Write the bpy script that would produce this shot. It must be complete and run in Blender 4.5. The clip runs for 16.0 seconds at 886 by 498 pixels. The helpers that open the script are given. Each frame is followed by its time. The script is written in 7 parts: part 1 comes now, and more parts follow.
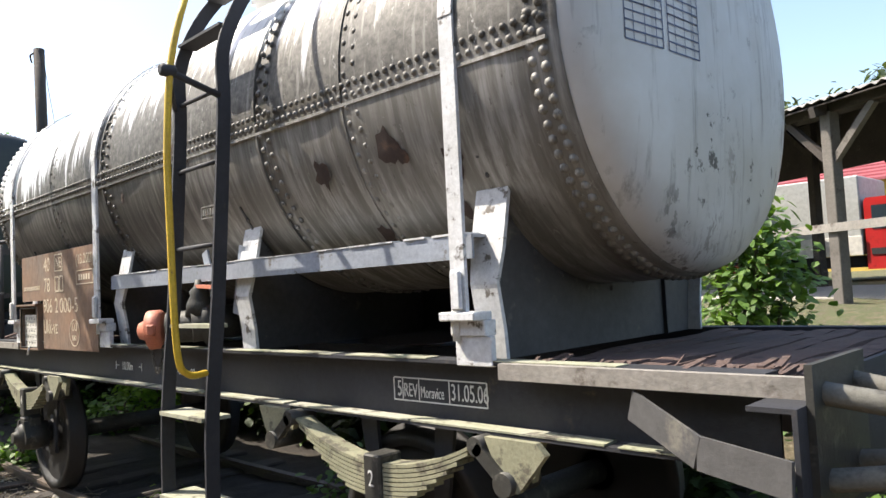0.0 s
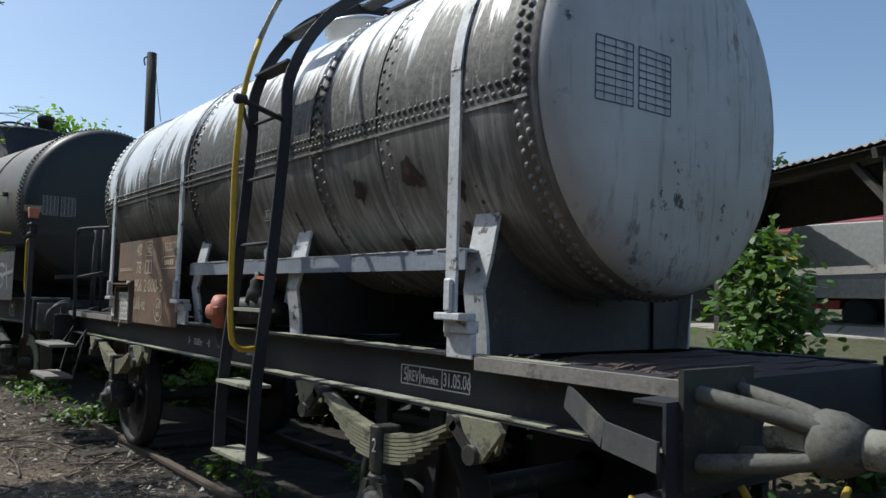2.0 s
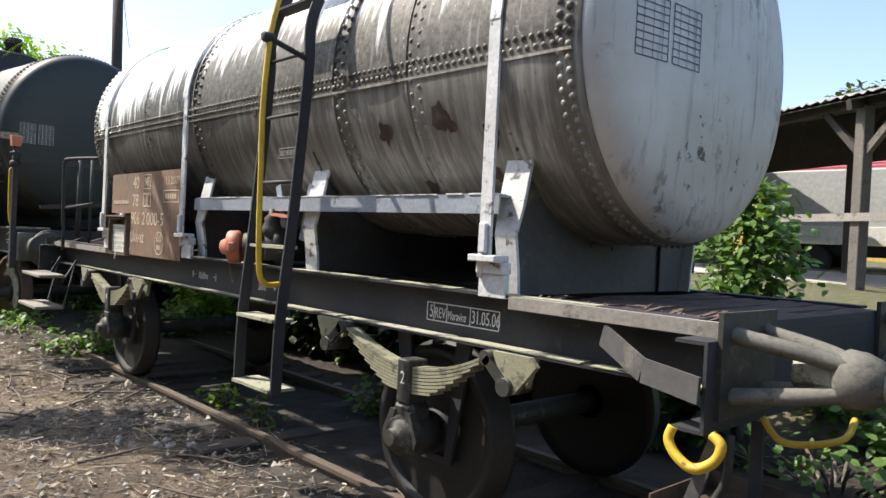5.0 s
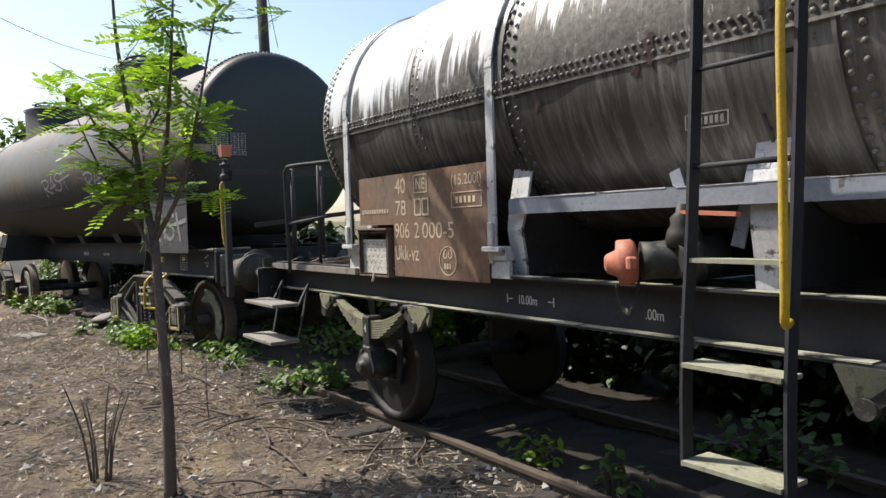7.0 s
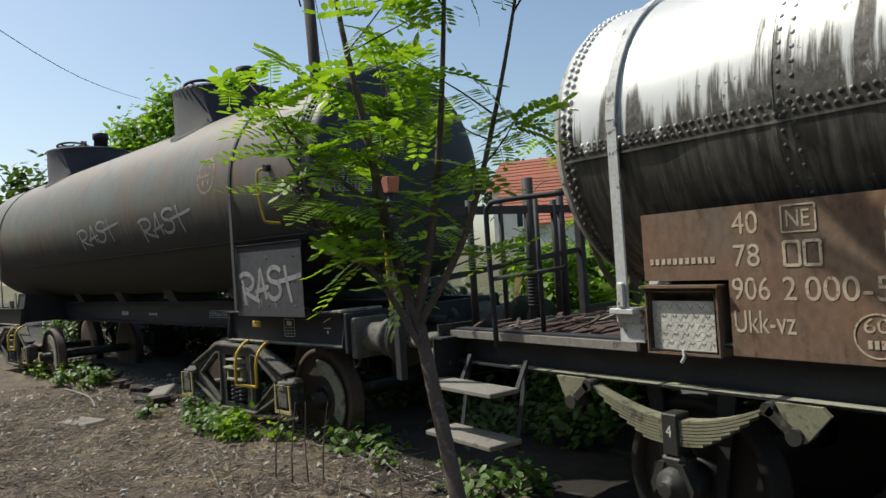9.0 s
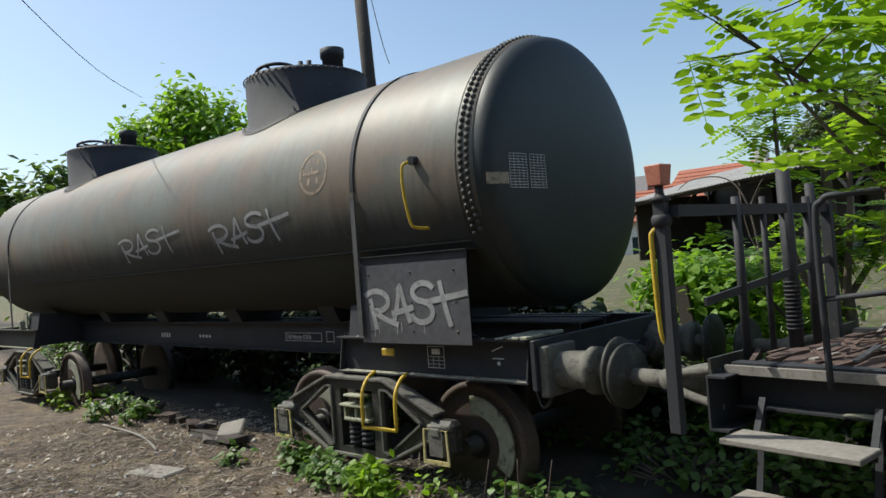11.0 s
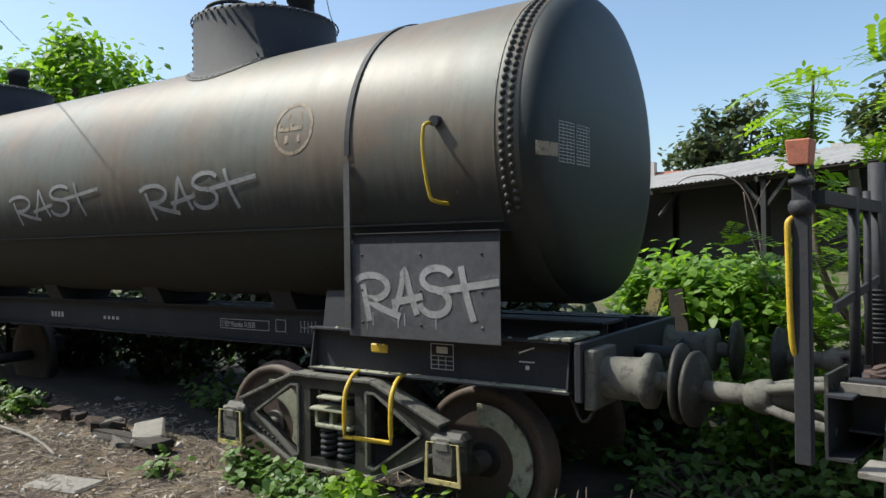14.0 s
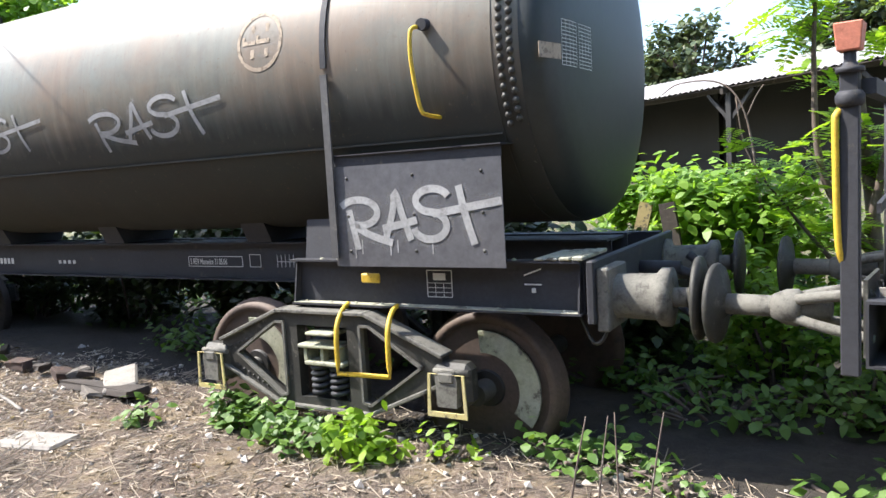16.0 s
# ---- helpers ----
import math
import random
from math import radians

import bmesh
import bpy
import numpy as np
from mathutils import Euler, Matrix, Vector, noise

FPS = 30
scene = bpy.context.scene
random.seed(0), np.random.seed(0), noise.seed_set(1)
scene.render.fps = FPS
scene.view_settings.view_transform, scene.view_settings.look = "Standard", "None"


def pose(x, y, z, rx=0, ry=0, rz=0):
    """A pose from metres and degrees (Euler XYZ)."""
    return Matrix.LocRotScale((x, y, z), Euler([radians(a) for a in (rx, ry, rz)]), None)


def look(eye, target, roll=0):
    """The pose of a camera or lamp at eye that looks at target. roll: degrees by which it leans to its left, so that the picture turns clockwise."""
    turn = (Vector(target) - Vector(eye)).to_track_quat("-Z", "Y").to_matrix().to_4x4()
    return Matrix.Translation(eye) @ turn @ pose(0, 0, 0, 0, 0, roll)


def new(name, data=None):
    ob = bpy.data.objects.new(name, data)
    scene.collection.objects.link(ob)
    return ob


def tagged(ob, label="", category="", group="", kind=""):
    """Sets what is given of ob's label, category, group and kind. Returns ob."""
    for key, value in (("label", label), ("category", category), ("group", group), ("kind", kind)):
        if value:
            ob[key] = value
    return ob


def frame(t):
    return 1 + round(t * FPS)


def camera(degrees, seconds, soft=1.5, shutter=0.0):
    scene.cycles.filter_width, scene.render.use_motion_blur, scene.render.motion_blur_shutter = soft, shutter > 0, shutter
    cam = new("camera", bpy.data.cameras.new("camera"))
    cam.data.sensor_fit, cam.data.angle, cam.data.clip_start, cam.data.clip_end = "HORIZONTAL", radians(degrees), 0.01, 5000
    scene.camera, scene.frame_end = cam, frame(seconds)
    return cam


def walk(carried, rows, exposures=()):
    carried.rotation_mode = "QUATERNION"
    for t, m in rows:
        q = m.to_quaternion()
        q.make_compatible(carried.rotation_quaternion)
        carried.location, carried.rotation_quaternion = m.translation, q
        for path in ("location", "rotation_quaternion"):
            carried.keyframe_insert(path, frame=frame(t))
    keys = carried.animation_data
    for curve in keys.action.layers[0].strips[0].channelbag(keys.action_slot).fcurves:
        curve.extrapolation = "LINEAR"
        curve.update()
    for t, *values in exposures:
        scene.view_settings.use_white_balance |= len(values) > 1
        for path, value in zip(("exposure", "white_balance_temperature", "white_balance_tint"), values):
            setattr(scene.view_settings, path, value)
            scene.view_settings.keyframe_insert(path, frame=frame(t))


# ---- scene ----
cam = camera(62.3, 16.0)
PATH = [
    (0, (2.512, 0.951, 1.491), (1.119, 2.381, 1.598), -2.9),
    (0.5, (2.522, 0.772, 1.527), (1.14, 2.194, 1.788), -3.0),
    (1, (2.615, 0.592, 1.531), (1.208, 1.972, 1.872), 0.2),
    (1.5, (2.905, 0.64, 1.52), (1.447, 1.971, 1.841), -1.9),
    (2, (3.232, 0.789, 1.458), (1.689, 2.054, 1.595), 1.6),
    (2.5, (3.492, 0.601, 1.454), (2.13, 2.063, 1.527), 0.1),
    (3, (3.622, 0.484, 1.455), (2.269, 1.956, 1.447), 0.9),
    (3.5, (3.601, 0.506, 1.47), (2.23, 1.963, 1.474), 2.3),
    (3.7, (3.586, 0.476, 1.461), (2.202, 1.919, 1.453), 3.1),
    (5.8, (2.19, 0.393, 1.483), (0.644, 1.662, 1.445), -0.3),
    (6, (1.872, 0.41, 1.485), (0.298, 1.644, 1.454), -1.2),
    (6.5, (1.267, 0.27, 1.494), (-0.407, 1.363, 1.544), -0.7),
    (7, (0.646, -0.005, 1.556), (-0.991, 1.142, 1.487), -1.7),
    (7.5, (-0.081, -0.041, 1.599), (-1.737, 1.08, 1.561), -2.4),
    (8, (-0.791, -0.373, 1.77), (-2.451, 0.742, 1.803), -4.9),
    (8.5, (-1.357, -0.415, 1.734), (-2.958, 0.784, 1.692), -4.0),
    (8.6, (-1.455, -0.477, 1.737), (-3.081, 0.688, 1.725), -2.9),
    (9, (-2.142, -0.553, 1.788), (-3.748, 0.639, 1.81), -3.8),
    (9.5, (-2.754, -0.782, 1.779), (-4.347, 0.428, 1.779), -3.4),
    (10, (-3.434, -0.947, 1.8), (-4.996, 0.301, 1.861), -4.7),
    (10.2, (-3.67, -1.0, 1.944), (-5.266, 0.205, 1.96), -3.9),
    (12.3, (-5.364, -1.377, 1.966), (-6.758, 0.057, 2.009), -3.5),
    (12.5, (-5.461, -1.373, 1.96), (-6.855, 0.061, 1.975), -2.8),
    (13, (-5.78, -1.229, 2.011), (-7.193, 0.177, 2.169), -3.7),
    (13.5, (-5.941, -1.246, 1.923), (-7.326, 0.195, 1.98), -0.8),
    (14, (-5.999, -1.324, 1.914), (-7.31, 0.186, 1.923), -0.7),
    (14.5, (-6.059, -1.427, 1.971), (-7.431, 0.028, 1.951), -2.0),
    (15, (-6.065, -1.443, 1.841), (-7.378, 0.051, 1.63), -1.4),
    (15.5, (-6.201, -1.409, 1.833), (-7.414, 0.156, 1.552), -1.6),
    (16, (-6.477, -1.19, 1.852), (-7.694, 0.386, 1.665), -3.2),
]
LIGHT = [(0, 1.1, 6900, 11), (0.5, 0.22, 6450, 6), (1, -0.37, 6050, 5), (1.5, -0.42, 5950, 5), (2, -0.3, 6050, 6), (2.5, 0.1, 6550, 6), (3, 0.55, 6850, 11), (3.5, 0.6, 6850, 11), (6, 0.95, 6700, 10), (6.5, 0.45, 6700, 10), (7, 0.4, 6700, 11), (7.5, 0.5, 6900, 10), (8, -0.15, 6400, 6), (8.5, 0.0, 6800, 6), (9, -0.22, 6650, 5), (10, -0.02, 6500, 5), (12.5, 0.05, 6550, 4), (13, -0.15, 6250, 3), (14, 0.25, 6400, 5), (14.5, 0.42, 6500, 7), (15, 0.72, 6350, 12), (15.5, 1.18, 6350, 13), (16, 1.45, 6350, 12)]
walk(cam, [(t, look(eye, target, roll)) for t, eye, target, roll in PATH], LIGHT)

# ---- world, sun, exposure ----
SUN = Vector((-0.55, -0.31, 0.80)).normalized()
world = bpy.data.worlds.new("sky")
scene.world = world
world.use_nodes = True
wn = world.node_tree.nodes
sky = wn.new("ShaderNodeTexSky")
sky.sky_type = "NISHITA"
sky.sun_disc = False
sky.sun_elevation = math.asin(SUN.z)
sky.sun_rotation = math.atan2(SUN.x, SUN.y)
sky.air_density, sky.dust_density, sky.ozone_density = 1.0, 1.6, 1.5
world.node_tree.links.new(sky.outputs[0], wn["Background"].inputs[0])
wn["Background"].inputs[1].default_value = 0.165
sun = new("sun", bpy.data.lights.new("sun", "SUN"))
sun.data.energy, sun.data.angle, sun.data.color = 4.9, radians(0.5), (1.0, 0.95, 0.87)
sun.matrix_basis = look((0, 0, 30), Vector((0, 0, 30)) - SUN)


# ---- materials ----
def nodes_of(name):
    m = bpy.data.materials.new(name)
    m.use_nodes = True
    t = m.node_tree
    return m, t, t.nodes["Principled BSDF"]


def put(t, kind, **sets):
    n = t.nodes.new("ShaderNode" + kind)
    for k, v in sets.items():
        if k in n.inputs:
            n.inputs[k].default_value = v
    return n


def noise_of(t, scale, detail=6.0, rough=0.6, coords=None, stretch=None):
    c = coords or t.nodes.new("ShaderNodeTexCoord").outputs["Object"]
    if stretch:
        mp = put(t, "Mapping", Scale=stretch)
        t.links.new(c, mp.inputs["Vector"])
        c = mp.outputs[0]
    n = put(t, "TexNoise", Scale=scale, Detail=detail, Roughness=rough)
    t.links.new(c, n.inputs["Vector"])
    return n.outputs["Fac"]


def ramp(t, fac, lo, hi):
    n = put(t, "MapRange")
    n.inputs["From Min"].default_value, n.inputs["From Max"].default_value = lo, hi
    t.links.new(fac, n.inputs["Value"])
    return n.outputs[0]


def mix(t, fac, a, b):
    n = t.nodes.new("ShaderNodeMix")
    n.data_type = "RGBA"
    for s, v in ((n.inputs[0], fac), (n.inputs[6], a), (n.inputs[7], b)):
        if isinstance(v, (tuple, list)):
            s.default_value = (*v[:3], 1)
        elif isinstance(v, (int, float)):
            s.default_value = v
        else:
            t.links.new(v, s)
    return n.outputs[2]


def calc(t, op, a, b=0.0):
    n = t.nodes.new("ShaderNodeMath")
    n.operation = op
    n.use_clamp = op in ("ADD", "SUBTRACT", "MULTIPLY")
    for s, v in zip(n.inputs, (a, b)):
        if isinstance(v, (int, float)):
            s.default_value = v
        else:
            t.links.new(v, s)
    return n.outputs[0]


def bump(t, bsdf, height, strength=0.4, dist=0.01):
    n = put(t, "Bump", Strength=strength, Distance=dist)
    t.links.new(height, n.inputs["Height"])
    t.links.new(n.outputs[0], bsdf.inputs["Normal"])


def worn(name, base, spot, grime, rough=0.75, metal=0.0, scale=6.0, spots=(0.58, 0.66), relief=0.4, streak=None, tone=0.2):
    """A weathered surface: base colour, spots of a second colour with hard edges, soft grime and fine relief."""
    m, t, b = nodes_of(name)
    big = noise_of(t, scale * 0.35, 5)
    fine = noise_of(t, scale * 5, 8, 0.7, stretch=streak)
    col = mix(t, ramp(t, big, 0.35, 0.7), base, grime)
    sp = ramp(t, noise_of(t, scale, 9, 0.68, stretch=streak), *spots)
    col = mix(t, sp, col, spot)
    shade = mix(t, ramp(t, fine, 0.3, 0.7), (1 - tone,) * 3, (1 + tone,) * 3)
    mul = t.nodes.new("ShaderNodeMix")
    mul.data_type, mul.blend_type = "RGBA", "MULTIPLY"
    mul.inputs[0].default_value = 1
    t.links.new(col, mul.inputs[6]), t.links.new(shade, mul.inputs[7])
    t.links.new(mul.outputs[2], b.inputs["Base Color"])
    b.inputs["Roughness"].default_value, b.inputs["Metallic"].default_value = rough, metal
    bump(t, b, fine, relief, 0.006)
    return m


def sum_of(t, *terms):
    """value = sum of factor * input, unclamped."""
    out = None
    for f, v in terms:
        n = t.nodes.new("ShaderNodeMath")
        n.operation = "MULTIPLY_ADD"
        n.inputs[1].default_value = f
        if isinstance(v, (int, float)):
            n.inputs[0].default_value = v
        else:
            t.links.new(v, n.inputs[0])
        if out is None:
            n.inputs[2].default_value = 0
        else:
            t.links.new(out, n.inputs[2])
        out = n.outputs[0]
    return out


def silver_tank():
    """Bright aluminium paint, sooted in a ragged band above the seam, with runs below it."""
    m, t, b = nodes_of("silver_tank_paint")
    co = t.nodes.new("ShaderNodeTexCoord").outputs["Object"]
    sep = t.nodes.new("ShaderNodeSeparateXYZ")
    t.links.new(co, sep.inputs[0])
    x, z = sep.outputs[0], sep.outputs[2]
    spikes = noise_of(t, 1.0, 5, 0.62, co, (9, 0.9, 0.55))
    fine = noise_of(t, 1.0, 7, 0.68, co, (21, 4, 1.9))
    blot = noise_of(t, 1.1, 5, 0.6, co)
    speck = noise_of(t, 24, 8, 0.75, co)
    level = sum_of(t, (0.34, ramp(t, x, -4.4, -2.4)), (1.5, spikes), (0.55, fine), (0.5, blot), (0.12, speck), (1.0, 1.30))
    top = ramp(t, sum_of(t, (1.0, level), (-1.0, z)), -0.05, 0.07)
    above = ramp(t, z, 2.37, 2.43)
    runs = calc(t, "MULTIPLY", ramp(t, fine, 0.44, 0.62), ramp(t, blot, 0.3, 0.6))
    pale_low = ramp(t, x, -2.1, -0.9)
    low = mix(t, runs, mix(t, pale_low, (0.055, 0.05, 0.043), (0.16, 0.152, 0.135)), mix(t, pale_low, (0.2, 0.19, 0.17), (0.38, 0.37, 0.35)))
    low = mix(t, ramp(t, spikes, 0.52, 0.66), low, (0.10, 0.092, 0.08))
    soot = mix(t, ramp(t, speck, 0.36, 0.66), (0.036, 0.033, 0.028), (0.155, 0.145, 0.125))
    soot = mix(t, calc(t, "MULTIPLY", ramp(t, fine, 0.56, 0.64), 0.8), soot, (0.24, 0.23, 0.21))
    flake = noise_of(t, 15, 10, 0.8, co, (1.6, 1, 0.8))
    soot = mix(t, calc(t, "MULTIPLY", ramp(t, flake, 0.6, 0.62), 0.75), soot, (0.42, 0.41, 0.39))
    low = mix(t, calc(t, "MULTIPLY", ramp(t, flake, 0.385, 0.37), 0.8), low, (0.05, 0.042, 0.035))
    low = mix(t, calc(t, "MULTIPLY", ramp(t, flake, 0.625, 0.64), 0.5), low, (0.45, 0.44, 0.42))
    paint = mix(t, ramp(t, blot, 0.35, 0.7), (0.74, 0.74, 0.73), (0.62, 0.62, 0.60))
    paint = mix(t, ramp(t, noise_of(t, 9, 10, 0.78, co), 0.615, 0.63), paint, (0.13, 0.115, 0.1))
    col = mix(t, top, paint, soot)
    col = mix(t, above, low, col)
    t.links.new(col, b.inputs["Base Color"])
    rough = mix(t, top, (0.38, 0.38, 0.38), (0.6, 0.6, 0.6))
    t.links.new(rough, b.inputs["Roughness"])
    b.inputs["Metallic"].default_value = 0.2
    bump(t, b, speck, 0.3, 0.004)
    return m


def silver_end():
    m, t, b = nodes_of("silver_end_paint")
    co = t.nodes.new("ShaderNodeTexCoord").outputs["Object"]
    blot = noise_of(t, 1.3, 7, 0.6, co)
    runs = noise_of(t, 1.0, 7, 0.65, co, (14, 14, 1.3))
    flake = noise_of(t, 9, 9, 0.7, co)
    col = mix(t, ramp(t, blot, 0.35, 0.68), (0.52, 0.52, 0.51), (0.37, 0.35, 0.31))
    col = mix(t, calc(t, "MULTIPLY", ramp(t, runs, 0.55, 0.68), 0.55), col, (0.15, 0.14, 0.125))
    col = mix(t, calc(t, "MULTIPLY", ramp(t, flake, 0.585, 0.60), ramp(t, blot, 0.45, 0.55)), col, (0.06, 0.055, 0.05))
    patch = ramp(t, noise_of(t, 0.8, 4, 0.6, co, (1, 1.6, 0.8)), 0.5, 0.62)
    chips = calc(t, "MULTIPLY", ramp(t, noise_of(t, 17, 9, 0.75, co, (1, 1, 0.6)), 0.535, 0.56), patch)
    col = mix(t, calc(t, "MULTIPLY", chips, 0.85), col, (0.085, 0.06, 0.045))
    drip = calc(t, "MULTIPLY", ramp(t, noise_of(t, 1.0, 8, 0.7, co, (26, 26, 0.9)), 0.6, 0.66), patch)
    col = mix(t, calc(t, "MULTIPLY", drip, 0.6), col, (0.13, 0.095, 0.07))
    t.links.new(col, b.inputs["Base Color"])
    b.inputs["Roughness"].default_value, b.inputs["Metallic"].default_value = 0.5, 0.15
    bump(t, b, flake, 0.2, 0.003)
    return m


def dark_tank():
    """Grey-green tank paint gone brown with dust above, its lower shade painted near black."""
    m, t, b = nodes_of("grey_tank_paint")
    co = t.nodes.new("ShaderNodeTexCoord").outputs["Object"]
    sep = t.nodes.new("ShaderNodeSeparateXYZ")
    t.links.new(co, sep.inputs[0])
    blot = noise_of(t, 0.9, 6, 0.6, co)
    runs = noise_of(t, 1.0, 7, 0.62, co, (9, 1, 0.7))
    speck = noise_of(t, 30, 8, 0.75, co)
    col = mix(t, ramp(t, blot, 0.40, 0.58), (0.13, 0.14, 0.118), (0.152, 0.112, 0.076))
    col = mix(t, calc(t, "MULTIPLY", ramp(t, noise_of(t, 2.6, 8, 0.7, co, (1, 1, 0.45)), 0.50, 0.66), 0.45), col, (0.115, 0.078, 0.05))
    col = mix(t, calc(t, "MULTIPLY", ramp(t, runs, 0.5, 0.72), 0.32), col, (0.2, 0.18, 0.14))
    col = mix(t, calc(t, "MULTIPLY", ramp(t, noise_of(t, 3.2, 9, 0.72, co), 0.47, 0.62), 0.55), col, (0.095, 0.098, 0.08))
    col = mix(t, calc(t, "MULTIPLY", ramp(t, noise_of(t, 1.0, 7, 0.7, co, (13, 2, 1.0)), 0.52, 0.7), 0.3), col, (0.08, 0.06, 0.045))
    # fade to near black downwards: the barrel's shaded side put into the colour
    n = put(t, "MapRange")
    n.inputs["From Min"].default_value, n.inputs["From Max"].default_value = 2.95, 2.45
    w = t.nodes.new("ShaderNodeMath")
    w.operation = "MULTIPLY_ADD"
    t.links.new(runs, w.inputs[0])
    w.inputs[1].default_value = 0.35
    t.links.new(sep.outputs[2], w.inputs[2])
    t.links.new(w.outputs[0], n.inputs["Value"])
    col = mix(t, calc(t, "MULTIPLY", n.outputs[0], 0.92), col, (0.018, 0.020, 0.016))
    col = mix(t, ramp(t, speck, 0.60, 0.68), col, (0.10, 0.06, 0.035))
    col = mix(t, calc(t, "MULTIPLY", ramp(t, noise_of(t, 20, 9, 0.8, co, (1.5, 1, 0.6)), 0.63, 0.65), 0.55), col, (0.2, 0.185, 0.15))
    t.links.new(col, b.inputs["Base Color"])
    t.links.new(sum_of(t, (1.0, 0.46), (0.3, n.outputs[0]), (0.12, runs)), b.inputs["Roughness"])
    bump(t, b, speck, 0.18, 0.003)
    return m


def foliage(name, a, c, thin=0.45):
    m, t, b = nodes_of(name)
    rnd = t.nodes.new("ShaderNodeNewGeometry").outputs["Random Per Island"]
    col = mix(t, rnd, a, c)
    t.links.new(col, b.inputs["Base Color"])
    b.inputs["Roughness"].default_value = 0.5
    tr = t.nodes.new("ShaderNodeBsdfTranslucent")
    lite = mix(t, rnd, (a[0] * 1.9, a[1] * 1.9, a[2] * 0.9), (c[0] * 1.9, c[1] * 1.9, c[2] * 0.9))
    t.links.new(lite, tr.inputs[0])
    ms = t.nodes.new("ShaderNodeMixShader")
    ms.inputs[0].default_value = thin
    out = t.nodes["Material Output"]
    t.links.new(b.outputs[0], ms.inputs[1]), t.links.new(tr.outputs[0], ms.inputs[2])
    t.links.new(ms.outputs[0], out.inputs[0])
    return m


def soil():
    m, t, b = nodes_of("dry_soil")
    big = noise_of(t, 0.7, 6)
    patch = noise_of(t, 1.9, 8, 0.7)
    mid = noise_of(t, 7, 9, 0.75)
    fine = noise_of(t, 34, 10, 0.8)
    chaff = noise_of(t, 1.0, 8, 0.8, None, (18, 46, 30))
    col = mix(t, ramp(t, big, 0.38, 0.62), (0.125, 0.088, 0.064), (0.185, 0.142, 0.108))
    col = mix(t, ramp(t, mid, 0.47, 0.58), col, (0.075, 0.056, 0.042))
    col = mix(t, calc(t, "MULTIPLY", ramp(t, patch, 0.5, 0.62), 0.7), col, (0.26, 0.20, 0.115))
    col = mix(t, ramp(t, fine, 0.55, 0.62), col, (0.33, 0.29, 0.235))
    col = mix(t, ramp(t, chaff, 0.58, 0.66), col, (0.40, 0.35, 0.27))
    col = mix(t, ramp(t, fine, 0.45, 0.38), col, (0.05, 0.038, 0.03))
    co = t.nodes.new("ShaderNodeTexCoord").outputs["Object"]
    sep = t.nodes.new("ShaderNodeSeparateXYZ")
    t.links.new(co, sep.inputs[0])
    far = calc(t, "MULTIPLY", ramp(t, sep.outputs[1], 6.5, 9.0), ramp(t, mid, 0.36, 0.52))
    col = mix(t, far, col, (0.095, 0.105, 0.045))
    # oily ballast along the track, with the wagons' shade painted into it
    lane = sum_of(t, (1.0, sep.outputs[1]), (0.9, mid), (-0.13, calc(t, "MULTIPLY", sum_of(t, (-1.0, sep.outputs[0]), (-8.0, 1.0)), 1.0)))
    oil_shade = calc(t, "MULTIPLY", ramp(t, lane, 2.95, 3.4), ramp(t, lane, 7.9, 7.2))
    col = mix(t, calc(t, "MULTIPLY", oil_shade, 0.85), col, (0.022, 0.02, 0.018))
    t.links.new(col, b.inputs["Base Color"])
    b.inputs["Roughness"].default_value = 0.95
    bump(t, b, calc(t, "ADD", calc(t, "MULTIPLY", mid, 0.5), calc(t, "MULTIPLY", fine, 0.5)), 1.0, 0.05)
    return m


def plain(name, col, rough=0.6, metal=0.0):
    return worn(name, col, tuple(c * 0.6 for c in col), tuple(c * 0.8 for c in col), rough, metal, 8, (0.6, 0.7), 0.2, tone=0.1)


SILVER, SILVER_END, DARK = silver_tank(), silver_end(), dark_tank()
# end plate faces away from the sun; its shade is in this near-black
SHADED_END = worn("shaded_green_black_end", (0.019, 0.025, 0.023), (0.055, 0.05, 0.038), (0.016, 0.021, 0.0195), 0.5, 0, 2.5, (0.62, 0.75), 0.15)
# oily near-black that also paints deep shade on wheels and shed timbers
OILY_SHADE = worn("oily_shade_black", (0.013, 0.012, 0.011), (0.026, 0.022, 0.019), (0.010, 0.009, 0.008), 0.6, 0, 6, (0.6, 0.7))
FRAME = worn("black_frame", (0.030, 0.031, 0.037), (0.075, 0.060, 0.045), (0.020, 0.021, 0.025), 0.7, 0, 7, (0.62, 0.72))
# dust colour that also carries the sunlight on flanges and wheel faces
DUSTY_SUNLIT = worn("dusty_sunlit_flange", (0.34, 0.33, 0.27), (0.10, 0.09, 0.07), (0.26, 0.27, 0.17), 0.9, 0, 7, (0.55, 0.64))
PALE = worn("flaking_white_paint", (0.60, 0.61, 0.62), (0.12, 0.105, 0.09), (0.48, 0.48, 0.47), 0.6, 0, 9, (0.58, 0.63), 0.5)
GREYBLUE = worn("grey_blue_paint", (0.26, 0.29, 0.34), (0.11, 0.10, 0.09), (0.20, 0.22, 0.25), 0.65, 0, 8, (0.6, 0.66))
GREY = worn("grey_grime_plate", (0.075, 0.074, 0.074), (0.14, 0.13, 0.11), (0.048, 0.047, 0.047), 0.7, 0, 5, (0.6, 0.7))
RUST = worn("rust_plate", (0.225, 0.125, 0.072), (0.085, 0.042, 0.03), (0.165, 0.128, 0.1), 0.85, 0, 4.5, (0.54, 0.66), 0.5, (1, 1, 0.6), 0.25)
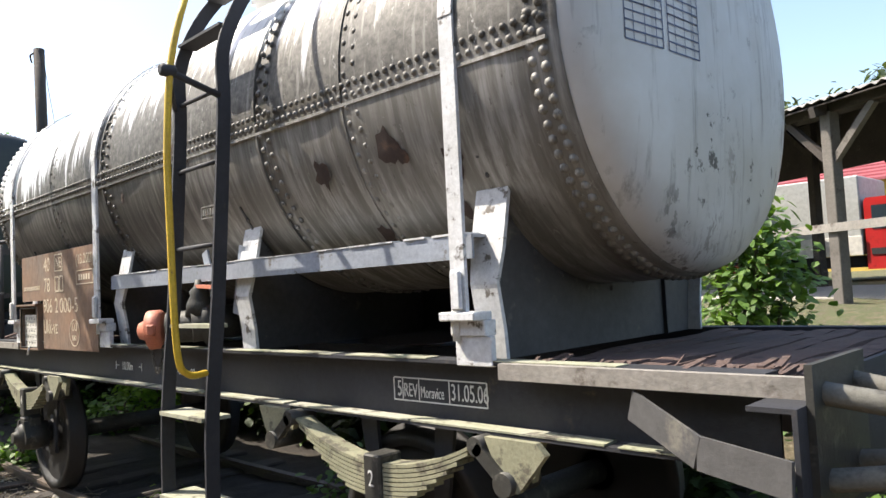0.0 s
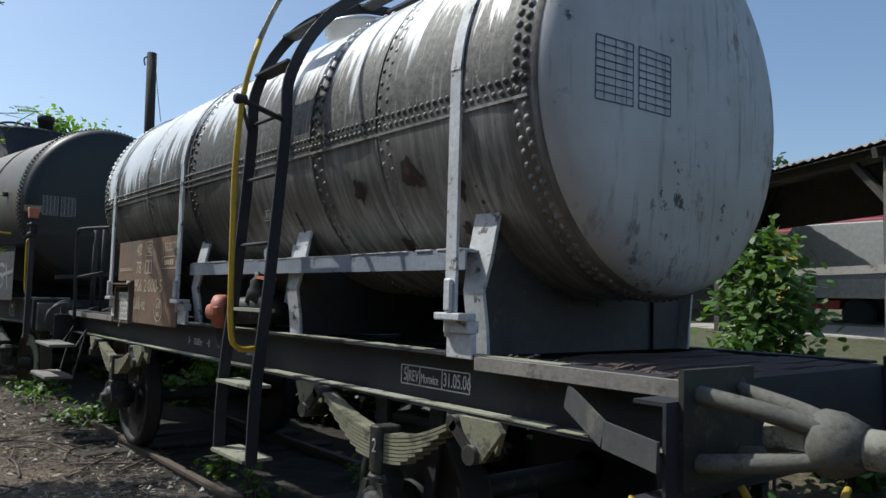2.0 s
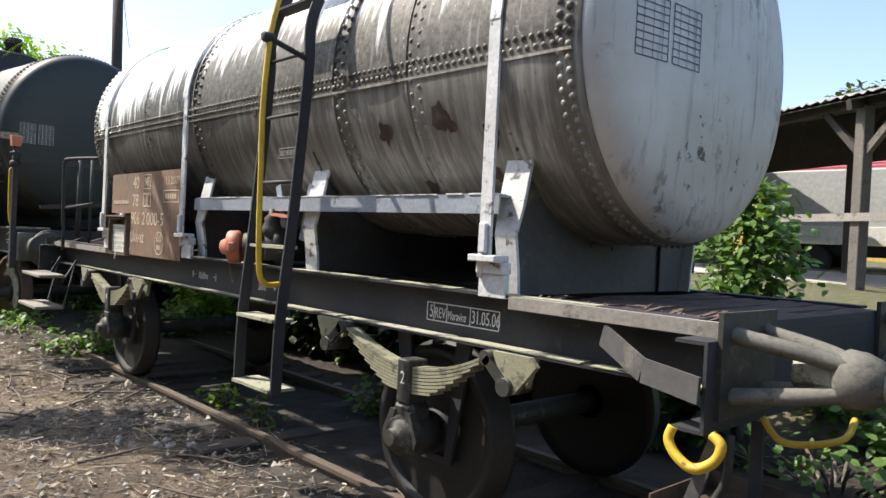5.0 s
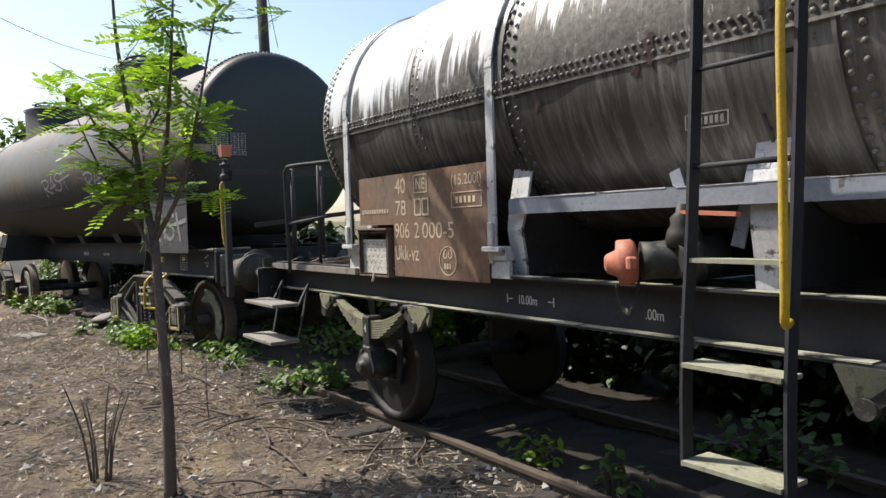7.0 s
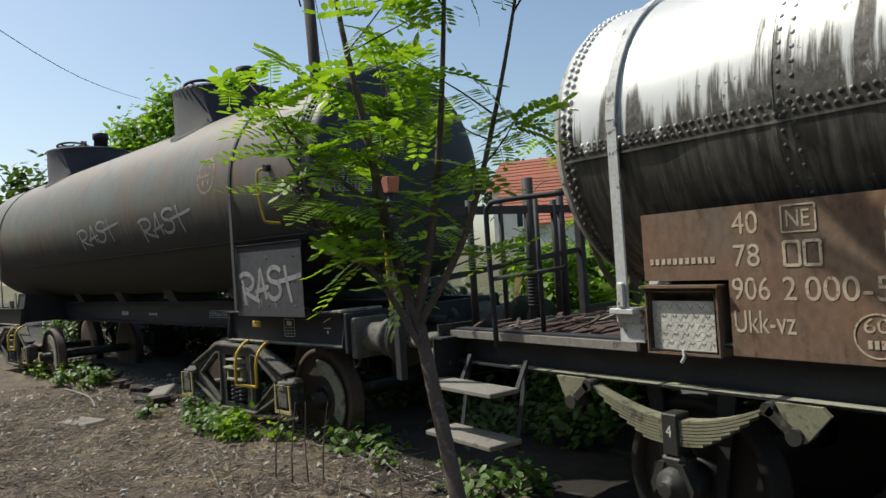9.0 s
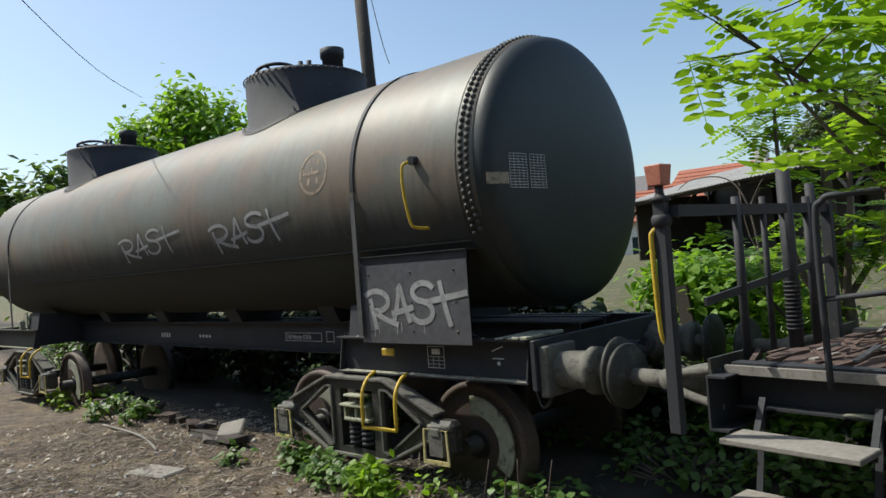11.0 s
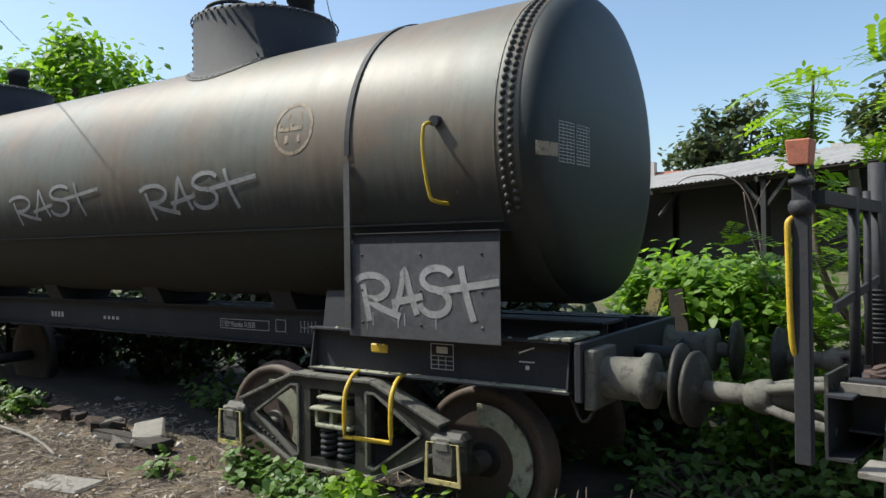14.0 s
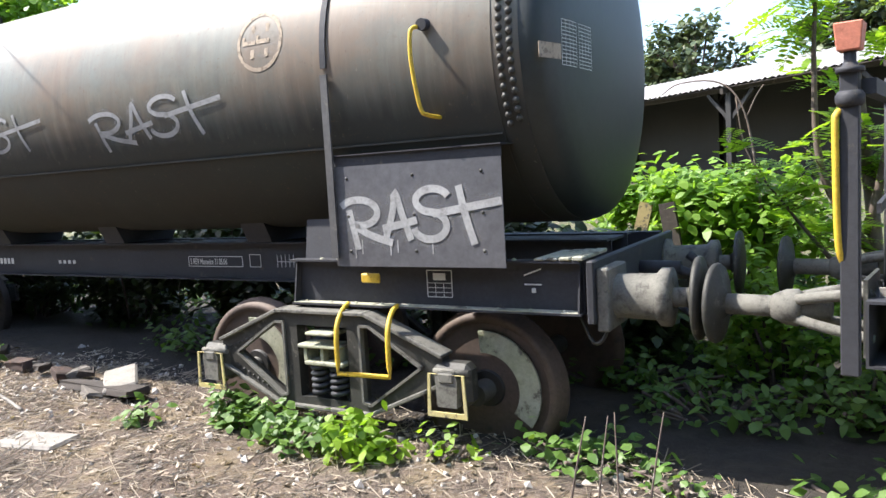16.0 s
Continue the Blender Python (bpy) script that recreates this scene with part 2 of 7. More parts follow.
DARKRUST = worn("dark_rust", (0.055, 0.034, 0.027), (0.10, 0.055, 0.035), (0.035, 0.024, 0.02), 0.9, 0, 9, (0.55, 0.65), 0.6)
MIDWOOD = worn("old_grey_post", (0.14, 0.125, 0.108), (0.07, 0.06, 0.05), (0.10, 0.09, 0.078), 0.9, 0, 6, (0.57, 0.66), 0.6)
FADED = worn("faded_yellow_paint", (0.40, 0.38, 0.29), (0.14, 0.12, 0.09), (0.30, 0.28, 0.21), 0.6, 0, 14, (0.58, 0.66), 0.3)
BOARD = worn("weathered_board", (0.12, 0.075, 0.06), (0.035, 0.027, 0.025), (0.075, 0.052, 0.046), 0.9, 0, 5, (0.55, 0.66), 0.7, (1, 6, 6))
DARKWOOD = worn("dark_timber", (0.055, 0.045, 0.038), (0.11, 0.095, 0.08), (0.035, 0.03, 0.026), 0.9, 0, 5, (0.6, 0.7), 0.6)
GREYWOOD = worn("grey_timber", (0.27, 0.25, 0.22), (0.12, 0.10, 0.085), (0.20, 0.185, 0.165), 0.9, 0, 6, (0.57, 0.66), 0.6)
YELLOW = worn("yellow_paint", (0.62, 0.42, 0.03), (0.16, 0.10, 0.04), (0.48, 0.31, 0.03), 0.55, 0, 14, (0.62, 0.67), 0.3)
YELLOW_DIM = worn("dirty_yellow_paint", (0.36, 0.29, 0.12), (0.07, 0.06, 0.045), (0.24, 0.20, 0.10), 0.75, 0, 14, (0.52, 0.6), 0.3)
YELLOW_PALE = worn("bleached_yellow_paint", (0.5, 0.42, 0.16), (0.12, 0.1, 0.07), (0.42, 0.37, 0.2), 0.75, 0, 16, (0.54, 0.62), 0.3)
# steel paled for dust and for the sun on its edges
SUNLIT_DUSTSTEEL = worn("sunlit_dusty_cast_steel", (0.155, 0.15, 0.128), (0.06, 0.056, 0.048), (0.105, 0.1, 0.085), 0.85, 0, 12, (0.52, 0.64), 0.5)
STEEL = worn("greasy_steel", (0.055, 0.054, 0.047), (0.12, 0.115, 0.095), (0.032, 0.031, 0.028), 0.6, 0.3, 9, (0.56, 0.66))
SPRING = worn("mossy_spring_steel", (0.27, 0.26, 0.17), (0.10, 0.09, 0.065), (0.20, 0.20, 0.13), 0.85, 0, 12, (0.54, 0.63))
TYRE = worn("rusty_wheel_tyre", (0.11, 0.078, 0.06), (0.05, 0.04, 0.034), (0.075, 0.056, 0.046), 0.65, 0.3, 6, (0.56, 0.68))
RAILMAT = worn("rusty_rail", (0.12, 0.095, 0.075), (0.09, 0.065, 0.05), (0.14, 0.11, 0.085), 0.7, 0.3, 8, (0.55, 0.65))
BARK = worn("young_bark", (0.14, 0.105, 0.085), (0.24, 0.21, 0.18), (0.09, 0.07, 0.06), 0.9, 0, 14, (0.58, 0.66), 0.6)
CORAL = worn("faded_red_cap", (0.50, 0.17, 0.10), (0.30, 0.10, 0.06), (0.42, 0.15, 0.10), 0.6, 0, 14, (0.6, 0.7), 0.3)
WHITE = plain("white_lettering", (0.70, 0.70, 0.66), 0.7)
CREAM = worn("faded_cream_lettering", (0.62, 0.53, 0.40), (0.30, 0.17, 0.10), (0.52, 0.42, 0.30), 0.8, 0, 30, (0.56, 0.62), 0.1)
GHOST = worn("faded_tank_mark", (0.34, 0.27, 0.19), (0.17, 0.13, 0.09), (0.28, 0.22, 0.155), 0.7, 0, 18, (0.5, 0.58), 0.1)
SPRAY = worn("white_spray_paint", (0.36, 0.36, 0.355), (0.14, 0.14, 0.135), (0.25, 0.25, 0.245), 0.75, 0, 11, (0.52, 0.72), 0.1)
def mist():
    """Thin sprayed overspray: paint dots that thin out into the sheet below."""
    m, t, b = nodes_of("spray_mist")
    b.inputs["Base Color"].default_value = (0.34, 0.34, 0.33, 1)
    b.inputs["Roughness"].default_value = 0.75
    dots = ramp(t, noise_of(t, 170, 3, 0.6), 0.5, 0.6)
    t.links.new(calc(t, "MULTIPLY", dots, calc(t, "MULTIPLY", ramp(t, noise_of(t, 9, 5, 0.6), 0.3, 0.65), 0.6)), b.inputs["Alpha"])
    return m


MIST = mist()
BLUEINK = plain("blue_grid_ink", (0.10, 0.13, 0.22), 0.7)
SLATE = worn("grey_sheet", (0.135, 0.135, 0.145), (0.09, 0.09, 0.094), (0.11, 0.11, 0.118), 0.45, 0.4, 3, (0.6, 0.75), 0.1)
LEAF = foliage("acacia_leaf", (0.105, 0.20, 0.014), (0.24, 0.37, 0.035), 0.45)
IVY = foliage("creeper_leaf", (0.05, 0.115, 0.016), (0.13, 0.22, 0.045), 0.3)
VINE = foliage("sunlit_creeper_leaf", (0.10, 0.20, 0.02), (0.21, 0.34, 0.05), 0.45)
STRAW = foliage("pale_straw", (0.15, 0.115, 0.08), (0.42, 0.36, 0.28), 0.1)
# leaf green darkened to carry the shade behind the track
SHADE_TINT_LEAF = foliage("shade_tint_leaf", (0.018, 0.035, 0.008), (0.05, 0.085, 0.018), 0.15)
FARLEAF = foliage("far_leaf", (0.045, 0.085, 0.018), (0.10, 0.16, 0.035), 0.3)
PINELEAF = foliage("far_pine_leaf", (0.045, 0.07, 0.03), (0.09, 0.115, 0.05), 0.2)
SOIL = soil()
LITTER = foliage("dry_litter", (0.20, 0.14, 0.09), (0.42, 0.36, 0.28), 0.1)
ROOFTIN = worn("weathered_corrugated_sheet", (0.36, 0.35, 0.335), (0.19, 0.175, 0.16), (0.28, 0.27, 0.255), 0.8, 0, 3, (0.56, 0.68))
TILE = worn("red_roof_tile", (0.36, 0.12, 0.07), (0.22, 0.08, 0.055), (0.30, 0.11, 0.07), 0.85, 0, 2, (0.56, 0.7))
CRIMSON = worn("crimson_roof", (0.28, 0.06, 0.07), (0.20, 0.05, 0.055), (0.24, 0.055, 0.062), 0.7, 0, 2, (0.56, 0.7))
PLASTER = worn("white_plaster", (0.68, 0.66, 0.61), (0.52, 0.50, 0.46), (0.60, 0.58, 0.54), 0.9, 0, 2, (0.6, 0.7))
OCHRE = worn("yellow_plaster", (0.55, 0.38, 0.08), (0.42, 0.29, 0.08), (0.48, 0.34, 0.09), 0.9, 0, 2, (0.6, 0.7))
RED = plain("red_vehicle_paint", (0.52, 0.025, 0.025), 0.3)
CANVAS = worn("grey_tarpaulin", (0.42, 0.43, 0.42), (0.34, 0.35, 0.34), (0.38, 0.39, 0.38), 0.6, 0, 2, (0.6, 0.75), 0.1)
RUBBER = plain("black_rubber", (0.025, 0.025, 0.027), 0.8)
PANE = plain("dark_window_glass", (0.03, 0.045, 0.06), 0.08)
ROAD = worn("pale_gravel_road", (0.46, 0.43, 0.38), (0.34, 0.31, 0.27), (0.40, 0.37, 0.33), 0.95, 0, 4, (0.55, 0.7), 0.5)


# ---- building tools ----
def box(bm, x0, x1, y0, y1, z0, z1, m=None, bevel=0.0):
    v = [bm.verts.new(p) for p in ((x0, y0, z0), (x1, y0, z0), (x1, y1, z0), (x0, y1, z0), (x0, y0, z1), (x1, y0, z1), (x1, y1, z1), (x0, y1, z1))]
    f = [bm.faces.new([v[i] for i in q]) for q in ((3, 2, 1, 0), (4, 5, 6, 7), (0, 1, 5, 4), (1, 2, 6, 5), (2, 3, 7, 6), (3, 0, 4, 7))]
    if bevel:
        made = bmesh.ops.bevel(bm, geom=list({e for q in f for e in q.edges}), offset=bevel, segments=1, affect="EDGES")
        v = list({w for q in made["faces"] for w in q.verts} | {w for w in v if w.is_valid})
    if m is not None:
        for w in v:
            w.co = m @ w.co
    return bm


def beam(bm, p, q, w, h, up=(0, 0, 1), bevel=0.0):
    """A square bar from p to q, w wide and h high."""
    p, q = Vector(p), Vector(q)
    d = (q - p).normalized()
    s = d.cross(Vector(up)).normalized()
    u = s.cross(d)
    m = Matrix((s, d, u)).transposed().to_4x4()
    m.translation = p
    return box(bm, -w / 2, w / 2, 0, (q - p).length, -h / 2, h / 2, m, bevel)


def lathe(bm, p, q, prof, seg=24):
    """A turned body on the axis p to q; prof: (along 0..1 or metres, radius)."""
    p, q = Vector(p), Vector(q)
    d = (q - p).normalized()
    a = d.orthogonal().normalized()
    b = d.cross(a)
    rings = []
    for s, r in prof:
        c = p + d * s
        rings.append([bm.verts.new(c + (a * math.cos(k) + b * math.sin(k)) * max(r, 1e-4)) for k in (2 * math.pi * i / seg for i in range(seg))])
    for r0, r1 in zip(rings, rings[1:]):
        for i in range(seg):
            f = bm.faces.new((r0[i], r0[(i + 1) % seg], r1[(i + 1) % seg], r1[i]))
            f.smooth = True
    bm.faces.new(rings[0][::-1]), bm.faces.new(rings[-1])
    return bm


def rod(bm, p, q, r, seg=10, r2=None):
    n = (Vector(q) - Vector(p)).length
    return lathe(bm, p, q, ((0, r), (n, r if r2 is None else r2)), seg)


def tube(bm, pts, r, seg=8, close=False):
    pts = [Vector(p) for p in pts]
    rings, ref = [], None
    n = len(pts)
    for i, c in enumerate(pts):
        a, b = pts[max(i - 1, 0)], pts[min(i + 1, n - 1)]
        if close:
            a, b = pts[i - 1], pts[(i + 1) % n]
        d = (b - a).normalized()
        if ref is None:
            ref = d.orthogonal().normalized()
        ref = (ref - d * ref.dot(d)).normalized()
        s = d.cross(ref)
        rr = r[i] if isinstance(r, (list, tuple)) else r
        rings.append([bm.verts.new(c + (ref * math.cos(k) + s * math.sin(k)) * rr) for k in (2 * math.pi * j / seg for j in range(seg))])
    pairs = list(zip(rings, rings[1:])) + ([(rings[-1], rings[0])] if close else [])
    for r0, r1 in pairs:
        for j in range(seg):
            f = bm.faces.new((r0[j], r0[(j + 1) % seg], r1[(j + 1) % seg], r1[j]))
            f.smooth = True
    if not close:
        bm.faces.new(rings[0][::-1]), bm.faces.new(rings[-1])
    return bm


def bend(pts, n=6):
    """A smooth line through the points."""
    pts = [Vector(p) for p in pts]
    out = []
    for i in range(len(pts) - 1):
        a, b, c, d = pts[max(i - 1, 0)], pts[i], pts[i + 1], pts[min(i + 2, len(pts) - 1)]
        for k in range(n):
            s = k / n
            out.append(0.5 * (2 * b + (c - a) * s + (2 * a - 5 * b + 4 * c - d) * s * s + (3 * b - a - 3 * c + d) * s ** 3))
    return out + [pts[-1]]


def slab(bm, outline, depth, m):
    """A plate: outline in its own x and y, depth along its z, set by m."""
    lo = [bm.verts.new(m @ Vector((x, y, 0))) for x, y in outline]
    hi = [bm.verts.new(m @ Vector((x, y, depth))) for x, y in outline]
    bm.faces.new(lo[::-1]), bm.faces.new(hi)
    n = len(lo)
    for i in range(n):
        bm.faces.new((lo[i], lo[(i + 1) % n], hi[(i + 1) % n], hi[i]))
    return bm


def frame_slab(bm, outer, inner, depth, m):
    """A flat ring between two outlines with as many points each."""
    n = len(outer)
    o0, o1 = [[bm.verts.new(m @ Vector((x, y, d))) for x, y in outer] for d in (0, depth)]
    i0, i1 = [[bm.verts.new(m @ Vector((x, y, d))) for x, y in inner] for d in (0, depth)]
    for k in range(n):
        j = (k + 1) % n
        for q in ((o0[k], o0[j], o1[j], o1[k]), (i0[j], i0[k], i1[k], i1[j]), (o1[k], o1[j], i1[j], i1[k]), (o0[j], o0[k], i0[k], i0[j])):
            bm.faces.new(q)
    return bm


def XZ(y=0.0, x=0.0, z=0.0):
    """A plate standing in the x-z plane, its depth towards -y."""
    return Matrix(((1, 0, 0, x), (0, 0, -1, y), (0, 1, 0, z), (0, 0, 0, 1)))


def YZ(x=0.0, y=0.0, z=0.0):
    """A plate standing in the y-z plane, its depth towards +x."""
    return Matrix(((0, 0, 1, x), (1, 0, 0, y), (0, 1, 0, z), (0, 0, 0, 1)))


def finish(bm, name, mat):
    bmesh.ops.recalc_face_normals(bm, faces=bm.faces)
    me = bpy.data.meshes.new(name)
    bm.to_mesh(me)
    bm.free()
    if mat:
        me.materials.append(mat)
    return me


def part(name, bm, mat, parent, label="", kind=""):
    if isinstance(bm, bpy.types.Mesh):
        ob = new(name, bm)
    elif len(bm.verts):
        ob = new(name, finish(bm, name, mat))
    else:
        ob = new(name)
    ob.parent = parent
    return tagged(ob, label, "", "", kind)


def thing(name, label, category, at=(0, 0, 0), group="", kind="", turn=0.0):
    """A top-level Empty at its base; its parts are drawn in its own axes."""
    ob = new(name)
    ob.empty_display_size = 0.2
    ob.matrix_basis = pose(*at, 0, 0, turn)
    return tagged(ob, label, category, group, kind)


def single(name, bm, mat, label, category, group="", kind=""):
    return tagged(new(name, finish(bm, name, mat)), label, category, group, kind)


B = bmesh.new


def raw_mesh(name, verts, faces, mat, smooth=False):
    me = bpy.data.meshes.new(name)
    me.from_pydata(verts, [], faces)
    me.materials.append(mat)
    if smooth:
        me.polygons.foreach_set("use_smooth", [True] * len(me.polygons))
    me.update()
    return me


def letters(text, size, m, mat, parent, name="lettering", squeeze=0.8, width=None):
    """Words lying in their own x-y plane, set by m; with a width, size is the height of the figures."""
    cu = bpy.data.curves.new(name, "FONT")
    cu.body, cu.size, cu.extrude = text, size, 0.0008
    tmp = bpy.data.objects.new("tmp", cu)
    scene.collection.objects.link(tmp)
    me = bpy.data.meshes.new_from_object(tmp.evaluated_get(bpy.context.evaluated_depsgraph_get()))
    bpy.data.objects.remove(tmp)
    if width:
        xs, ys = [v.co.x for v in me.vertices], [v.co.y for v in me.vertices]
        me.transform(Matrix.Diagonal((width / (max(xs) - min(xs)), size / (max(ys) - min(ys)), 1, 1)) @ Matrix.Translation((-min(xs), -min(ys), 0)))
        squeeze = 1
    me.transform(m @ Matrix.Diagonal((squeeze, 1, 1, 1)))
    me.materials.clear()
    me.materials.append(mat)
    return part(name, me, mat, parent)


DOME = [(math.cos(2 * math.pi * i / 7), math.sin(2 * math.pi * i / 7)) for i in range(7)]


def rivets(name, spots, r, mat, parent, h=0.7):
    """Round rivet heads; spots: (place, outward)."""
    V, F = [], []
    for p, n in spots:
        p, n = Vector(p), Vector(n)
        a = n.orthogonal().normalized()
        b = n.cross(a)
        s = len(V)
        for rr, hh in ((1, -0.1), (0.8, 0.45 * h)):
            V += [p + (a * c + b * d) * r * rr + n * r * hh for c, d in DOME]
        V.append(p + n * r * h)
        for i in range(7):
            j = (i + 1) % 7
            F += [(s + i, s + j, s + 7 + j, s + 7 + i), (s + 7 + i, s + 7 + j, s + 14)]
    return part(name, raw_mesh(name, V, F, mat, True), mat, parent, "", "stuff")


def ring_spots(x, cy, cz, r, n, shift=0.0, a0=0.0, a1=360.0):
    out = []
    for i in range(n):
        k = radians(a0 + (a1 - a0) * (i + shift) / n)
        d = Vector((0, math.cos(k), math.sin(k)))
        out.append((Vector((x, cy, cz)) + d * r, d))
    return out


def shell(bm, prof, cy, cz, seg=72):
    """A lying tank: prof of (x, radius)."""
    rings = []
    for x, r in prof:
        if r < 1e-3:
            rings.append([bm.verts.new((x, cy, cz))])
        else:
            rings.append([bm.verts.new((x, cy + r * math.cos(k), cz + r * math.sin(k))) for k in (2 * math.pi * i / seg for i in range(seg))])
    for r0, r1 in zip(rings, rings[1:]):
        for i in range(seg):
            j = (i + 1) % seg
            q = [r0[i % len(r0)], r0[j % len(r0)], r1[j % len(r1)], r1[i % len(r1)]]
            q = [w for k, w in enumerate(q) if w not in q[:k]]
            f = bm.faces.new(q)
            f.smooth = True
    return bm


def hoop(bm, x, w, cy, cz, r, a0=0, a1=360, thick=0.012, seg=60):
    """A flat band round a lying tank."""
    n = max(4, int(seg * (a1 - a0) / 360))
    rows = []
    for i in range(n + 1):
        k = radians(a0 + (a1 - a0) * i / n)
        c, s = math.cos(k), math.sin(k)
        rows.append([bm.verts.new((xx, cy + rr * c, cz + rr * s)) for xx, rr in ((x - w / 2, r), (x + w / 2, r), (x + w / 2, r + thick), (x - w / 2, r + thick))])
    for a, b in zip(rows, rows[1:]):
        for j in range(4):
            bm.faces.new((a[j], a[(j + 1) % 4], b[(j + 1) % 4], b[j]))
    return bm


def on_dome(bm, prof, cz, off):
    """Lays what is drawn in a y-z plane onto a dished end; prof: (x, radius) from rim to middle."""
    for v in bm.verts:
        r = math.hypot(v.co.y, v.co.z - cz)
        for (xa, ra), (xb, rb) in zip(prof, prof[1:]):
            if rb <= r <= ra:
                v.co.x = xa + (xb - xa) * (ra - r) / (ra - rb) + off
    return bm


def rect_bars(bm, x0, z0, w, h, rows, cols, th, m):
    """A ruled table: thin bars in its own x-y plane."""
    for i in range(rows + 1):
        y = z0 + h * i / rows
        for j in range(6):
            box(bm, x0 + w * j / 6, x0 + w * (j + 1) / 6, y - th / 2, y + th / 2, 0, 0.002, m)
    for j in range(cols + 1):
        x = x0 + w * j / cols
        box(bm, x - th / 2, x + th / 2, z0, z0 + h, 0.0005, 0.0025, m)
    return bm


# ---- ground ----
def smooth(a, b, x):
    s = min(max((x - a) / (b - a), 0), 1)
    return s * s * (3 - 2 * s)


def ground_z(x, y):
    z = -0.24 + 0.10 * smooth(-6, -10, x) + 0.10 * smooth(-6.2, -7.8, x) + 1.22 * smooth(6.2, 10.5, y) + 0.03 * max(0, y - 14) ** 0.9
    z += 0.05 * noise.noise((x * 0.5, y * 0.5, 0)) + 0.025 * noise.noise((x * 2.3, y * 2.3, 3))
    near = smooth(14, 4, abs(x + 4)) if abs(x + 4) > 4 else 1
    z += near * (0.018 * noise.noise((x * 7, y * 7, 5)) + 0.01 * noise.noise((x * 17, y * 17, 7)))
    return z


def span(a, b, n):
    return [a + (b - a) * i / n for i in range(n)]


def build_ground():
    xs = span(-600, -100, 8) + span(-100, -30, 20) + span(-30, -15, 60) + span(-15, 5, 230) + span(5, 20, 40) + span(20, 100, 16) + span(100, 601, 8) + [600]
    ys = span(-400, -60, 8) + span(-60, -8, 16) + span(-8, -1, 40) + span(-1, 4.2, 70) + span(4.2, 14, 70) + span(14, 60, 30) + span(60, 900, 12) + [900]
    V = [(x, y, ground_z(x, y)) for y in ys for x in xs]
    w = len(xs)
    F = [(j * w + i, j * w + i + 1, (j + 1) * w + i + 1, (j + 1) * w + i) for j in range(len(ys) - 1) for i in range(w - 1)]
    tagged(new("ground", raw_mesh("ground", V, F, SOIL, True)), "bare dry brown soil strewn with twigs and leaves", "ground", "", "structure")


build_ground()
TRACK = [(60, 4.07), (-7.5, 4.07), (-9.5, 3.93), (-24, 1.9), (-70, -4.6)]


def track_y(x):
    for (x0, y0), (x1, y1) in zip(TRACK, TRACK[1:]):
        if x1 <= x <= x0:
            return y0 + (y1 - y0) * (x - x0) / (x1 - x0)
    return 4.07


def build_rail(side):
    bm = B()
    prof = ((-0.036, 0), (-0.036, -0.03), (-0.01, -0.045), (-0.01, -0.125), (-0.06, -0.145), (0.06, -0.145), (0.01, -0.125), (0.01, -0.045), (0.036, -0.03), (0.036, 0))
    xs = [60, 20] + [10 - i for i in range(40)] + [-40, -70]
    rows = [[bm.verts.new((x, track_y(x) + side + a, -0.15 + b)) for a, b in prof] for x in xs]
    for r0, r1 in zip(rows, rows[1:]):
        for i in range(10):
            bm.faces.new((r0[i], r0[(i + 1) % 10], r1[(i + 1) % 10], r1[i]))
    single("rail", bm, RAILMAT, "rusty steel rail half sunk in the soil", "rail", "rails of the track", "structure")


build_rail(-0.755)
build_rail(0.755)
rng = random.Random(4)
for i in range(36):
    x = 3.6 - i * 0.72
    bm = B()
    y = track_y(x)
    box(bm, -0.12, 0.12, -1.25, 1.25, -0.12, 0.0, pose(x, y, -0.235 + rng.uniform(-0.02, 0.015), rng.uniform(-1, 1), 0, rng.uniform(-2, 2)), 0.015)
    single("sleeper", bm, DARKWOOD, "old wooden sleeper sunk in dark soil", "sleeper", "sleepers of the track", "structure")


# ---- silver tank wagon ----
def channel(bm, x0, x1, y, z0, z1, side=-1, web=0.012, fl=0.09, t=0.014):
    """A lying channel, flanges towards side."""
    a, b = y - side * web, y + side * fl
    return slab(bm, [(a, z0), (b, z0), (b, z0 + t), (y, z0 + t), (y, z1 - t), (b, z1 - t), (b, z1), (a, z1)], x1 - x0, YZ(x0))


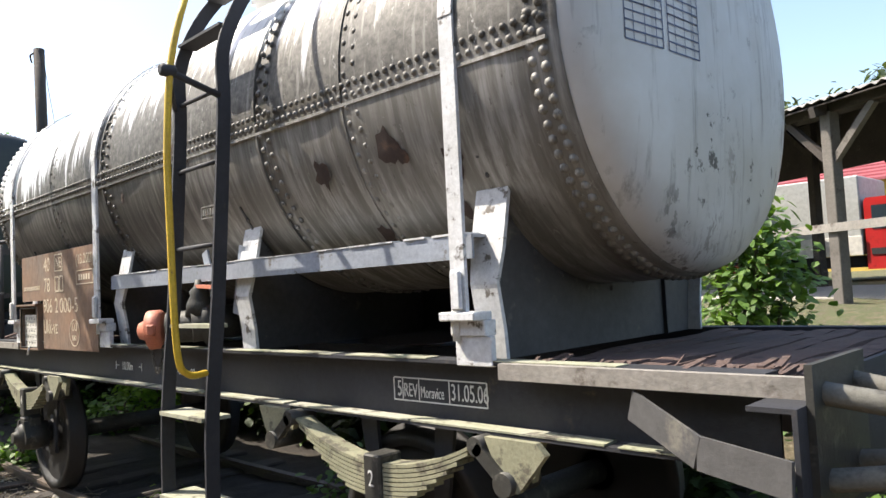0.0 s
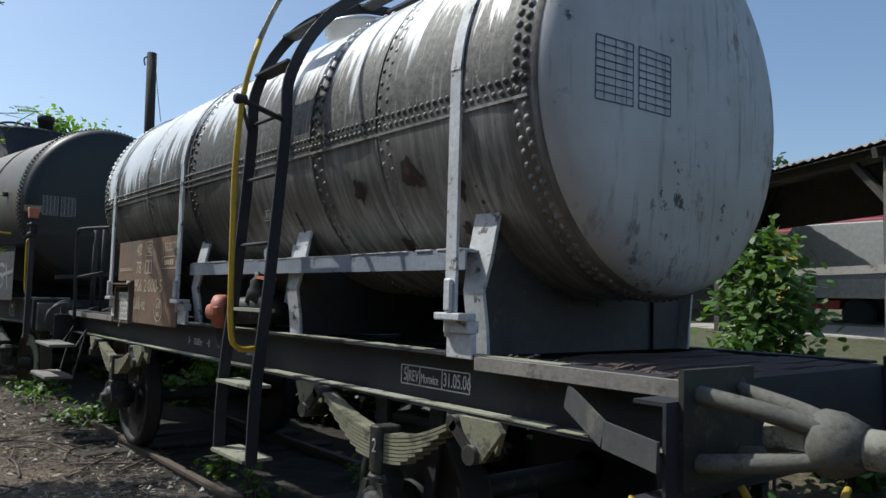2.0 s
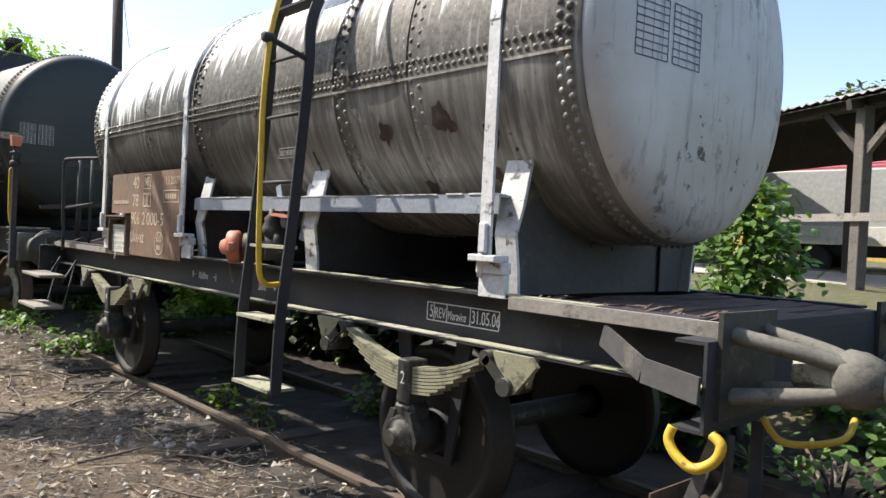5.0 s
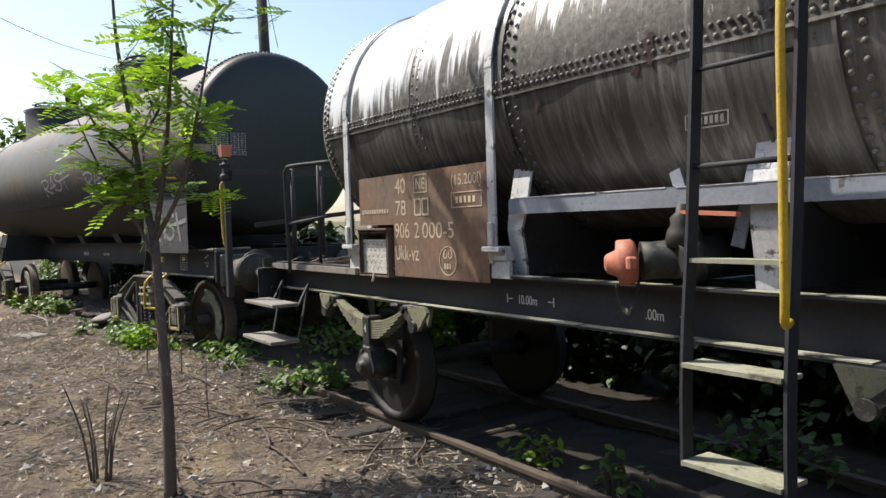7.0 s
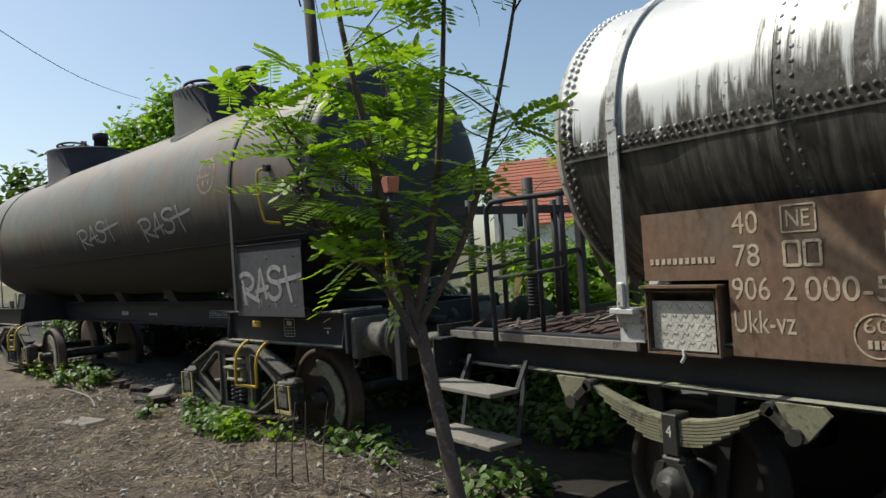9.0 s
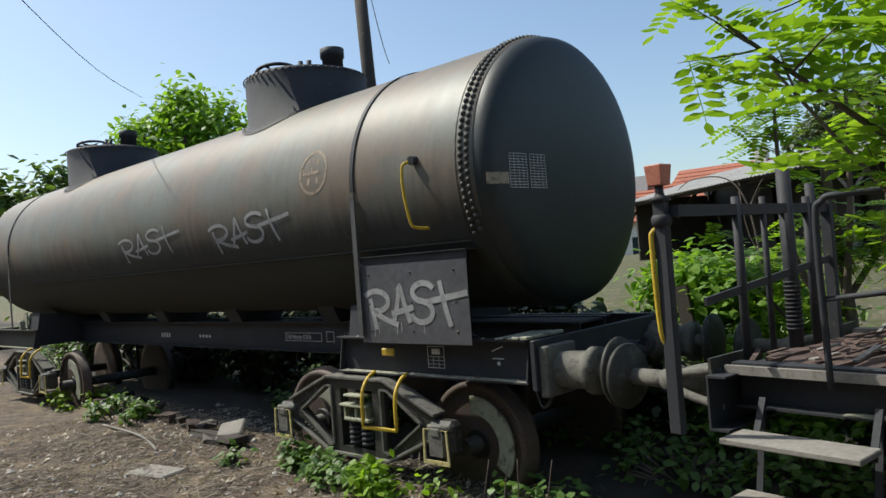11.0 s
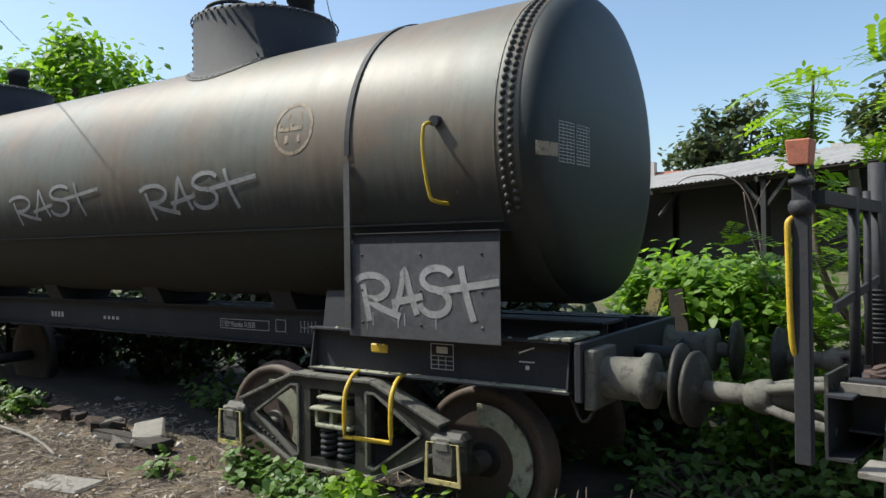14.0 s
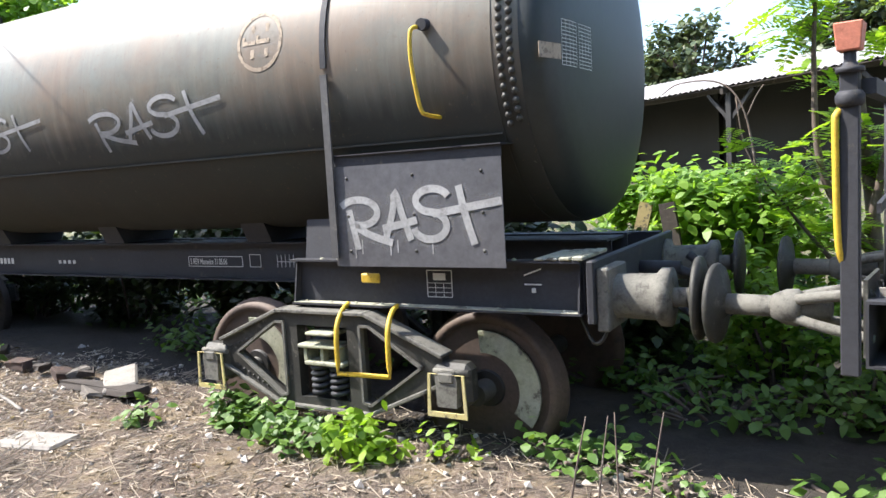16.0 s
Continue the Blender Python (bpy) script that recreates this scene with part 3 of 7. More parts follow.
def leaf_spring(parent, x, y, z, number, half=0.62):
    sp = part("leaf_spring", B(), SPRING, parent, "dusty moss-coloured laminated leaf spring")
    for k in range(8):
        n = half * (1 - 0.095 * k)
        bm = B()
        pts = []
        for i in range(-6, 7):
            s = i / 6
            pts.append((s * n, 0.16 * (s * n / half) ** 2 - 0.019 * k))
        up = [(a, b + 0.008) for a, b in pts]
        lo = [(a, b - 0.007) for a, b in pts]
        slab(bm, lo + up[::-1], 0.1, XZ(y + 0.05, x, z))
        part("leaf", bm, SPRING, sp)
    bm = B()
    box(bm, x - 0.055, x + 0.055, y - 0.068, y + 0.068, z - 0.2, z + 0.045, None, 0.008)
    buckle = part("buckle", bm, STEEL, sp, "worn steel spring buckle with a white painted figure")
    letters(number, 0.1, XZ(y - 0.0705, x - 0.022, z - 0.09), WHITE, sp, "painted_figure")
    for s in (-1, 1):
        bm = B()
        rod(bm, (x + s * half, y - 0.075, z + 0.15), (x + s * half, y + 0.075, z + 0.15), 0.038, 12)
        beam(bm, (x + s * half, y - 0.06, z + 0.15), (x + s * (half + 0.14), y - 0.06, z + 0.03), 0.03, 0.05)
        rod(bm, (x + s * (half + 0.14), y - 0.09, z + 0.03), (x + s * (half + 0.14), y + 0.09, z + 0.03), 0.045, 12)
        part("shackle", bm, STEEL, sp, "knobbly greasy steel shackle")
        bm = B()
        slab(bm, [(-0.12, 0.17), (0.12, 0.17), (0.16, 0.13), (0.03, -0.02), (-0.03, -0.02)], 0.03, XZ(y - 0.03, x + s * (half + 0.16), z + 0.02))
        slab(bm, [(-0.09, 0.17), (0.09, 0.17), (0.03, 0.0), (-0.03, 0.0)], 0.03, XZ(y + 0.06, x + s * (half + 0.16), z + 0.02))
        part("spring_bracket", bm, SPRING, sp)
    return sp


def wheel_set(parent, x, zc, r=0.5, gauge=0.755, label="spoked steel wheelset in deep shade"):
    ax = part("wheelset", rod(B(), (x, -1.0, zc), (x, 1.0, zc), 0.075, 14), STEEL, parent, label)
    for s in (-1, 1):
        bm = B()
        y0 = s * gauge
        lathe(bm, (x, y0 - s * 0.07, zc), (x, y0 + s * 0.07, zc), ((0, r - 0.05), (0, r + 0.028), (0.03, r + 0.028), (0.035, r), (0.135, r - 0.005), (0.14, r - 0.07), (0.10, r - 0.075)), 48)
        part("tyre", bm, OILY_SHADE, ax, "oily steel tyre with flange, underframe shade in its black")
        bm = B()
        lathe(bm, (x, y0 - 0.03, zc), (x, y0 + 0.03, zc), ((-0.04, 0.12), (-0.02, 0.13), (0, 0.2), (0.005, r - 0.06), (0.055, r - 0.06), (0.06, 0.2), (0.08, 0.13), (0.1, 0.12)), 40)
        part("wheel_disc", bm, OILY_SHADE, ax)
    return ax


def buffer(parent, x, y, z, s, kind="basket", r=0.2, length=0.72, disc_label="rusty round buffer head"):
    """A side buffer pointing along s from the headstock at x."""
    bf = part("buffer", B(), STEEL, parent, "greasy cast side buffer")
    bm = B()
    if kind == "basket":
        for a in (45, 135, 225, 315):
            c, d = math.cos(radians(a)), math.sin(radians(a))
            arm = B()
            tube(arm, bend([(x, y + c * 0.19, z + d * 0.17), (x + s * 0.03, y + c * 0.19, z + d * 0.16), (x + s * 0.25, y + c * 0.13, z + d * 0.11), (x + s * 0.4, y + c * 0.07, z + d * 0.06)], 4), 0.032, 6)
            part("casing_arm", arm, SUNLIT_DUSTSTEEL, bf)
        lathe(bm, (x + s * 0.34, y, z), (x + s * 0.5, y, z), ((0, 0.08), (0.03, 0.105), (0.09, 0.10), (0.16, 0.07)), 20)
        part("base_plate", box(B(), min(x, x + s * 0.02), max(x, x + s * 0.02), y - 0.23, y + 0.23, z - 0.2, z + 0.2), STEEL, bf)
    else:
        lathe(bm, (x, y, z), (x + s * 0.45, y, z), ((0, 0.2), (0.03, 0.2), (0.05, 0.14), (0.33, 0.15), (0.36, 0.185), (0.42, 0.185), (0.43, 0.12)), 24)
    part("buffer_casing", bm, SUNLIT_DUSTSTEEL, bf)
    bm = B()
    rod(bm, (x + s * 0.2, y, z), (x + s * (length - 0.05), y, z), 0.062, 16)
    part("plunger", bm, DUSTY_SUNLIT if x > 0.5 else SUNLIT_DUSTSTEEL, bf, "bare dusty steel plunger rod")
    bm = B()
    lathe(bm, (x + s * (length - 0.09), y, z), (x + s * length, y, z), ((0, 0.07), (0.03, 0.1), (0.045, r - 0.01), (0.06, r), (0.078, r - 0.005), (0.095, r * 0.6), (0.1, 0.01)), 40)
    part("buffer_head", bm, STEEL, bf, disc_label)
    return bf


W1 = thing("tank_wagon", "silver riveted four-wheeled tank wagon, sooted and flaking, on rusty rails", "tank wagon", (0, 4.07, 0))
CZ, R1 = 2.50, 1.01
X0, X1 = -5.62, 1.04
bm = B()
shell(bm, [(X0 - 0.02, R1 - 0.02), (X0, R1)] + [(X0 + (X1 - X0) * i / 24, R1 + (0.012 if (i // 4) % 2 else 0.0)) for i in range(1, 24)] + [(X1, R1), (X1 + 0.02, R1 - 0.012)], 0, CZ)
tank = part("tank_barrel", bm, SILVER, W1, "silver paint sooted black in ragged runs, rows of rivets")
for x, s in ((X1 + 0.015, 1), (X0 - 0.015, -1)):
    bm = B()
    shell(bm, [(x + s * 0.0, R1 - 0.013), (x + s * 0.05, R1 - 0.03), (x + s * 0.1, R1 - 0.085), (x + s * 0.135, R1 - 0.2), (x + s * 0.165, R1 - 0.45), (x + s * 0.18, R1 - 0.7), (x + s * 0.185, 0)], 0, CZ)
    END1 = [(X1 + 0.015 + d, R1 - q) for d, q in ((0, 0.013), (0.05, 0.03), (0.1, 0.085), (0.135, 0.2), (0.165, 0.45), (0.18, 0.7), (0.185, 1.0))]
    part("tank_end", bm, SILVER_END, W1, "dished silver end plate with flaking spots")
spots = []
for i in range(128):
    for j in (0, 1):
        k = radians(184.2 - (j - 0.5) * 2.9)
        d = Vector((0, math.cos(k), math.sin(k)))
        spots.append((Vector((X0 + 0.09 + (i + 0.5 * j) * 0.0511, 0, CZ)) + d * (R1 + 0.012), d))
rivets("rivet_row", spots, 0.0165, SILVER, tank)
for x in (X1 - 0.045, X1 - 0.1, X0 + 0.045, X0 + 0.1):
    rivets("rivet_row", ring_spots(x, 0, CZ, R1 + 0.004, 108, 0.5 if x in (X1 - 0.1, X0 + 0.1) else 0), 0.022, SILVER, tank)
for x in (-0.05, -0.12, -0.79, -0.86, -2.9, -2.97, -4.0, -4.07):
    rivets("rivet_row", ring_spots(x, 0, CZ, R1 + 0.008, 84, 0.5 if int(round(x * 100)) % 2 else 0), 0.0175, SILVER, tank)
for x, w in ((-0.16, 0.02), (-0.9, 0.02), (-3.01, 0.02), (-4.11, 0.02)):
    part("plate_lap", hoop(B(), x, w, 0, CZ, R1 + 0.002, 0, 360, 0.014), SILVER, tank)
bm = B()
slab(bm, [(X0 + 0.05, -0.075), (X1 - 0.02, -0.075), (X1 - 0.02, -0.06), (X0 + 0.05, -0.06)], 0.02, XZ(-R1 + 0.012, 0, CZ - 0.07))
part("seam_lap", bm, SILVER, tank)
part("end_cradle", slab(B(), [(-0.3, 1.2), (0.6, 1.2), (0.58, 1.5), (0.3, 1.485), (0, 1.48), (-0.28, 1.485)], 0.09, YZ(0.45)), DARKRUST, W1, "rusty brown cradle under the tank end")
# table on the end plate, with its two ruled fields
TABLE = Matrix(((0, 0, 1, 1.133), (1, 0, 0, -0.77), (0, 1, 0, 2.36), (0, 0, 0, 1)))
bm = B()
rect_bars(bm, 0, 0, 0.235, 0.29, 8, 1, 0.006, TABLE), rect_bars(bm, 0.275, 0, 0.235, 0.29, 8, 1, 0.006, TABLE)
for k in range(3):
    box(bm, 0.05 + k * 0.07, 0.054 + k * 0.07, 0, 0.29, 0.0, 0.002, TABLE), box(bm, 0.325 + k * 0.07, 0.329 + k * 0.07, 0, 0.29, 0.0, 0.002, TABLE)
on_dome(bm, END1, CZ, 0.003)
part("data_grid", bm, BLUEINK, W1, "dark blue ruled table stencilled on the end")
# flaked patches with torn edges
rng = random.Random(9)
for x, z, s in ((-0.42, 2.09, 0.075), (0.1, 2.13, 0.09), (0.16, 2.09, 0.05), (0.45, 2.03, 0.07), (-1.83, 2.42, 0.07), (-1.7, 2.36, 0.04), (-1.93, 2.34, 0.04), (0.38, 1.83, 0.05), (-0.2, 1.78, 0.06), (-2.7, 2.25, 0.04)):
    k = math.pi + math.asin((z - CZ) / R1) * -1
    bm = B()
    d = Vector((0, math.cos(k), math.sin(k)))
    u = Vector((0, -d.z, d.y))
    c = bm.verts.new(Vector((x, 0, CZ)) + d * (R1 + 0.018))
    ring = []
    for i in range(13):
        a = 2 * math.pi * i / 13
        q = s * rng.uniform(0.55, 1.15)
        ring.append(bm.verts.new(Vector((x + q * math.cos(a) * 0.9, 0, CZ)) + d * (R1 + 0.0155) + u * q * math.sin(a) * 1.2))
    for i in range(13):
        bm.faces.new((c, ring[i], ring[(i + 1) % 13]))
    part("rust_patch", bm, DARKRUST, tank, "flaked patch of bare brown rust")

# straps with their feet
for x, band in ((0.55, 1), (-3.13, 1), (-5.15, 1)):
    bm = B()
    hoop(bm, x, 0.075, 0, CZ, R1 + 0.016, 8, 176, 0.012)
    box(bm, x - 0.0375, x + 0.0375, -1.032, -1.014, 1.36, CZ + 0.09)
    st = part("tank_strap", bm, PALE, W1, "flat steel hold-down strap with flaking white paint")
    bm = B()
    box(bm, x - 0.1, x + 0.09, -1.05, -0.94, 1.36, 1.395, None, 0.005)
    box(bm, x - 0.085, x + 0.1, -1.0, -0.93, 1.30, 1.36, None, 0.004)
    box(bm, x - 0.03, x + 0.03, -1.055, -1.033, 1.4, 1.56, None, 0.01)
    rod(bm, (x - 0.05, -1.0, 1.28), (x - 0.05, -1.0, 1.44), 0.016, 8)
    part("strap_foot", bm, PALE, st)
    bm = B()
    box(bm, x - 0.075, x + 0.115, -0.985, -0.955, 1.18, 1.3, None, 0.004)
    part("strap_base", bm, PALE, st)
# saddles: cradle plates with edge flanges
for x in (0.57, -1.28, -3.05, -4.97):
    sd = part("saddle", B(), GREY, W1, "riveted grey saddle plate under the tank")
    out = [(-0.82, 1.19), (0.82, 1.19), (0.86, 1.45), (0.80, 1.97)]
    for i in range(15):
        k = radians(-28 - 124 * i / 14)
        out.append(((R1 + 0.012) * math.cos(k), CZ + (R1 + 0.012) * math.sin(k)))
    out += [(-0.80, 1.97), (-0.86, 1.45)]
    bm = B()
    slab(bm, out, 0.016, YZ(x - 0.008))
    part("saddle_web", bm, GREY, sd)
    for sy in (-1, 1):
        bm = B()
        prof = [(-0.865, 1.19), (-0.875, 1.32), (-0.905, 1.5), (-0.875, 1.64), (-0.80, 1.98)]
        rows = []
        for y, z in prof:
            w = 0.085 if z > 1.6 else 0.07
            rows.append([bm.verts.new((x + dx, y if sy < 0 else -y, z)) for dx in (-w, w)] + [bm.verts.new((x + dx, (y + 0.02) if sy < 0 else -(y + 0.02), z)) for dx in (w, -w)])
        for a, b in zip(rows, rows[1:]):
            for j in range(4):
                bm.faces.new((a[j], a[(j + 1) % 4], b[(j + 1) % 4], b[j]))
        bm.faces.new(rows[0][::-1]), bm.faces.new(rows[-1])
        part("saddle_flange", bm, PALE, sd, "white flaking edge flange")
    rivets("bolt_row", [((x + 0.012, 0.98 * math.cos(radians(a)) * 1.03, CZ + 1.05 * math.sin(radians(a))), (1, 0, 0)) for a in range(-148, -30, 12)], 0.014, GREY, sd)
bm = B()
box(bm, -3.05, 0.56, -0.95, -0.80, 1.69, 1.703)
box(bm, -3.05, 0.56, -0.95, -0.938, 1.605, 1.69)
part("side_angle", bm, GREYBLUE, W1, "long grey-blue angle bar joining the saddles")
bm = B()
x = -3.0
while x < 0.5:
    n = rng.uniform(0.12, 0.5)
    box(bm, x, min(x + n, 0.53), -0.952 - rng.uniform(0, 0.006), -0.85, 1.704, 1.704 + rng.uniform(0.003, 0.009))
    x += n + rng.uniform(0.0, 0.08)
part("angle_crust", bm, PALE, W1, "crust of old white paint on the angle bar", "stuff")
# dark sheet added behind the saddles to keep the open gap dark
bm = B()
box(bm, -5.0, 0.6, 0.54, 0.55, 1.19, 1.75)
part("shade_sheet", bm, FRAME, W1)

# underframe
bm = B()
channel(bm, -6.95, 1.68, -0.88, 0.92, 1.2, -1, 0.012, 0.1)
part("sole_bar", bm, FRAME, W1, "black steel sole bar with white stencilled markings")
bm = B()
channel(bm, -6.95, 1.68, 0.88, 0.92, 1.2, 1, 0.012, 0.1)
part("sole_bar", bm, FRAME, W1)
# pale flange strips: dust, with the flange's sunlight put into their colour
rng = random.Random(21)
bm = B()
x = -6.3
while x < 1.3:
    n = rng.uniform(0.25, 1.1)
    box(bm, x, x + n, -0.982 - rng.uniform(0, 0.006), -0.9, 0.9345, 0.9345 + rng.uniform(0.002, 0.008))
    x += n + rng.uniform(0.0, 0.06) + (0.25 if rng.random() < 0.2 else 0)
part("flange_sun_dust", bm, DUSTY_SUNLIT, W1, "pale dust and moss on the lower flange, its sunlight put into the colour", "stuff")
bm = B()
x = -5.0
while x < 0.6:
    n = rng.uniform(0.2, 0.7)
    box(bm, x, x + n, -0.982, -0.9, 1.2005, 1.2005 + rng.uniform(0.002, 0.007))
    x += n + rng.uniform(0.02, 0.25)
part("flange_sun_dust", bm, DUSTY_SUNLIT, W1, "", "stuff")
for x, s in ((1.83, 1), (-7.02, -1)):
    bm = slab(B(), [(-s * a, b) for a, b in ((0, 0.8), (0.13, 0.8), (0.13, 0.814), (0.014, 0.814), (0.014, 1.126), (0.13, 1.126), (0.13, 1.14), (0, 1.14))], 2.34, XZ(1.17, x))
    part("headstock", bm, FRAME, W1, "black channel headstock, flanges grey with dust")
for y in (-0.25, 0.25):
    part("centre_sill", box(B(), -6.9, 1.7, y - 0.05, y + 0.05, 0.9, 1.12), FRAME, W1)
for x in (-5.6, -3.9, -2.4, -1.0, 0.5):
    part("cross_member", box(B(), x - 0.04, x + 0.04, -0.87, 0.87, 0.95, 1.12), FRAME, W1)
bm = B()
beam(bm, (1.26, -1.0, 1.085), (1.53, -1.11, 0.985), 0.012, 0.1)
beam(bm, (1.53, -1.11, 0.985), (1.82, -1.2, 0.965), 0.012, 0.1)
part("bent_bracket", bm, GREY, W1, "bent flat steel bracket by the headstock")
for x, no in ((0.0, "2"), (-4.85, "4")):
    leaf_spring(W1, x, -0.99, 0.74, no)
    leaf_spring(W1, x, 0.99, 0.74, "1" if no == "2" else "3")
    wheel_set(W1, x, 0.35)
    for s in (-1, 1):
        bm = B()
        lathe(bm, (x, s * 0.86, 0.36), (x, s * 1.14, 0.36), ((0, 0.12), (0.1, 0.13), (0.2, 0.115), (0.24, 0.085), (0.245, 0.05), (0.28, 0.045)), 20)
        box(bm, x - 0.085, x + 0.085, min(s * 0.9, s * 1.06), max(s * 0.9, s * 1.06), 0.36, 0.55, None, 0.03)
        for q in (-1, 1):
            slab(bm, [(q * 0.04, 0.5), (q * 0.085, 0.5), (q * 0.15, 0.36), (q * 0.13, 0.3), (q * 0.1, 0.34)][::q], 0.05, XZ(s * 1.02 if s < 0 else 1.07, x, 0))
        part("axle_box", bm, STEEL, W1, "rounded greasy cast axle box")
        bm = B()
        for q in (-1, 1):
            slab(bm, [(q * 0.14, 0.2), (q * 0.19, 0.2), (q * 0.32, 0.93), (q * 0.2, 0.93)][::q], 0.02, XZ(s * 0.83, x, 0))
        beam(bm, (x - 0.17, s * 0.82, 0.21), (x + 0.17, s * 0.82, 0.21), 0.02, 0.04)
        part("axle_guard", bm, FRAME, W1)
buffer(W1, 1.83, -0.87, 1.045, 1, "basket", 0.195, 0.735, "rusty round buffer head, greasy grey")
buffer(W1, 1.83, 0.87, 1.045, 1)
buffer(W1, -7.02, -0.87, 1.035, -1, "basket", 0.24, 0.84)
buffer(W1, -7.02, 0.87, 1.035, -1, "basket", 0.24, 0.84)
bm = B()
tube(bm, bend([(1.71, -1.17, 0.81), (1.7, -1.18, 0.76), (1.74, -1.19, 0.71), (1.81, -1.19, 0.68), (1.88, -1.18, 0.72), (1.9, -1.17, 0.78), (1.86, -1.16, 0.81)], 6), 0.02, 8)
part("tow_hook", bm, YELLOW, W1, "thick yellow towing loop under the headstock")
bm = B()
tube(bm, bend([(1.86, -0.75, 0.82), (1.95, -0.75, 0.74), (2.1, -0.6, 0.76), (2.1, -0.45, 0.82)], 6), 0.014, 8)
part("grab_iron", bm, YELLOW, W1, "bent yellow grab iron")
bm = B()
tube(bm, bend([(1.84, -0.98, 0.78), (1.84, -1.0, 0.6), (1.76, -1.02, 0.44), (1.72, -1.05, 0.3)], 5), 0.018, 8)
part("brake_hose", bm, STEEL, W1)
st = part("corner_step", B(), FRAME, W1, "rusty sheet-steel corner step with raised edges")
bm = B()
Z = 0.455
box(bm, 1.62, 2.14, -1.15, -0.68, Z, Z + 0.01), box(bm, 1.612, 1.62, -1.15, -0.68, Z - 0.015, Z + 0.07), box(bm, 1.62, 2.14, -0.68, -0.672, Z - 0.015, Z + 0.08), box(bm, 1.612, 2.14, -1.158, -1.15, Z - 0.04, Z + 0.05), box(bm, 1.84, 2.1, -1.12, -0.72, Z + 0.011, Z + 0.018)
part("tread", bm, TYRE, st, "rust-brown tray with a raised rim")
part("step_plate", box(B(), 1.87, 2.04, -1.1, -0.9, Z + 0.019, Z + 0.024), YELLOW_DIM, st, "patch of worn yellow paint")
part("step_arm", beam(B(), (1.74, -1.12, Z), (1.86, -1.12, 0.8), 0.05, 0.014, (0, 1, 0)), GREY, st)
part("step_arm", beam(B(), (1.84, -0.74, Z), (1.84, -0.74, 0.8), 0.05, 0.014, (0, 1, 0)), FRAME, st)

# deck boards at both ends; each board a piece
rng = random.Random(3)
dk = part("end_deck", box(B(), 0.72, 1.8, -1.0, 1.0, 1.14, 1.155), FRAME, W1, "worn plank deck at the wagon end")
bm = B()
box(bm, 0.72, 1.82, -1.02, -0.985, 1.14, 1.2)
part("deck_edge", bm, GREYWOOD, dk, "pale grey edge strip of the deck")
part("deck_rim", box(B(), 1.805, 1.825, -0.98, 1.0, 1.14, 1.195), FRAME, dk)
def warped_board(x, w, y0, y1, z, rough, tilt):
    """One worn board across the deck: cupped, eroded along its edges, with a ragged near end."""
    bm = B()
    n, rows = 9, []
    lift = rng.uniform(-tilt, tilt)
    for i in range(n + 1):
        y = y0 + (y1 - y0) * i / n
        dz = rng.uniform(-rough, rough * 0.4) + lift * (0.5 - i / n) * 2
        e0, e1 = rng.uniform(0, rough * 0.7), rng.uniform(0, rough * 0.7)
        if i == 0:
            e0, e1 = rng.uniform(0, w * 0.3), rng.uniform(0, w * 0.3)
        rows.append([bm.verts.new((xx, y + (rng.uniform(0, 0.04) if i == 0 else 0), zz)) for xx, zz in ((x + e0, z), (x + e0, z + 0.03 + dz), (x + w * 0.3, z + 0.034 + dz + rng.uniform(-0.5, 0.3) * rough), (x + w * 0.65, z + 0.033 + dz + rng.uniform(-0.5, 0.3) * rough), (x + w - e1, z + 0.03 + dz), (x + w - e1, z))])
    for r0, r1 in zip(rows, rows[1:]):
        for k in range(6):
            bm.faces.new((r0[k], r0[(k + 1) % 6], r1[(k + 1) % 6], r1[k]))
    bm.faces.new(rows[0][::-1]), bm.faces.new(rows[-1])
    return bm


x = 0.735
while x < 1.72:
    w = min(rng.uniform(0.11, 0.17), 1.8 - x)
    part("deck_board", warped_board(x, w - 0.008, -0.975 + rng.uniform(0, 0.1), 0.97, 1.157, 0.012, 0.004), BOARD, dk)
    x += w
for k in range(34):
    x, y = rng.uniform(0.76, 1.78), -0.97 + abs(rng.gauss(0, 0.12))
    n = rng.uniform(0.05, 0.2)
    part("splinter", beam(B(), (x, y, 1.185 + rng.uniform(0, 0.01)), (x + n * rng.uniform(-0.5, 0.5), y + n, 1.19 + rng.uniform(0, 0.025)), rng.uniform(0.006, 0.025), 0.008), BOARD, dk)
dk2 = part("end_deck", box(B(), -6.98, -5.2, -0.98, 0.98, 1.13, 1.142), FRAME, W1, "rotten plank deck at the brake end")
part("deck_edge", box(B(), -6.98, -5.08, -1.015, -0.98, 1.13, 1.185), GREYWOOD, dk2)
x = -6.96
while x < -5.3:
    w = rng.uniform(0.10, 0.17)
    if rng.random() < 0.88:
        part("deck_board", warped_board(x, w - 0.014, -0.96 + (rng.uniform(0, 0.35) if rng.random() < 0.4 else rng.uniform(0, 0.06)), 0.95 - rng.uniform(0, 0.3), 1.146, 0.018, 0.022), BOARD, dk2)
    x += w
for k in range(46):
    x, y, a = rng.uniform(-6.9, -5.35), rng.uniform(-0.9, 0.8), rng.gauss(1.57, 0.5)
    n = rng.uniform(0.08, 0.45)
    part("splinter", beam(B(), (x, y, 1.19 + rng.uniform(0, 0.02)), (x + n * math.cos(a), y + n * math.sin(a), 1.2 + rng.uniform(0, 0.05)), rng.uniform(0.01, 0.05), 0.012), BOARD if k % 3 else GREYWOOD, dk2)

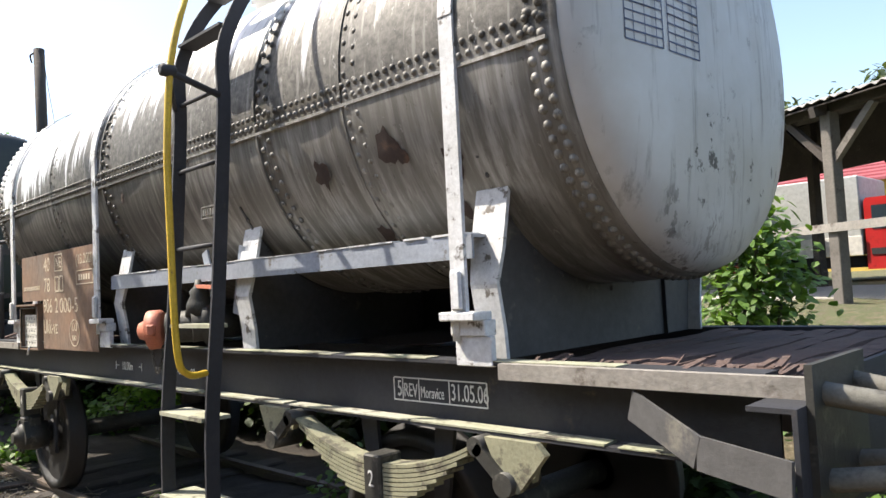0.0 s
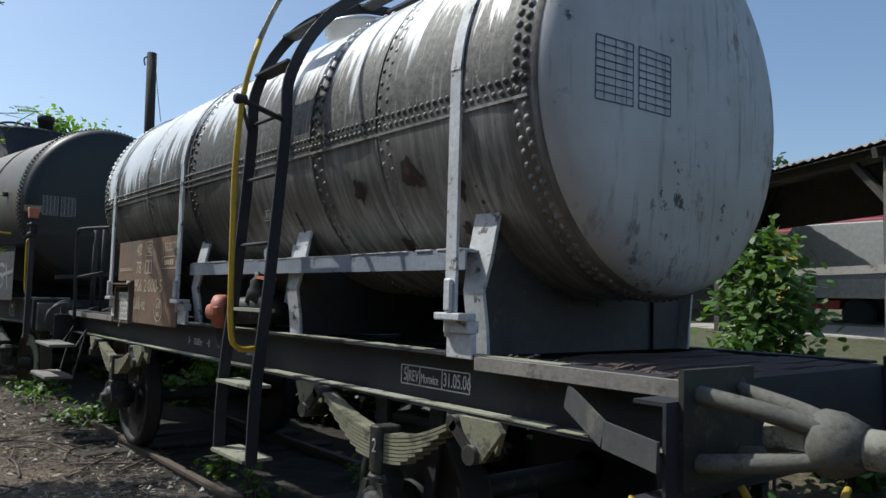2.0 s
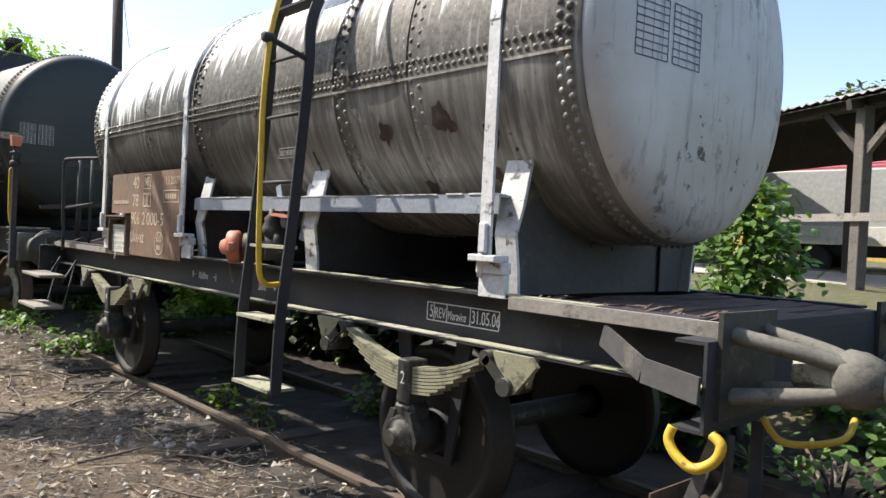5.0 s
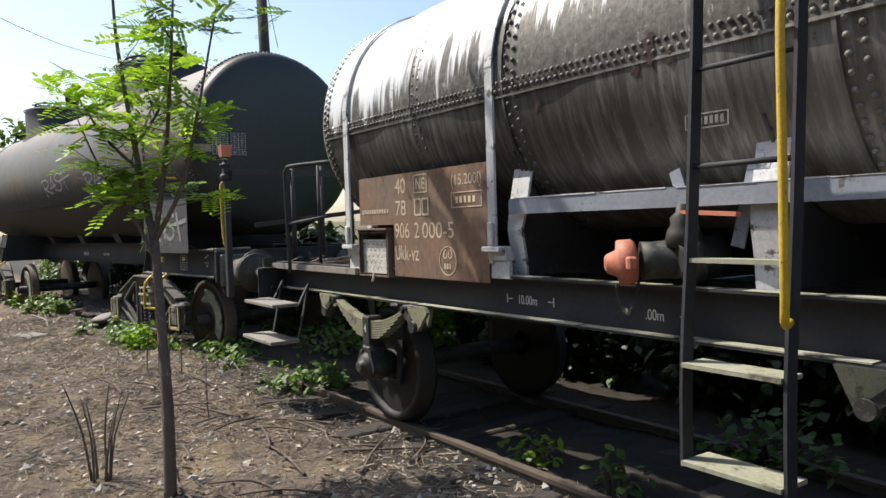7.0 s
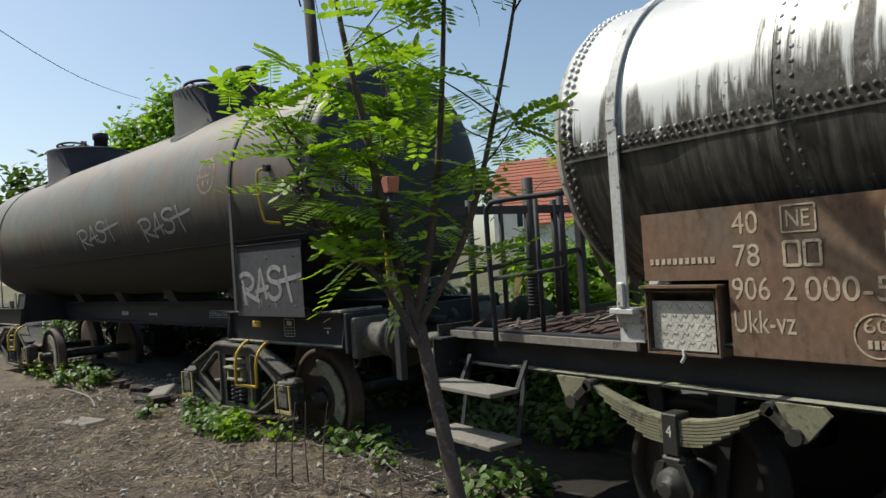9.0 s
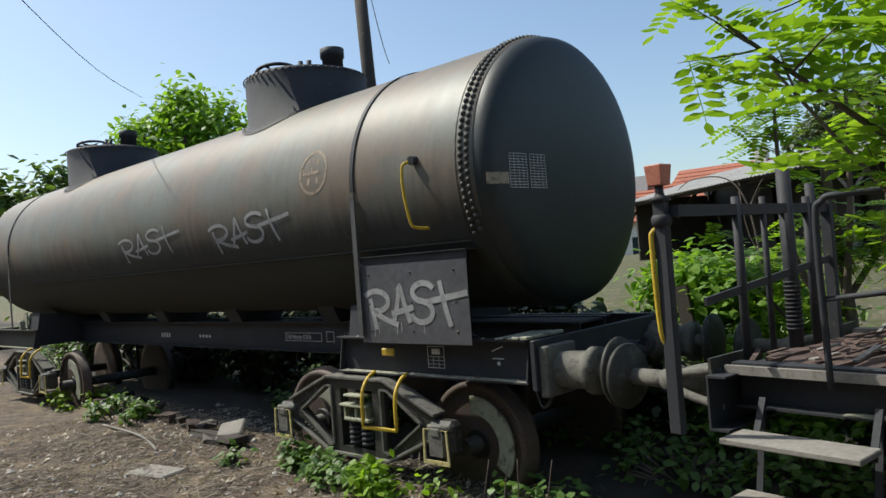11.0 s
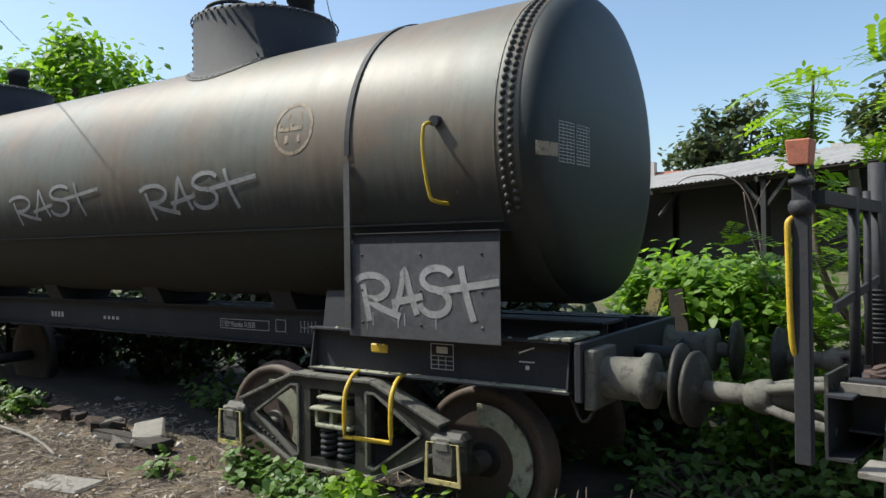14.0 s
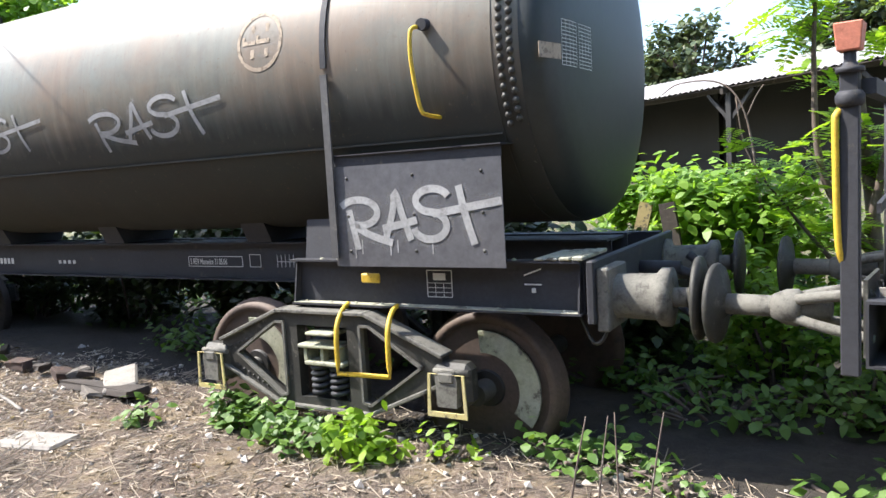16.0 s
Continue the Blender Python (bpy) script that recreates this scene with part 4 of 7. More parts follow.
# number panel with its paper box
pn = part("number_panel", B(), RUST, W1, "rusty brown steel panel with faded cream markings")
bm = B()
slab(bm, [(-5.0, 1.96), (-5.0, 1.56), (-4.44, 1.56), (-4.44, 1.145), (-3.215, 1.145), (-3.215, 1.965)], 0.006, XZ(-0.985))
part("panel_sheet", bm, RUST, pn)
for text, x, z, w, h in (("40", -4.4, 1.805, 0.15, 0.12), ("NE", -4.095, 1.825, 0.12, 0.085), ("78", -4.4, 1.63, 0.15, 0.12), ("906", -4.42, 1.452, 0.215, 0.12), ("2", -4.135, 1.452, 0.07, 0.12), ("000-5", -4.02, 1.45, 0.405, 0.12), ("Ukk-vz", -4.42, 1.275, 0.34, 0.12), ("60", -3.755, 1.3, 0.115, 0.07), ("(15.200l)", -3.63, 1.805, 0.35, 0.1)):
    letters(text, h, XZ(-0.9925, x, z), CREAM, pn, "stencilled_marking", 1, w)
bm = B()
rect_bars(bm, 0, 0, 0.175, 0.135, 1, 1, 0.009, XZ(-0.9925, -4.12, 1.8)), rect_bars(bm, 0, 0, 0.35, 0.105, 1, 1, 0.008, XZ(-0.9925, -3.63, 1.67))
for k in range(5):
    box(bm, k * 0.05 + 0.03, k * 0.05 + 0.06, 0.03, 0.075, 0, 0.002, XZ(-0.9925, -3.61, 1.67))
for k in range(11):
    box(bm, k * 0.041, k * 0.041 + 0.025, 0, 0.035, 0, 0.002, XZ(-0.9925, -4.95, 1.655))
for k in range(2):
    rect_bars(bm, k * 0.105, 0, 0.08, 0.12, 1, 1, 0.016, XZ(-0.9925, -4.115, 1.63))
for k in range(3):
    box(bm, k * 0.03, k * 0.03 + 0.02, 0, 0.04, 0, 0.002, XZ(-0.9925, -3.74, 1.225))
ring_line = [(math.cos(radians(i * 12)), math.sin(radians(i * 12))) for i in range(30)]
frame_slab(bm, [(0.108 * a, 0.108 * b) for a, b in ring_line], [(0.1 * a, 0.1 * b) for a, b in ring_line], 0.002, XZ(-0.9925, -3.695, 1.285))
part("painted_mark", bm, CREAM, pn, "", "stuff")
bx = part("label_box", B(), RUST, W1, "wire-fronted metal box holding a white paper sheet")
bm = B()
box(bm, -4.99, -4.5, -1.02, -0.9, 1.13, 1.14), box(bm, -4.99, -4.98, -1.02, -0.9, 1.14, 1.52), box(bm, -4.51, -4.5, -1.02, -0.9, 1.14, 1.52), box(bm, -5.01, -4.48, -1.045, -0.9, 1.52, 1.535), box(bm, -4.98, -4.51, -0.905, -0.9, 1.14, 1.52)
part("box_body", bm, RUST, bx)
part("paper_sheet", box(B(), -4.965, -4.525, -0.985, -0.975, 1.155, 1.44), PLASTER, bx, "white paper sheet")
bm = B()
tube(bm, [(-4.97, -1.015, 1.155), (-4.52, -1.015, 1.155), (-4.52, -1.015, 1.5), (-4.97, -1.015, 1.5)], 0.007, 6, True)
for j in range(5):
    for i in range(6):
        cx, cz = -4.93 + i * 0.072 + (j % 2) * 0.036, 1.185 + j * 0.052
        tube(bm, [(cx - 0.034, -1.013, cz), (cx - 0.018, -1.013, cz + 0.03), (cx + 0.018, -1.013, cz + 0.03), (cx + 0.034, -1.013, cz)], 0.0016, 3)
part("wire_front", bm, STEEL, bx, "hexagonal wire mesh front")
bm = B()
tube(bm, bend([(-4.74, -1.02, 1.16), (-4.73, -1.03, 1.12), (-4.75, -1.03, 1.09)], 4), 0.01, 6)
part("latch", bm, PALE, bx)

# stencilled markings of the sole bar
bm = B()
rect_bars(bm, 0, 0, 0.56, 0.1, 1, 1, 0.006, XZ(-0.8815, -0.02, 1.0))
for x in (0.055, 0.16, 0.345):
    box(bm, x, x + 0.005, 0, 0.1, 0, 0.002, XZ(-0.8815, -0.02, 1.0))
part("marking_frame", bm, WHITE, W1)
for text, x, h in (("5", 0.0, 0.10), ("REV", 0.042, 0.085), ("Moravice", 0.15, 0.07), ("31.05.06", 0.335, 0.10)):
    letters(text, h, XZ(-0.8815, x, 1.018), WHITE, W1, "stencilled_marking", 0.62 if text != "Moravice" else 0.56)
letters("10.00m", 0.085, XZ(-0.8815, -3.06, 1.01), WHITE, W1, "stencilled_marking", 0.75)
letters(".00m", 0.085, XZ(-0.8815, -2.0, 1.0), WHITE, W1, "stencilled_marking", 0.75)
bm = B()
for x, z in ((-3.14, 1.04), (-2.74, 1.04)):
    box(bm, x - 0.025, x + 0.025, -0.885, -0.8815, z - 0.003, z + 0.003), box(bm, x - (0.028 if x < -3 else -0.022), x - (0.022 if x < -3 else -0.028), -0.886, -0.8815, z - 0.03, z + 0.03)
for x in (-2.13, -1.74):
    box(bm, x - 0.03, x + 0.03, -0.886, -0.8815, 1.03, 1.036), box(bm, x - 0.008, x + 0.008, -0.885, -0.8815, 1.015, 1.051)
part("painted_mark", bm, WHITE, W1, "", "stuff")

# filling valve with its cap and chain
vl = part("outlet_valve", B(), STEEL, W1, "grey cast outlet valve with a faded red cap")
bm = B()
rod(bm, (-1.62, -0.75, 1.36), (-1.72, -1.0, 1.34), 0.1, 16)
lathe(bm, (-1.66, -0.85, 1.35), (-1.9, -1.12, 1.33), ((0, 0.13), (0.06, 0.15), (0.1, 0.1), (0.24, 0.095), (0.3, 0.1)), 18)
lathe(bm, (-1.7, -0.95, 1.4), (-1.7, -0.95, 1.62), ((0, 0.09), (0.08, 0.075), (0.12, 0.055), (0.15, 0.06), (0.18, 0.03), (0.22, 0.025)), 14)
part("valve_body", bm, STEEL, vl)
bm = B()
lathe(bm, (-1.88, -1.09, 1.33), (-1.99, -1.21, 1.32), ((0, 0.1), (0.02, 0.12), (0.09, 0.12), (0.1, 0.07), (0.15, 0.05), (0.16, 0.03)), 14)
for a in (0, 180):
    beam(bm, (-1.92, -1.13, 1.325), (-1.92 + 0.14 * (1 if a else -1), -1.13 - 0.1 * (1 if a else -1), 1.33), 0.05, 0.07, (0, 0, 1), 0.01)
part("valve_cap", bm, CORAL, vl, "faded red winged screw cap")
part("lever", beam(B(), (-1.7, -0.96, 1.58), (-1.35, -1.0, 1.56), 0.035, 0.02), CORAL, vl, "pink-red flat lever")
bm = B()
pts = bend([(-1.84, -1.12, 1.24), (-1.86, -1.13, 1.13), (-1.91, -1.13, 1.06), (-1.96, -1.13, 1.12), (-1.98, -1.13, 1.2)], 5)
for i, (p, q) in enumerate(zip(pts, pts[1:])):
    c, d = (p + q) / 2, (q - p).normalized()
    o = Vector((0, 1, 0)) if i % 2 else d.cross(Vector((0, 1, 0)))
    tube(bm, [c + d * 0.016 * math.cos(k) + o * 0.009 * math.sin(k) for k in (radians(60 * j) for j in range(6))], 0.003, 4, True)
part("chain", bm, STEEL, vl, "short steel chain")
for a, b in (((-1.82, -0.84, 1.8), (-1.7, -0.84, 1.45)), ((-1.36, -0.84, 1.8), (-1.46, -0.84, 1.4))):
    part("strut", beam(B(), a, b, 0.07, 0.012, (0, 1, 0)), GREYBLUE, W1, "flat grey-blue strut")
bm = B()
rect_bars(bm, 0, 0, 0.24, 0.07, 1, 1, 0.008, XZ(-0.93, -1.68, 1.99))
for k in range(7):
    box(bm, 0.02 + k * 0.03, 0.038 + k * 0.03, 0.015, 0.055, 0, 0.004, XZ(-0.93, -1.68, 1.99))
part("cast_plate", bm, SILVER, W1, "small raised cast plate", "stuff")

# ladder, its hoop rail and the top walk
ld = part("ladder", B(), FRAME, W1, "dark steel ladder curving over the tank")
def ladder_line(x):
    pts = [(x, -1.305, 0.43), (x, -1.295, 0.9), (x, -1.24, 1.5), (x, -1.19, 2.2), (x, -1.17, 2.55)]
    for a in (165, 150, 135, 120, 105, 92):
        pts.append((x, 1.205 * math.cos(radians(a)), CZ + 1.205 * math.sin(radians(a))))
    return bend(pts, 4)
for x in (-1.43, -0.94):
    bm = B()
    L = ladder_line(x)
    rows = []
    for i, p in enumerate(L):
        d = (L[min(i + 1, len(L) - 1)] - L[max(i - 1, 0)]).normalized()
        s = Vector((0, -d.z, d.y)) * 0.037
        e = Vector((0.008, 0, 0))
        rows.append([bm.verts.new(q) for q in (p + s + e, p - s + e, p - s - e, p + s - e)])
    for a, b in zip(rows, rows[1:]):
        for j in range(4):
            bm.faces.new((a[j], a[(j + 1) % 4], b[(j + 1) % 4], b[j]))
    bm.faces.new(rows[0][::-1]), bm.faces.new(rows[-1])
    part("stile", bm, FRAME, ld)
for y, z, w in ((-1.3, 0.455, 0.2), (-1.3, 0.895, 0.16), (-1.25, 1.36, 0.09), (-1.22, 1.78, 0.03), (-1.19, 2.22, 0.03), (-1.165, 2.61, 0.03)):
    bm = B()
    if w > 0.05:
        box(bm, -1.42, -0.95, y - w * 0.3, y + w * 0.7, z - 0.012, z + 0.008)
    else:
        rod(bm, (-1.43, y, z), (-0.94, y, z), 0.013, 8)
    part("rung", bm, DUSTY_SUNLIT if 0.05 < w else FRAME, ld)
for a in (158, 140, 122, 104):
    bm = B()
    k = radians(a)
    box(bm, -1.42, -0.95, -0.06, 0.05, -0.008, 0.008, Matrix.Translation((0, 1.205 * math.cos(k), CZ + 1.205 * math.sin(k))))
    part("tread", bm, FRAME, ld)
HOOP = bend([(-0.92, -1.33, 1.13), (-0.87, -1.45, 1.14), (-0.83, -1.52, 1.26), (-0.82, -1.54, 1.8), (-0.82, -1.54, 2.3), (-0.82, -1.48, 2.8), (-0.83, -1.26, 3.35), (-0.85, -0.84, 3.85), (-0.87, -0.3, 4.2), (-0.88, 0.25, 4.32), (-0.88, 0.65, 4.22), (-0.88, 0.9, 4.02), (-0.88, 0.98, 3.3)], 6)
hr = part("hoop_rail", tube(B(), HOOP[:33], 0.017, 8), YELLOW, ld, "yellow hoop handrail over the tank")
part("upper_hoop", tube(B(), HOOP[32:], 0.0168, 8), FADED, hr, "faded pale upper bend of the handrail")
bm = B()
tube(bm, bend([(-0.87, -0.3, 4.2), (-0.9, -0.2, 3.9), (-0.95, -0.12, 3.64), (-0.95, -0.15, 3.58)], 4), 0.02, 8)
part("rail_stay", bm, FRAME, ld)
part("rail_stay", rod(B(), (-0.82, -1.53, 2.6), (-0.94, -1.2, 2.56), 0.018, 8), FRAME, ld)
bm = B()
rod(bm, (-0.82, -1.53, 2.6), (-1.43, -1.2, 2.58), 0.014, 8)
lathe(bm, (-0.82, -1.57, 2.6), (-0.82, -1.49, 2.6), ((0, 0.02), (0.01, 0.032), (0.07, 0.032), (0.08, 0.02)), 10)
part("rail_stay", bm, FRAME, ld)
bm = B()
box(bm, -1.45, -0.92, -0.12, 0.3, CZ + R1 + 0.17, CZ + R1 + 0.19)
part("top_walk", bm, FRAME, ld)
bm = B()
lathe(bm, (-1.9, 0, CZ + R1 - 0.05), (-1.9, 0, CZ + R1 + 0.22), ((0, 0.3), (0.2, 0.3), (0.21, 0.33), (0.25, 0.33), (0.27, 0.2)), 28)
rod(bm, (-2.15, -0.2, CZ + R1 + 0.15), (-2.15, -0.2, CZ + R1 + 0.34), 0.03, 8)
part("manhole", bm, SILVER, W1, "low manhole with clamps on top of the tank")

# brake end: rails, steps, brake column
gr = part("end_railing", B(), FRAME, W1, "dark steel railing of the brake platform")
for y, z0, z1, r in ((-1.47, 0.84, 2.24, 0.035), (-0.75, 1.15, 2.25, 0.03), (-0.4, 1.15, 2.25, 0.022), (0.25, 1.15, 2.25, 0.03), (0.58, 1.0, 2.25, 0.032)):
    if r > 0.03:
        part("post", box(B(), -7.08 if y < -1 else -7.0, -7.0 if y < -1 else -6.92, y - 0.03, y + 0.03, z0, z1, None, 0.006), FRAME, gr)
    else:
        part("post", rod(B(), (-6.96, y, z0), (-6.96, y, z1), r, 8), FRAME, gr)
part("top_rail", box(B(), -7.0, -6.94, -1.44, 0.6, 2.13, 2.2), FRAME, gr)
part("mid_rail", beam(B(), (-6.96, -1.2, 1.6), (-6.96, 0.6, 1.78), 0.05, 0.02, (1, 0, 0)), FRAME, gr)
part("grab_rail", tube(B(), bend([(-7.06, -1.46, 2.07), (-7.09, -1.5, 2.05), (-7.095, -1.51, 1.96), (-7.085, -1.5, 1.45), (-7.05, -1.46, 1.36)], 5), 0.016, 8), YELLOW, gr, "yellow grab rail")
bm = B()
rod(bm, (-6.97, -0.05, 1.1), (-6.97, -0.05, 2.45), 0.05, 12), rod(bm, (-6.97, 0.35, 1.1), (-6.97, 0.35, 2.35), 0.035, 10)
for k in range(12):
    rod(bm, (-6.97, -0.05, 1.3 + k * 0.03), (-6.97, -0.05, 1.315 + k * 0.03), 0.06, 10)
part("brake_column", bm, FRAME, gr, "threaded handbrake column")
bm = B()
lathe(bm, (-7.04, -1.47, 2.23), (-7.04, -1.47, 2.34), ((0, 0.06), (0.025, 0.06), (0.03, 0.035), (0.05, 0.026), (0.11, 0.026)), 12)
part("post_cap", bm, FRAME, gr)
part("post_collar", lathe(B(), (-7.04, -1.47, 2.08), (-7.04, -1.47, 2.15), ((0, 0.05), (0.02, 0.062), (0.05, 0.062), (0.07, 0.05)), 12), FRAME, gr)
bm = box(B(), -0.06, 0.06, -0.06, 0.06, 0, 0.125, None, 0.006)
for v in bm.verts:
    v.co = Vector((-7.04 + v.co.x * (0.8 + 1.6 * v.co.z), -1.47 + v.co.y * (0.8 + 1.6 * v.co.z), 2.325 + v.co.z))
part("lamp_bracket", bm, CORAL, gr, "red-brown box cap on the post")
bm = B()
tube(bm, bend([(-6.3, -1.1, 1.1), (-6.3, -1.12, 2.0), (-6.26, -1.12, 2.14), (-6.15, -1.1, 2.17), (-5.7, -0.9, 2.18)], 5), 0.02, 8)
rod(bm, (-6.0, -0.9, 1.2), (-6.0, -0.9, 2.17), 0.018, 8), rod(bm, (-6.3, -1.1, 1.6), (-5.7, -0.95, 1.66), 0.016, 8)
part("side_handrail", bm, FRAME, W1, "bent dark handrail beside the platform")
for z, y0, y1, lab in ((0.745, -1.4, -1.13, "cracked pale board step"), (0.385, -1.43, -1.13, "grey wooden foot step")):
    stp = part("foot_step", B(), GREYWOOD, W1, lab)
    part("step_board", box(B(), -6.83, -6.06, y0, y1, z, z + 0.035, pose(0, 0, 0, 0, 0.4, 0), 0.006), GREYWOOD, stp)
    for x in (-6.75, -6.1):
        part("step_hanger", beam(B(), (x, -1.14, z), (x, -1.0, 1.0), 0.012, 0.04, (1, 0, 0)), FRAME, stp)


# ---- grey bogie tank wagon ----
W2 = thing("bogie_tank_wagon", "long grey-brown riveted bogie tank wagon with two domes and sprayed graffiti", "tank wagon", (-8.7, 4.03, 0), "", "", 8.0)
CZ2, R2, L2 = 2.73, 1.25, -13.5
bm = B()
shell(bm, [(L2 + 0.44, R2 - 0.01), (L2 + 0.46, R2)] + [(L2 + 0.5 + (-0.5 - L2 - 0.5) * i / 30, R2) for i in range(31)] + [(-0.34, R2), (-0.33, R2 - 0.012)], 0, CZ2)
barrel = part("tank_barrel", bm, DARK, W2, "grey-green tank side, dusty brown above, lower shade put into its black")
DISH = ((0, 0.012), (0.05, 0.016), (0.11, 0.04), (0.155, 0.09), (0.19, 0.18), (0.215, 0.32), (0.24, 0.6), (0.252, 0.9), (0.256, R2))
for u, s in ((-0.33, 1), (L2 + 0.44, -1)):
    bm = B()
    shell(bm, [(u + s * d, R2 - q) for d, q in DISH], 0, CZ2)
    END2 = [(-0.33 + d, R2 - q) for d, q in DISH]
    part("tank_end", bm, SHADED_END, W2, "smooth dished end plate, its shade put into the dark colour")
for u, sh in ((-0.385, 0), (-0.455, 0.5)):
    rivets("rivet_row", ring_spots(u, 0, CZ2, R2 + 0.004, 68, sh, 20, 207), 0.026, STEEL, barrel, 1.0)
part("plate_lap", hoop(B(), -0.52, 0.02, 0, CZ2, R2 - 0.002, 0, 360, 0.008), DARK, barrel)
part("side_seam", box(B(), L2 + 0.6, -0.52, -1.117, -1.07, 2.125, 2.14), DARK, barrel)
for u in (-1.825, L2 + 1.825):
    bm = B()
    hoop(bm, u, 0.05, 0, CZ2, R2 + 0.005, 0, 182, 0.01, 80)
    st = part("tank_strap", bm, FRAME, W2, "thin dark strap round the tank")
    bm = B()
    box(bm, u - 0.03, u + 0.03, -R2 - 0.02, -R2 - 0.005, 1.33, 2.64)
    part("strap_tail", bm, GREY, st)
    bm = B()
    box(bm, u - 0.12, u + 0.06, -1.12, -0.9, 1.315, 1.335), box(bm, u - 0.03, u + 0.04, -1.14, -1.05, 1.335, 1.47, None, 0.01), box(bm, u - 0.12, u + 0.03, -1.02, -1.0, 1.335, 1.62)
    part("strap_foot", bm, DUSTY_SUNLIT, st)


def dome(u, wheel):
    d = part("dome", B(), FRAME, W2, "black riveted dome on the tank top")
    top, n, r = 4.41, 44, 0.76
    V = B()
    low = []
    for i in range(n):
        k = 2 * math.pi * i / n
        y = r * math.sin(k)
        low.append(((u + r * math.cos(k)), y, CZ2 + math.sqrt(max(R2 ** 2 - y * y, 0.05)) - 0.01))
    rows = [[V.verts.new((u + (p[0] - u) * 1.11, p[1] * 1.11, CZ2 + math.sqrt(max(R2 ** 2 - (p[1] * 1.11) ** 2, 0.05)) + 0.012)) for p in low], [V.verts.new((p[0], p[1], p[2] + 0.03)) for p in low]]
    for z, q in ((top - 0.04, 1), (top, 0.985), (top + 0.02, 0.9), (top + 0.05, 0.4)):
        rows.append([V.verts.new((u + (p[0] - u) * q, p[1] * q, z)) for p in low])
    for a, b in zip(rows, rows[1:]):
        for i in range(n):
            f = V.faces.new((a[i], a[(i + 1) % n], b[(i + 1) % n], b[i]))
            f.smooth = True
    V.faces.new(rows[-1])
    part("dome_shell", V, FRAME, d)
    rim = [((u + 0.775 * math.cos(k), 0.775 * math.sin(k), top - 0.03), (math.cos(k), math.sin(k), 0.6)) for k in (2 * math.pi * i / 56 for i in range(56))]
    foot = [((u + 0.81 * math.cos(k), 0.81 * math.sin(k), CZ2 + math.sqrt(R2 ** 2 - (0.81 * math.sin(k)) ** 2) + 0.01), (0, math.sin(k) * 0.7, 0.7)) for k in (2 * math.pi * i / 60 for i in range(60))]
    rivets("rivet_row", rim, 0.02, FRAME, d), rivets("rivet_row", foot, 0.02, STEEL, d)
    k = radians(222)
    rivets("rivet_row", [((u + 0.765 * math.cos(k + s * 0.05), 0.765 * math.sin(k + s * 0.05), 3.72 + 0.075 * j + 0.04 * (s > 0)), (math.cos(k), math.sin(k), 0)) for j in range(10) for s in (-1, 1)], 0.021, FRAME, d)
    bm = B()
    lathe(bm, (u + 0.42, 0.1, top), (u + 0.42, 0.1, top + 0.32), ((0, 0.13), (0.2, 0.13), (0.2, 0.15), (0.31, 0.15), (0.32, 0.1)), 18)
    part("vent_stub", bm, FRAME, d)
    if wheel:
        bm = B()
        tube(bm, [(u - 0.3 + 0.24 * math.cos(a), -0.25 + 0.24 * math.sin(a), top + 0.16 + 0.03 * math.cos(a)) for a in (radians(20 * i) for i in range(18))], 0.022, 6, True)
        for a in (0, 60, 120):
            c, s = math.cos(radians(a)) * 0.24, math.sin(radians(a)) * 0.24
            rod(bm, (u - 0.3 - c, -0.25 - s, top + 0.15), (u - 0.3 + c, -0.25 + s, top + 0.15), 0.014, 6)
        rod(bm, (u - 0.3, -0.25, top), (u - 0.3, -0.25, top + 0.17), 0.03, 8)
        part("hand_wheel", bm, FRAME, d, "spoked hand wheel")
        bm = B()
        for dx, h in ((-0.02, 0.14), (0.1, 0.2), (0.2, 0.13), (0.27, 0.17)):
            rod(bm, (u + dx, -0.15, top), (u + dx, -0.15, top + h), 0.03, 8)
        beam(bm, (u - 0.1, -0.18, top + 0.08), (u + 0.3, -0.12, top + 0.08), 0.05, 0.04)
        part("clamps", bm, FRAME, d)


dome(-4.02, True)
dome(-9.8, True)
bm = B()
G2 = Matrix(((0, 0, 1, -0.168), (1, 0, 0, -1.02), (0, 1, 0, 2.53), (0, 0, 0, 1)))
rect_bars(bm, 0, 0, 0.2, 0.28, 12, 4, 0.004, G2), rect_bars(bm, 0.24, 0, 0.2, 0.28, 12, 4, 0.004, G2)
on_dome(bm, END2, CZ2, 0.003)
part("data_grid", bm, WHITE, W2, "white ruled table stencilled on the end")
bm = B()
slab(bm, [(-1.245, 2.56), (-1.035, 2.56), (-1.035, 2.655), (-1.245, 2.655)], 0.004, YZ(-0.2))
on_dome(bm, END2, CZ2, 0.004)
part("tag_plate", bm, GHOST, W2, "small pale metal strip")
# grab handle of the tank side
bm = B()
tube(bm, bend([(-1.0, -1.2, 2.86), (-1.02, -1.33, 2.84), (-1.03, -1.36, 2.78), (-1.03, -1.36, 2.6), (-1.0, -1.33, 2.33), (-0.97, -1.29, 2.28), (-0.95, -1.15, 2.27)], 6), 0.014, 8)
part("grab_handle", bm, YELLOW, W2, "thin yellow grab handle")
bm = B()
rod(bm, (-0.98, -1.18, 2.87), (-0.98, -1.3, 2.86), 0.04, 10)
part("handle_boss", bm, FRAME, W2)
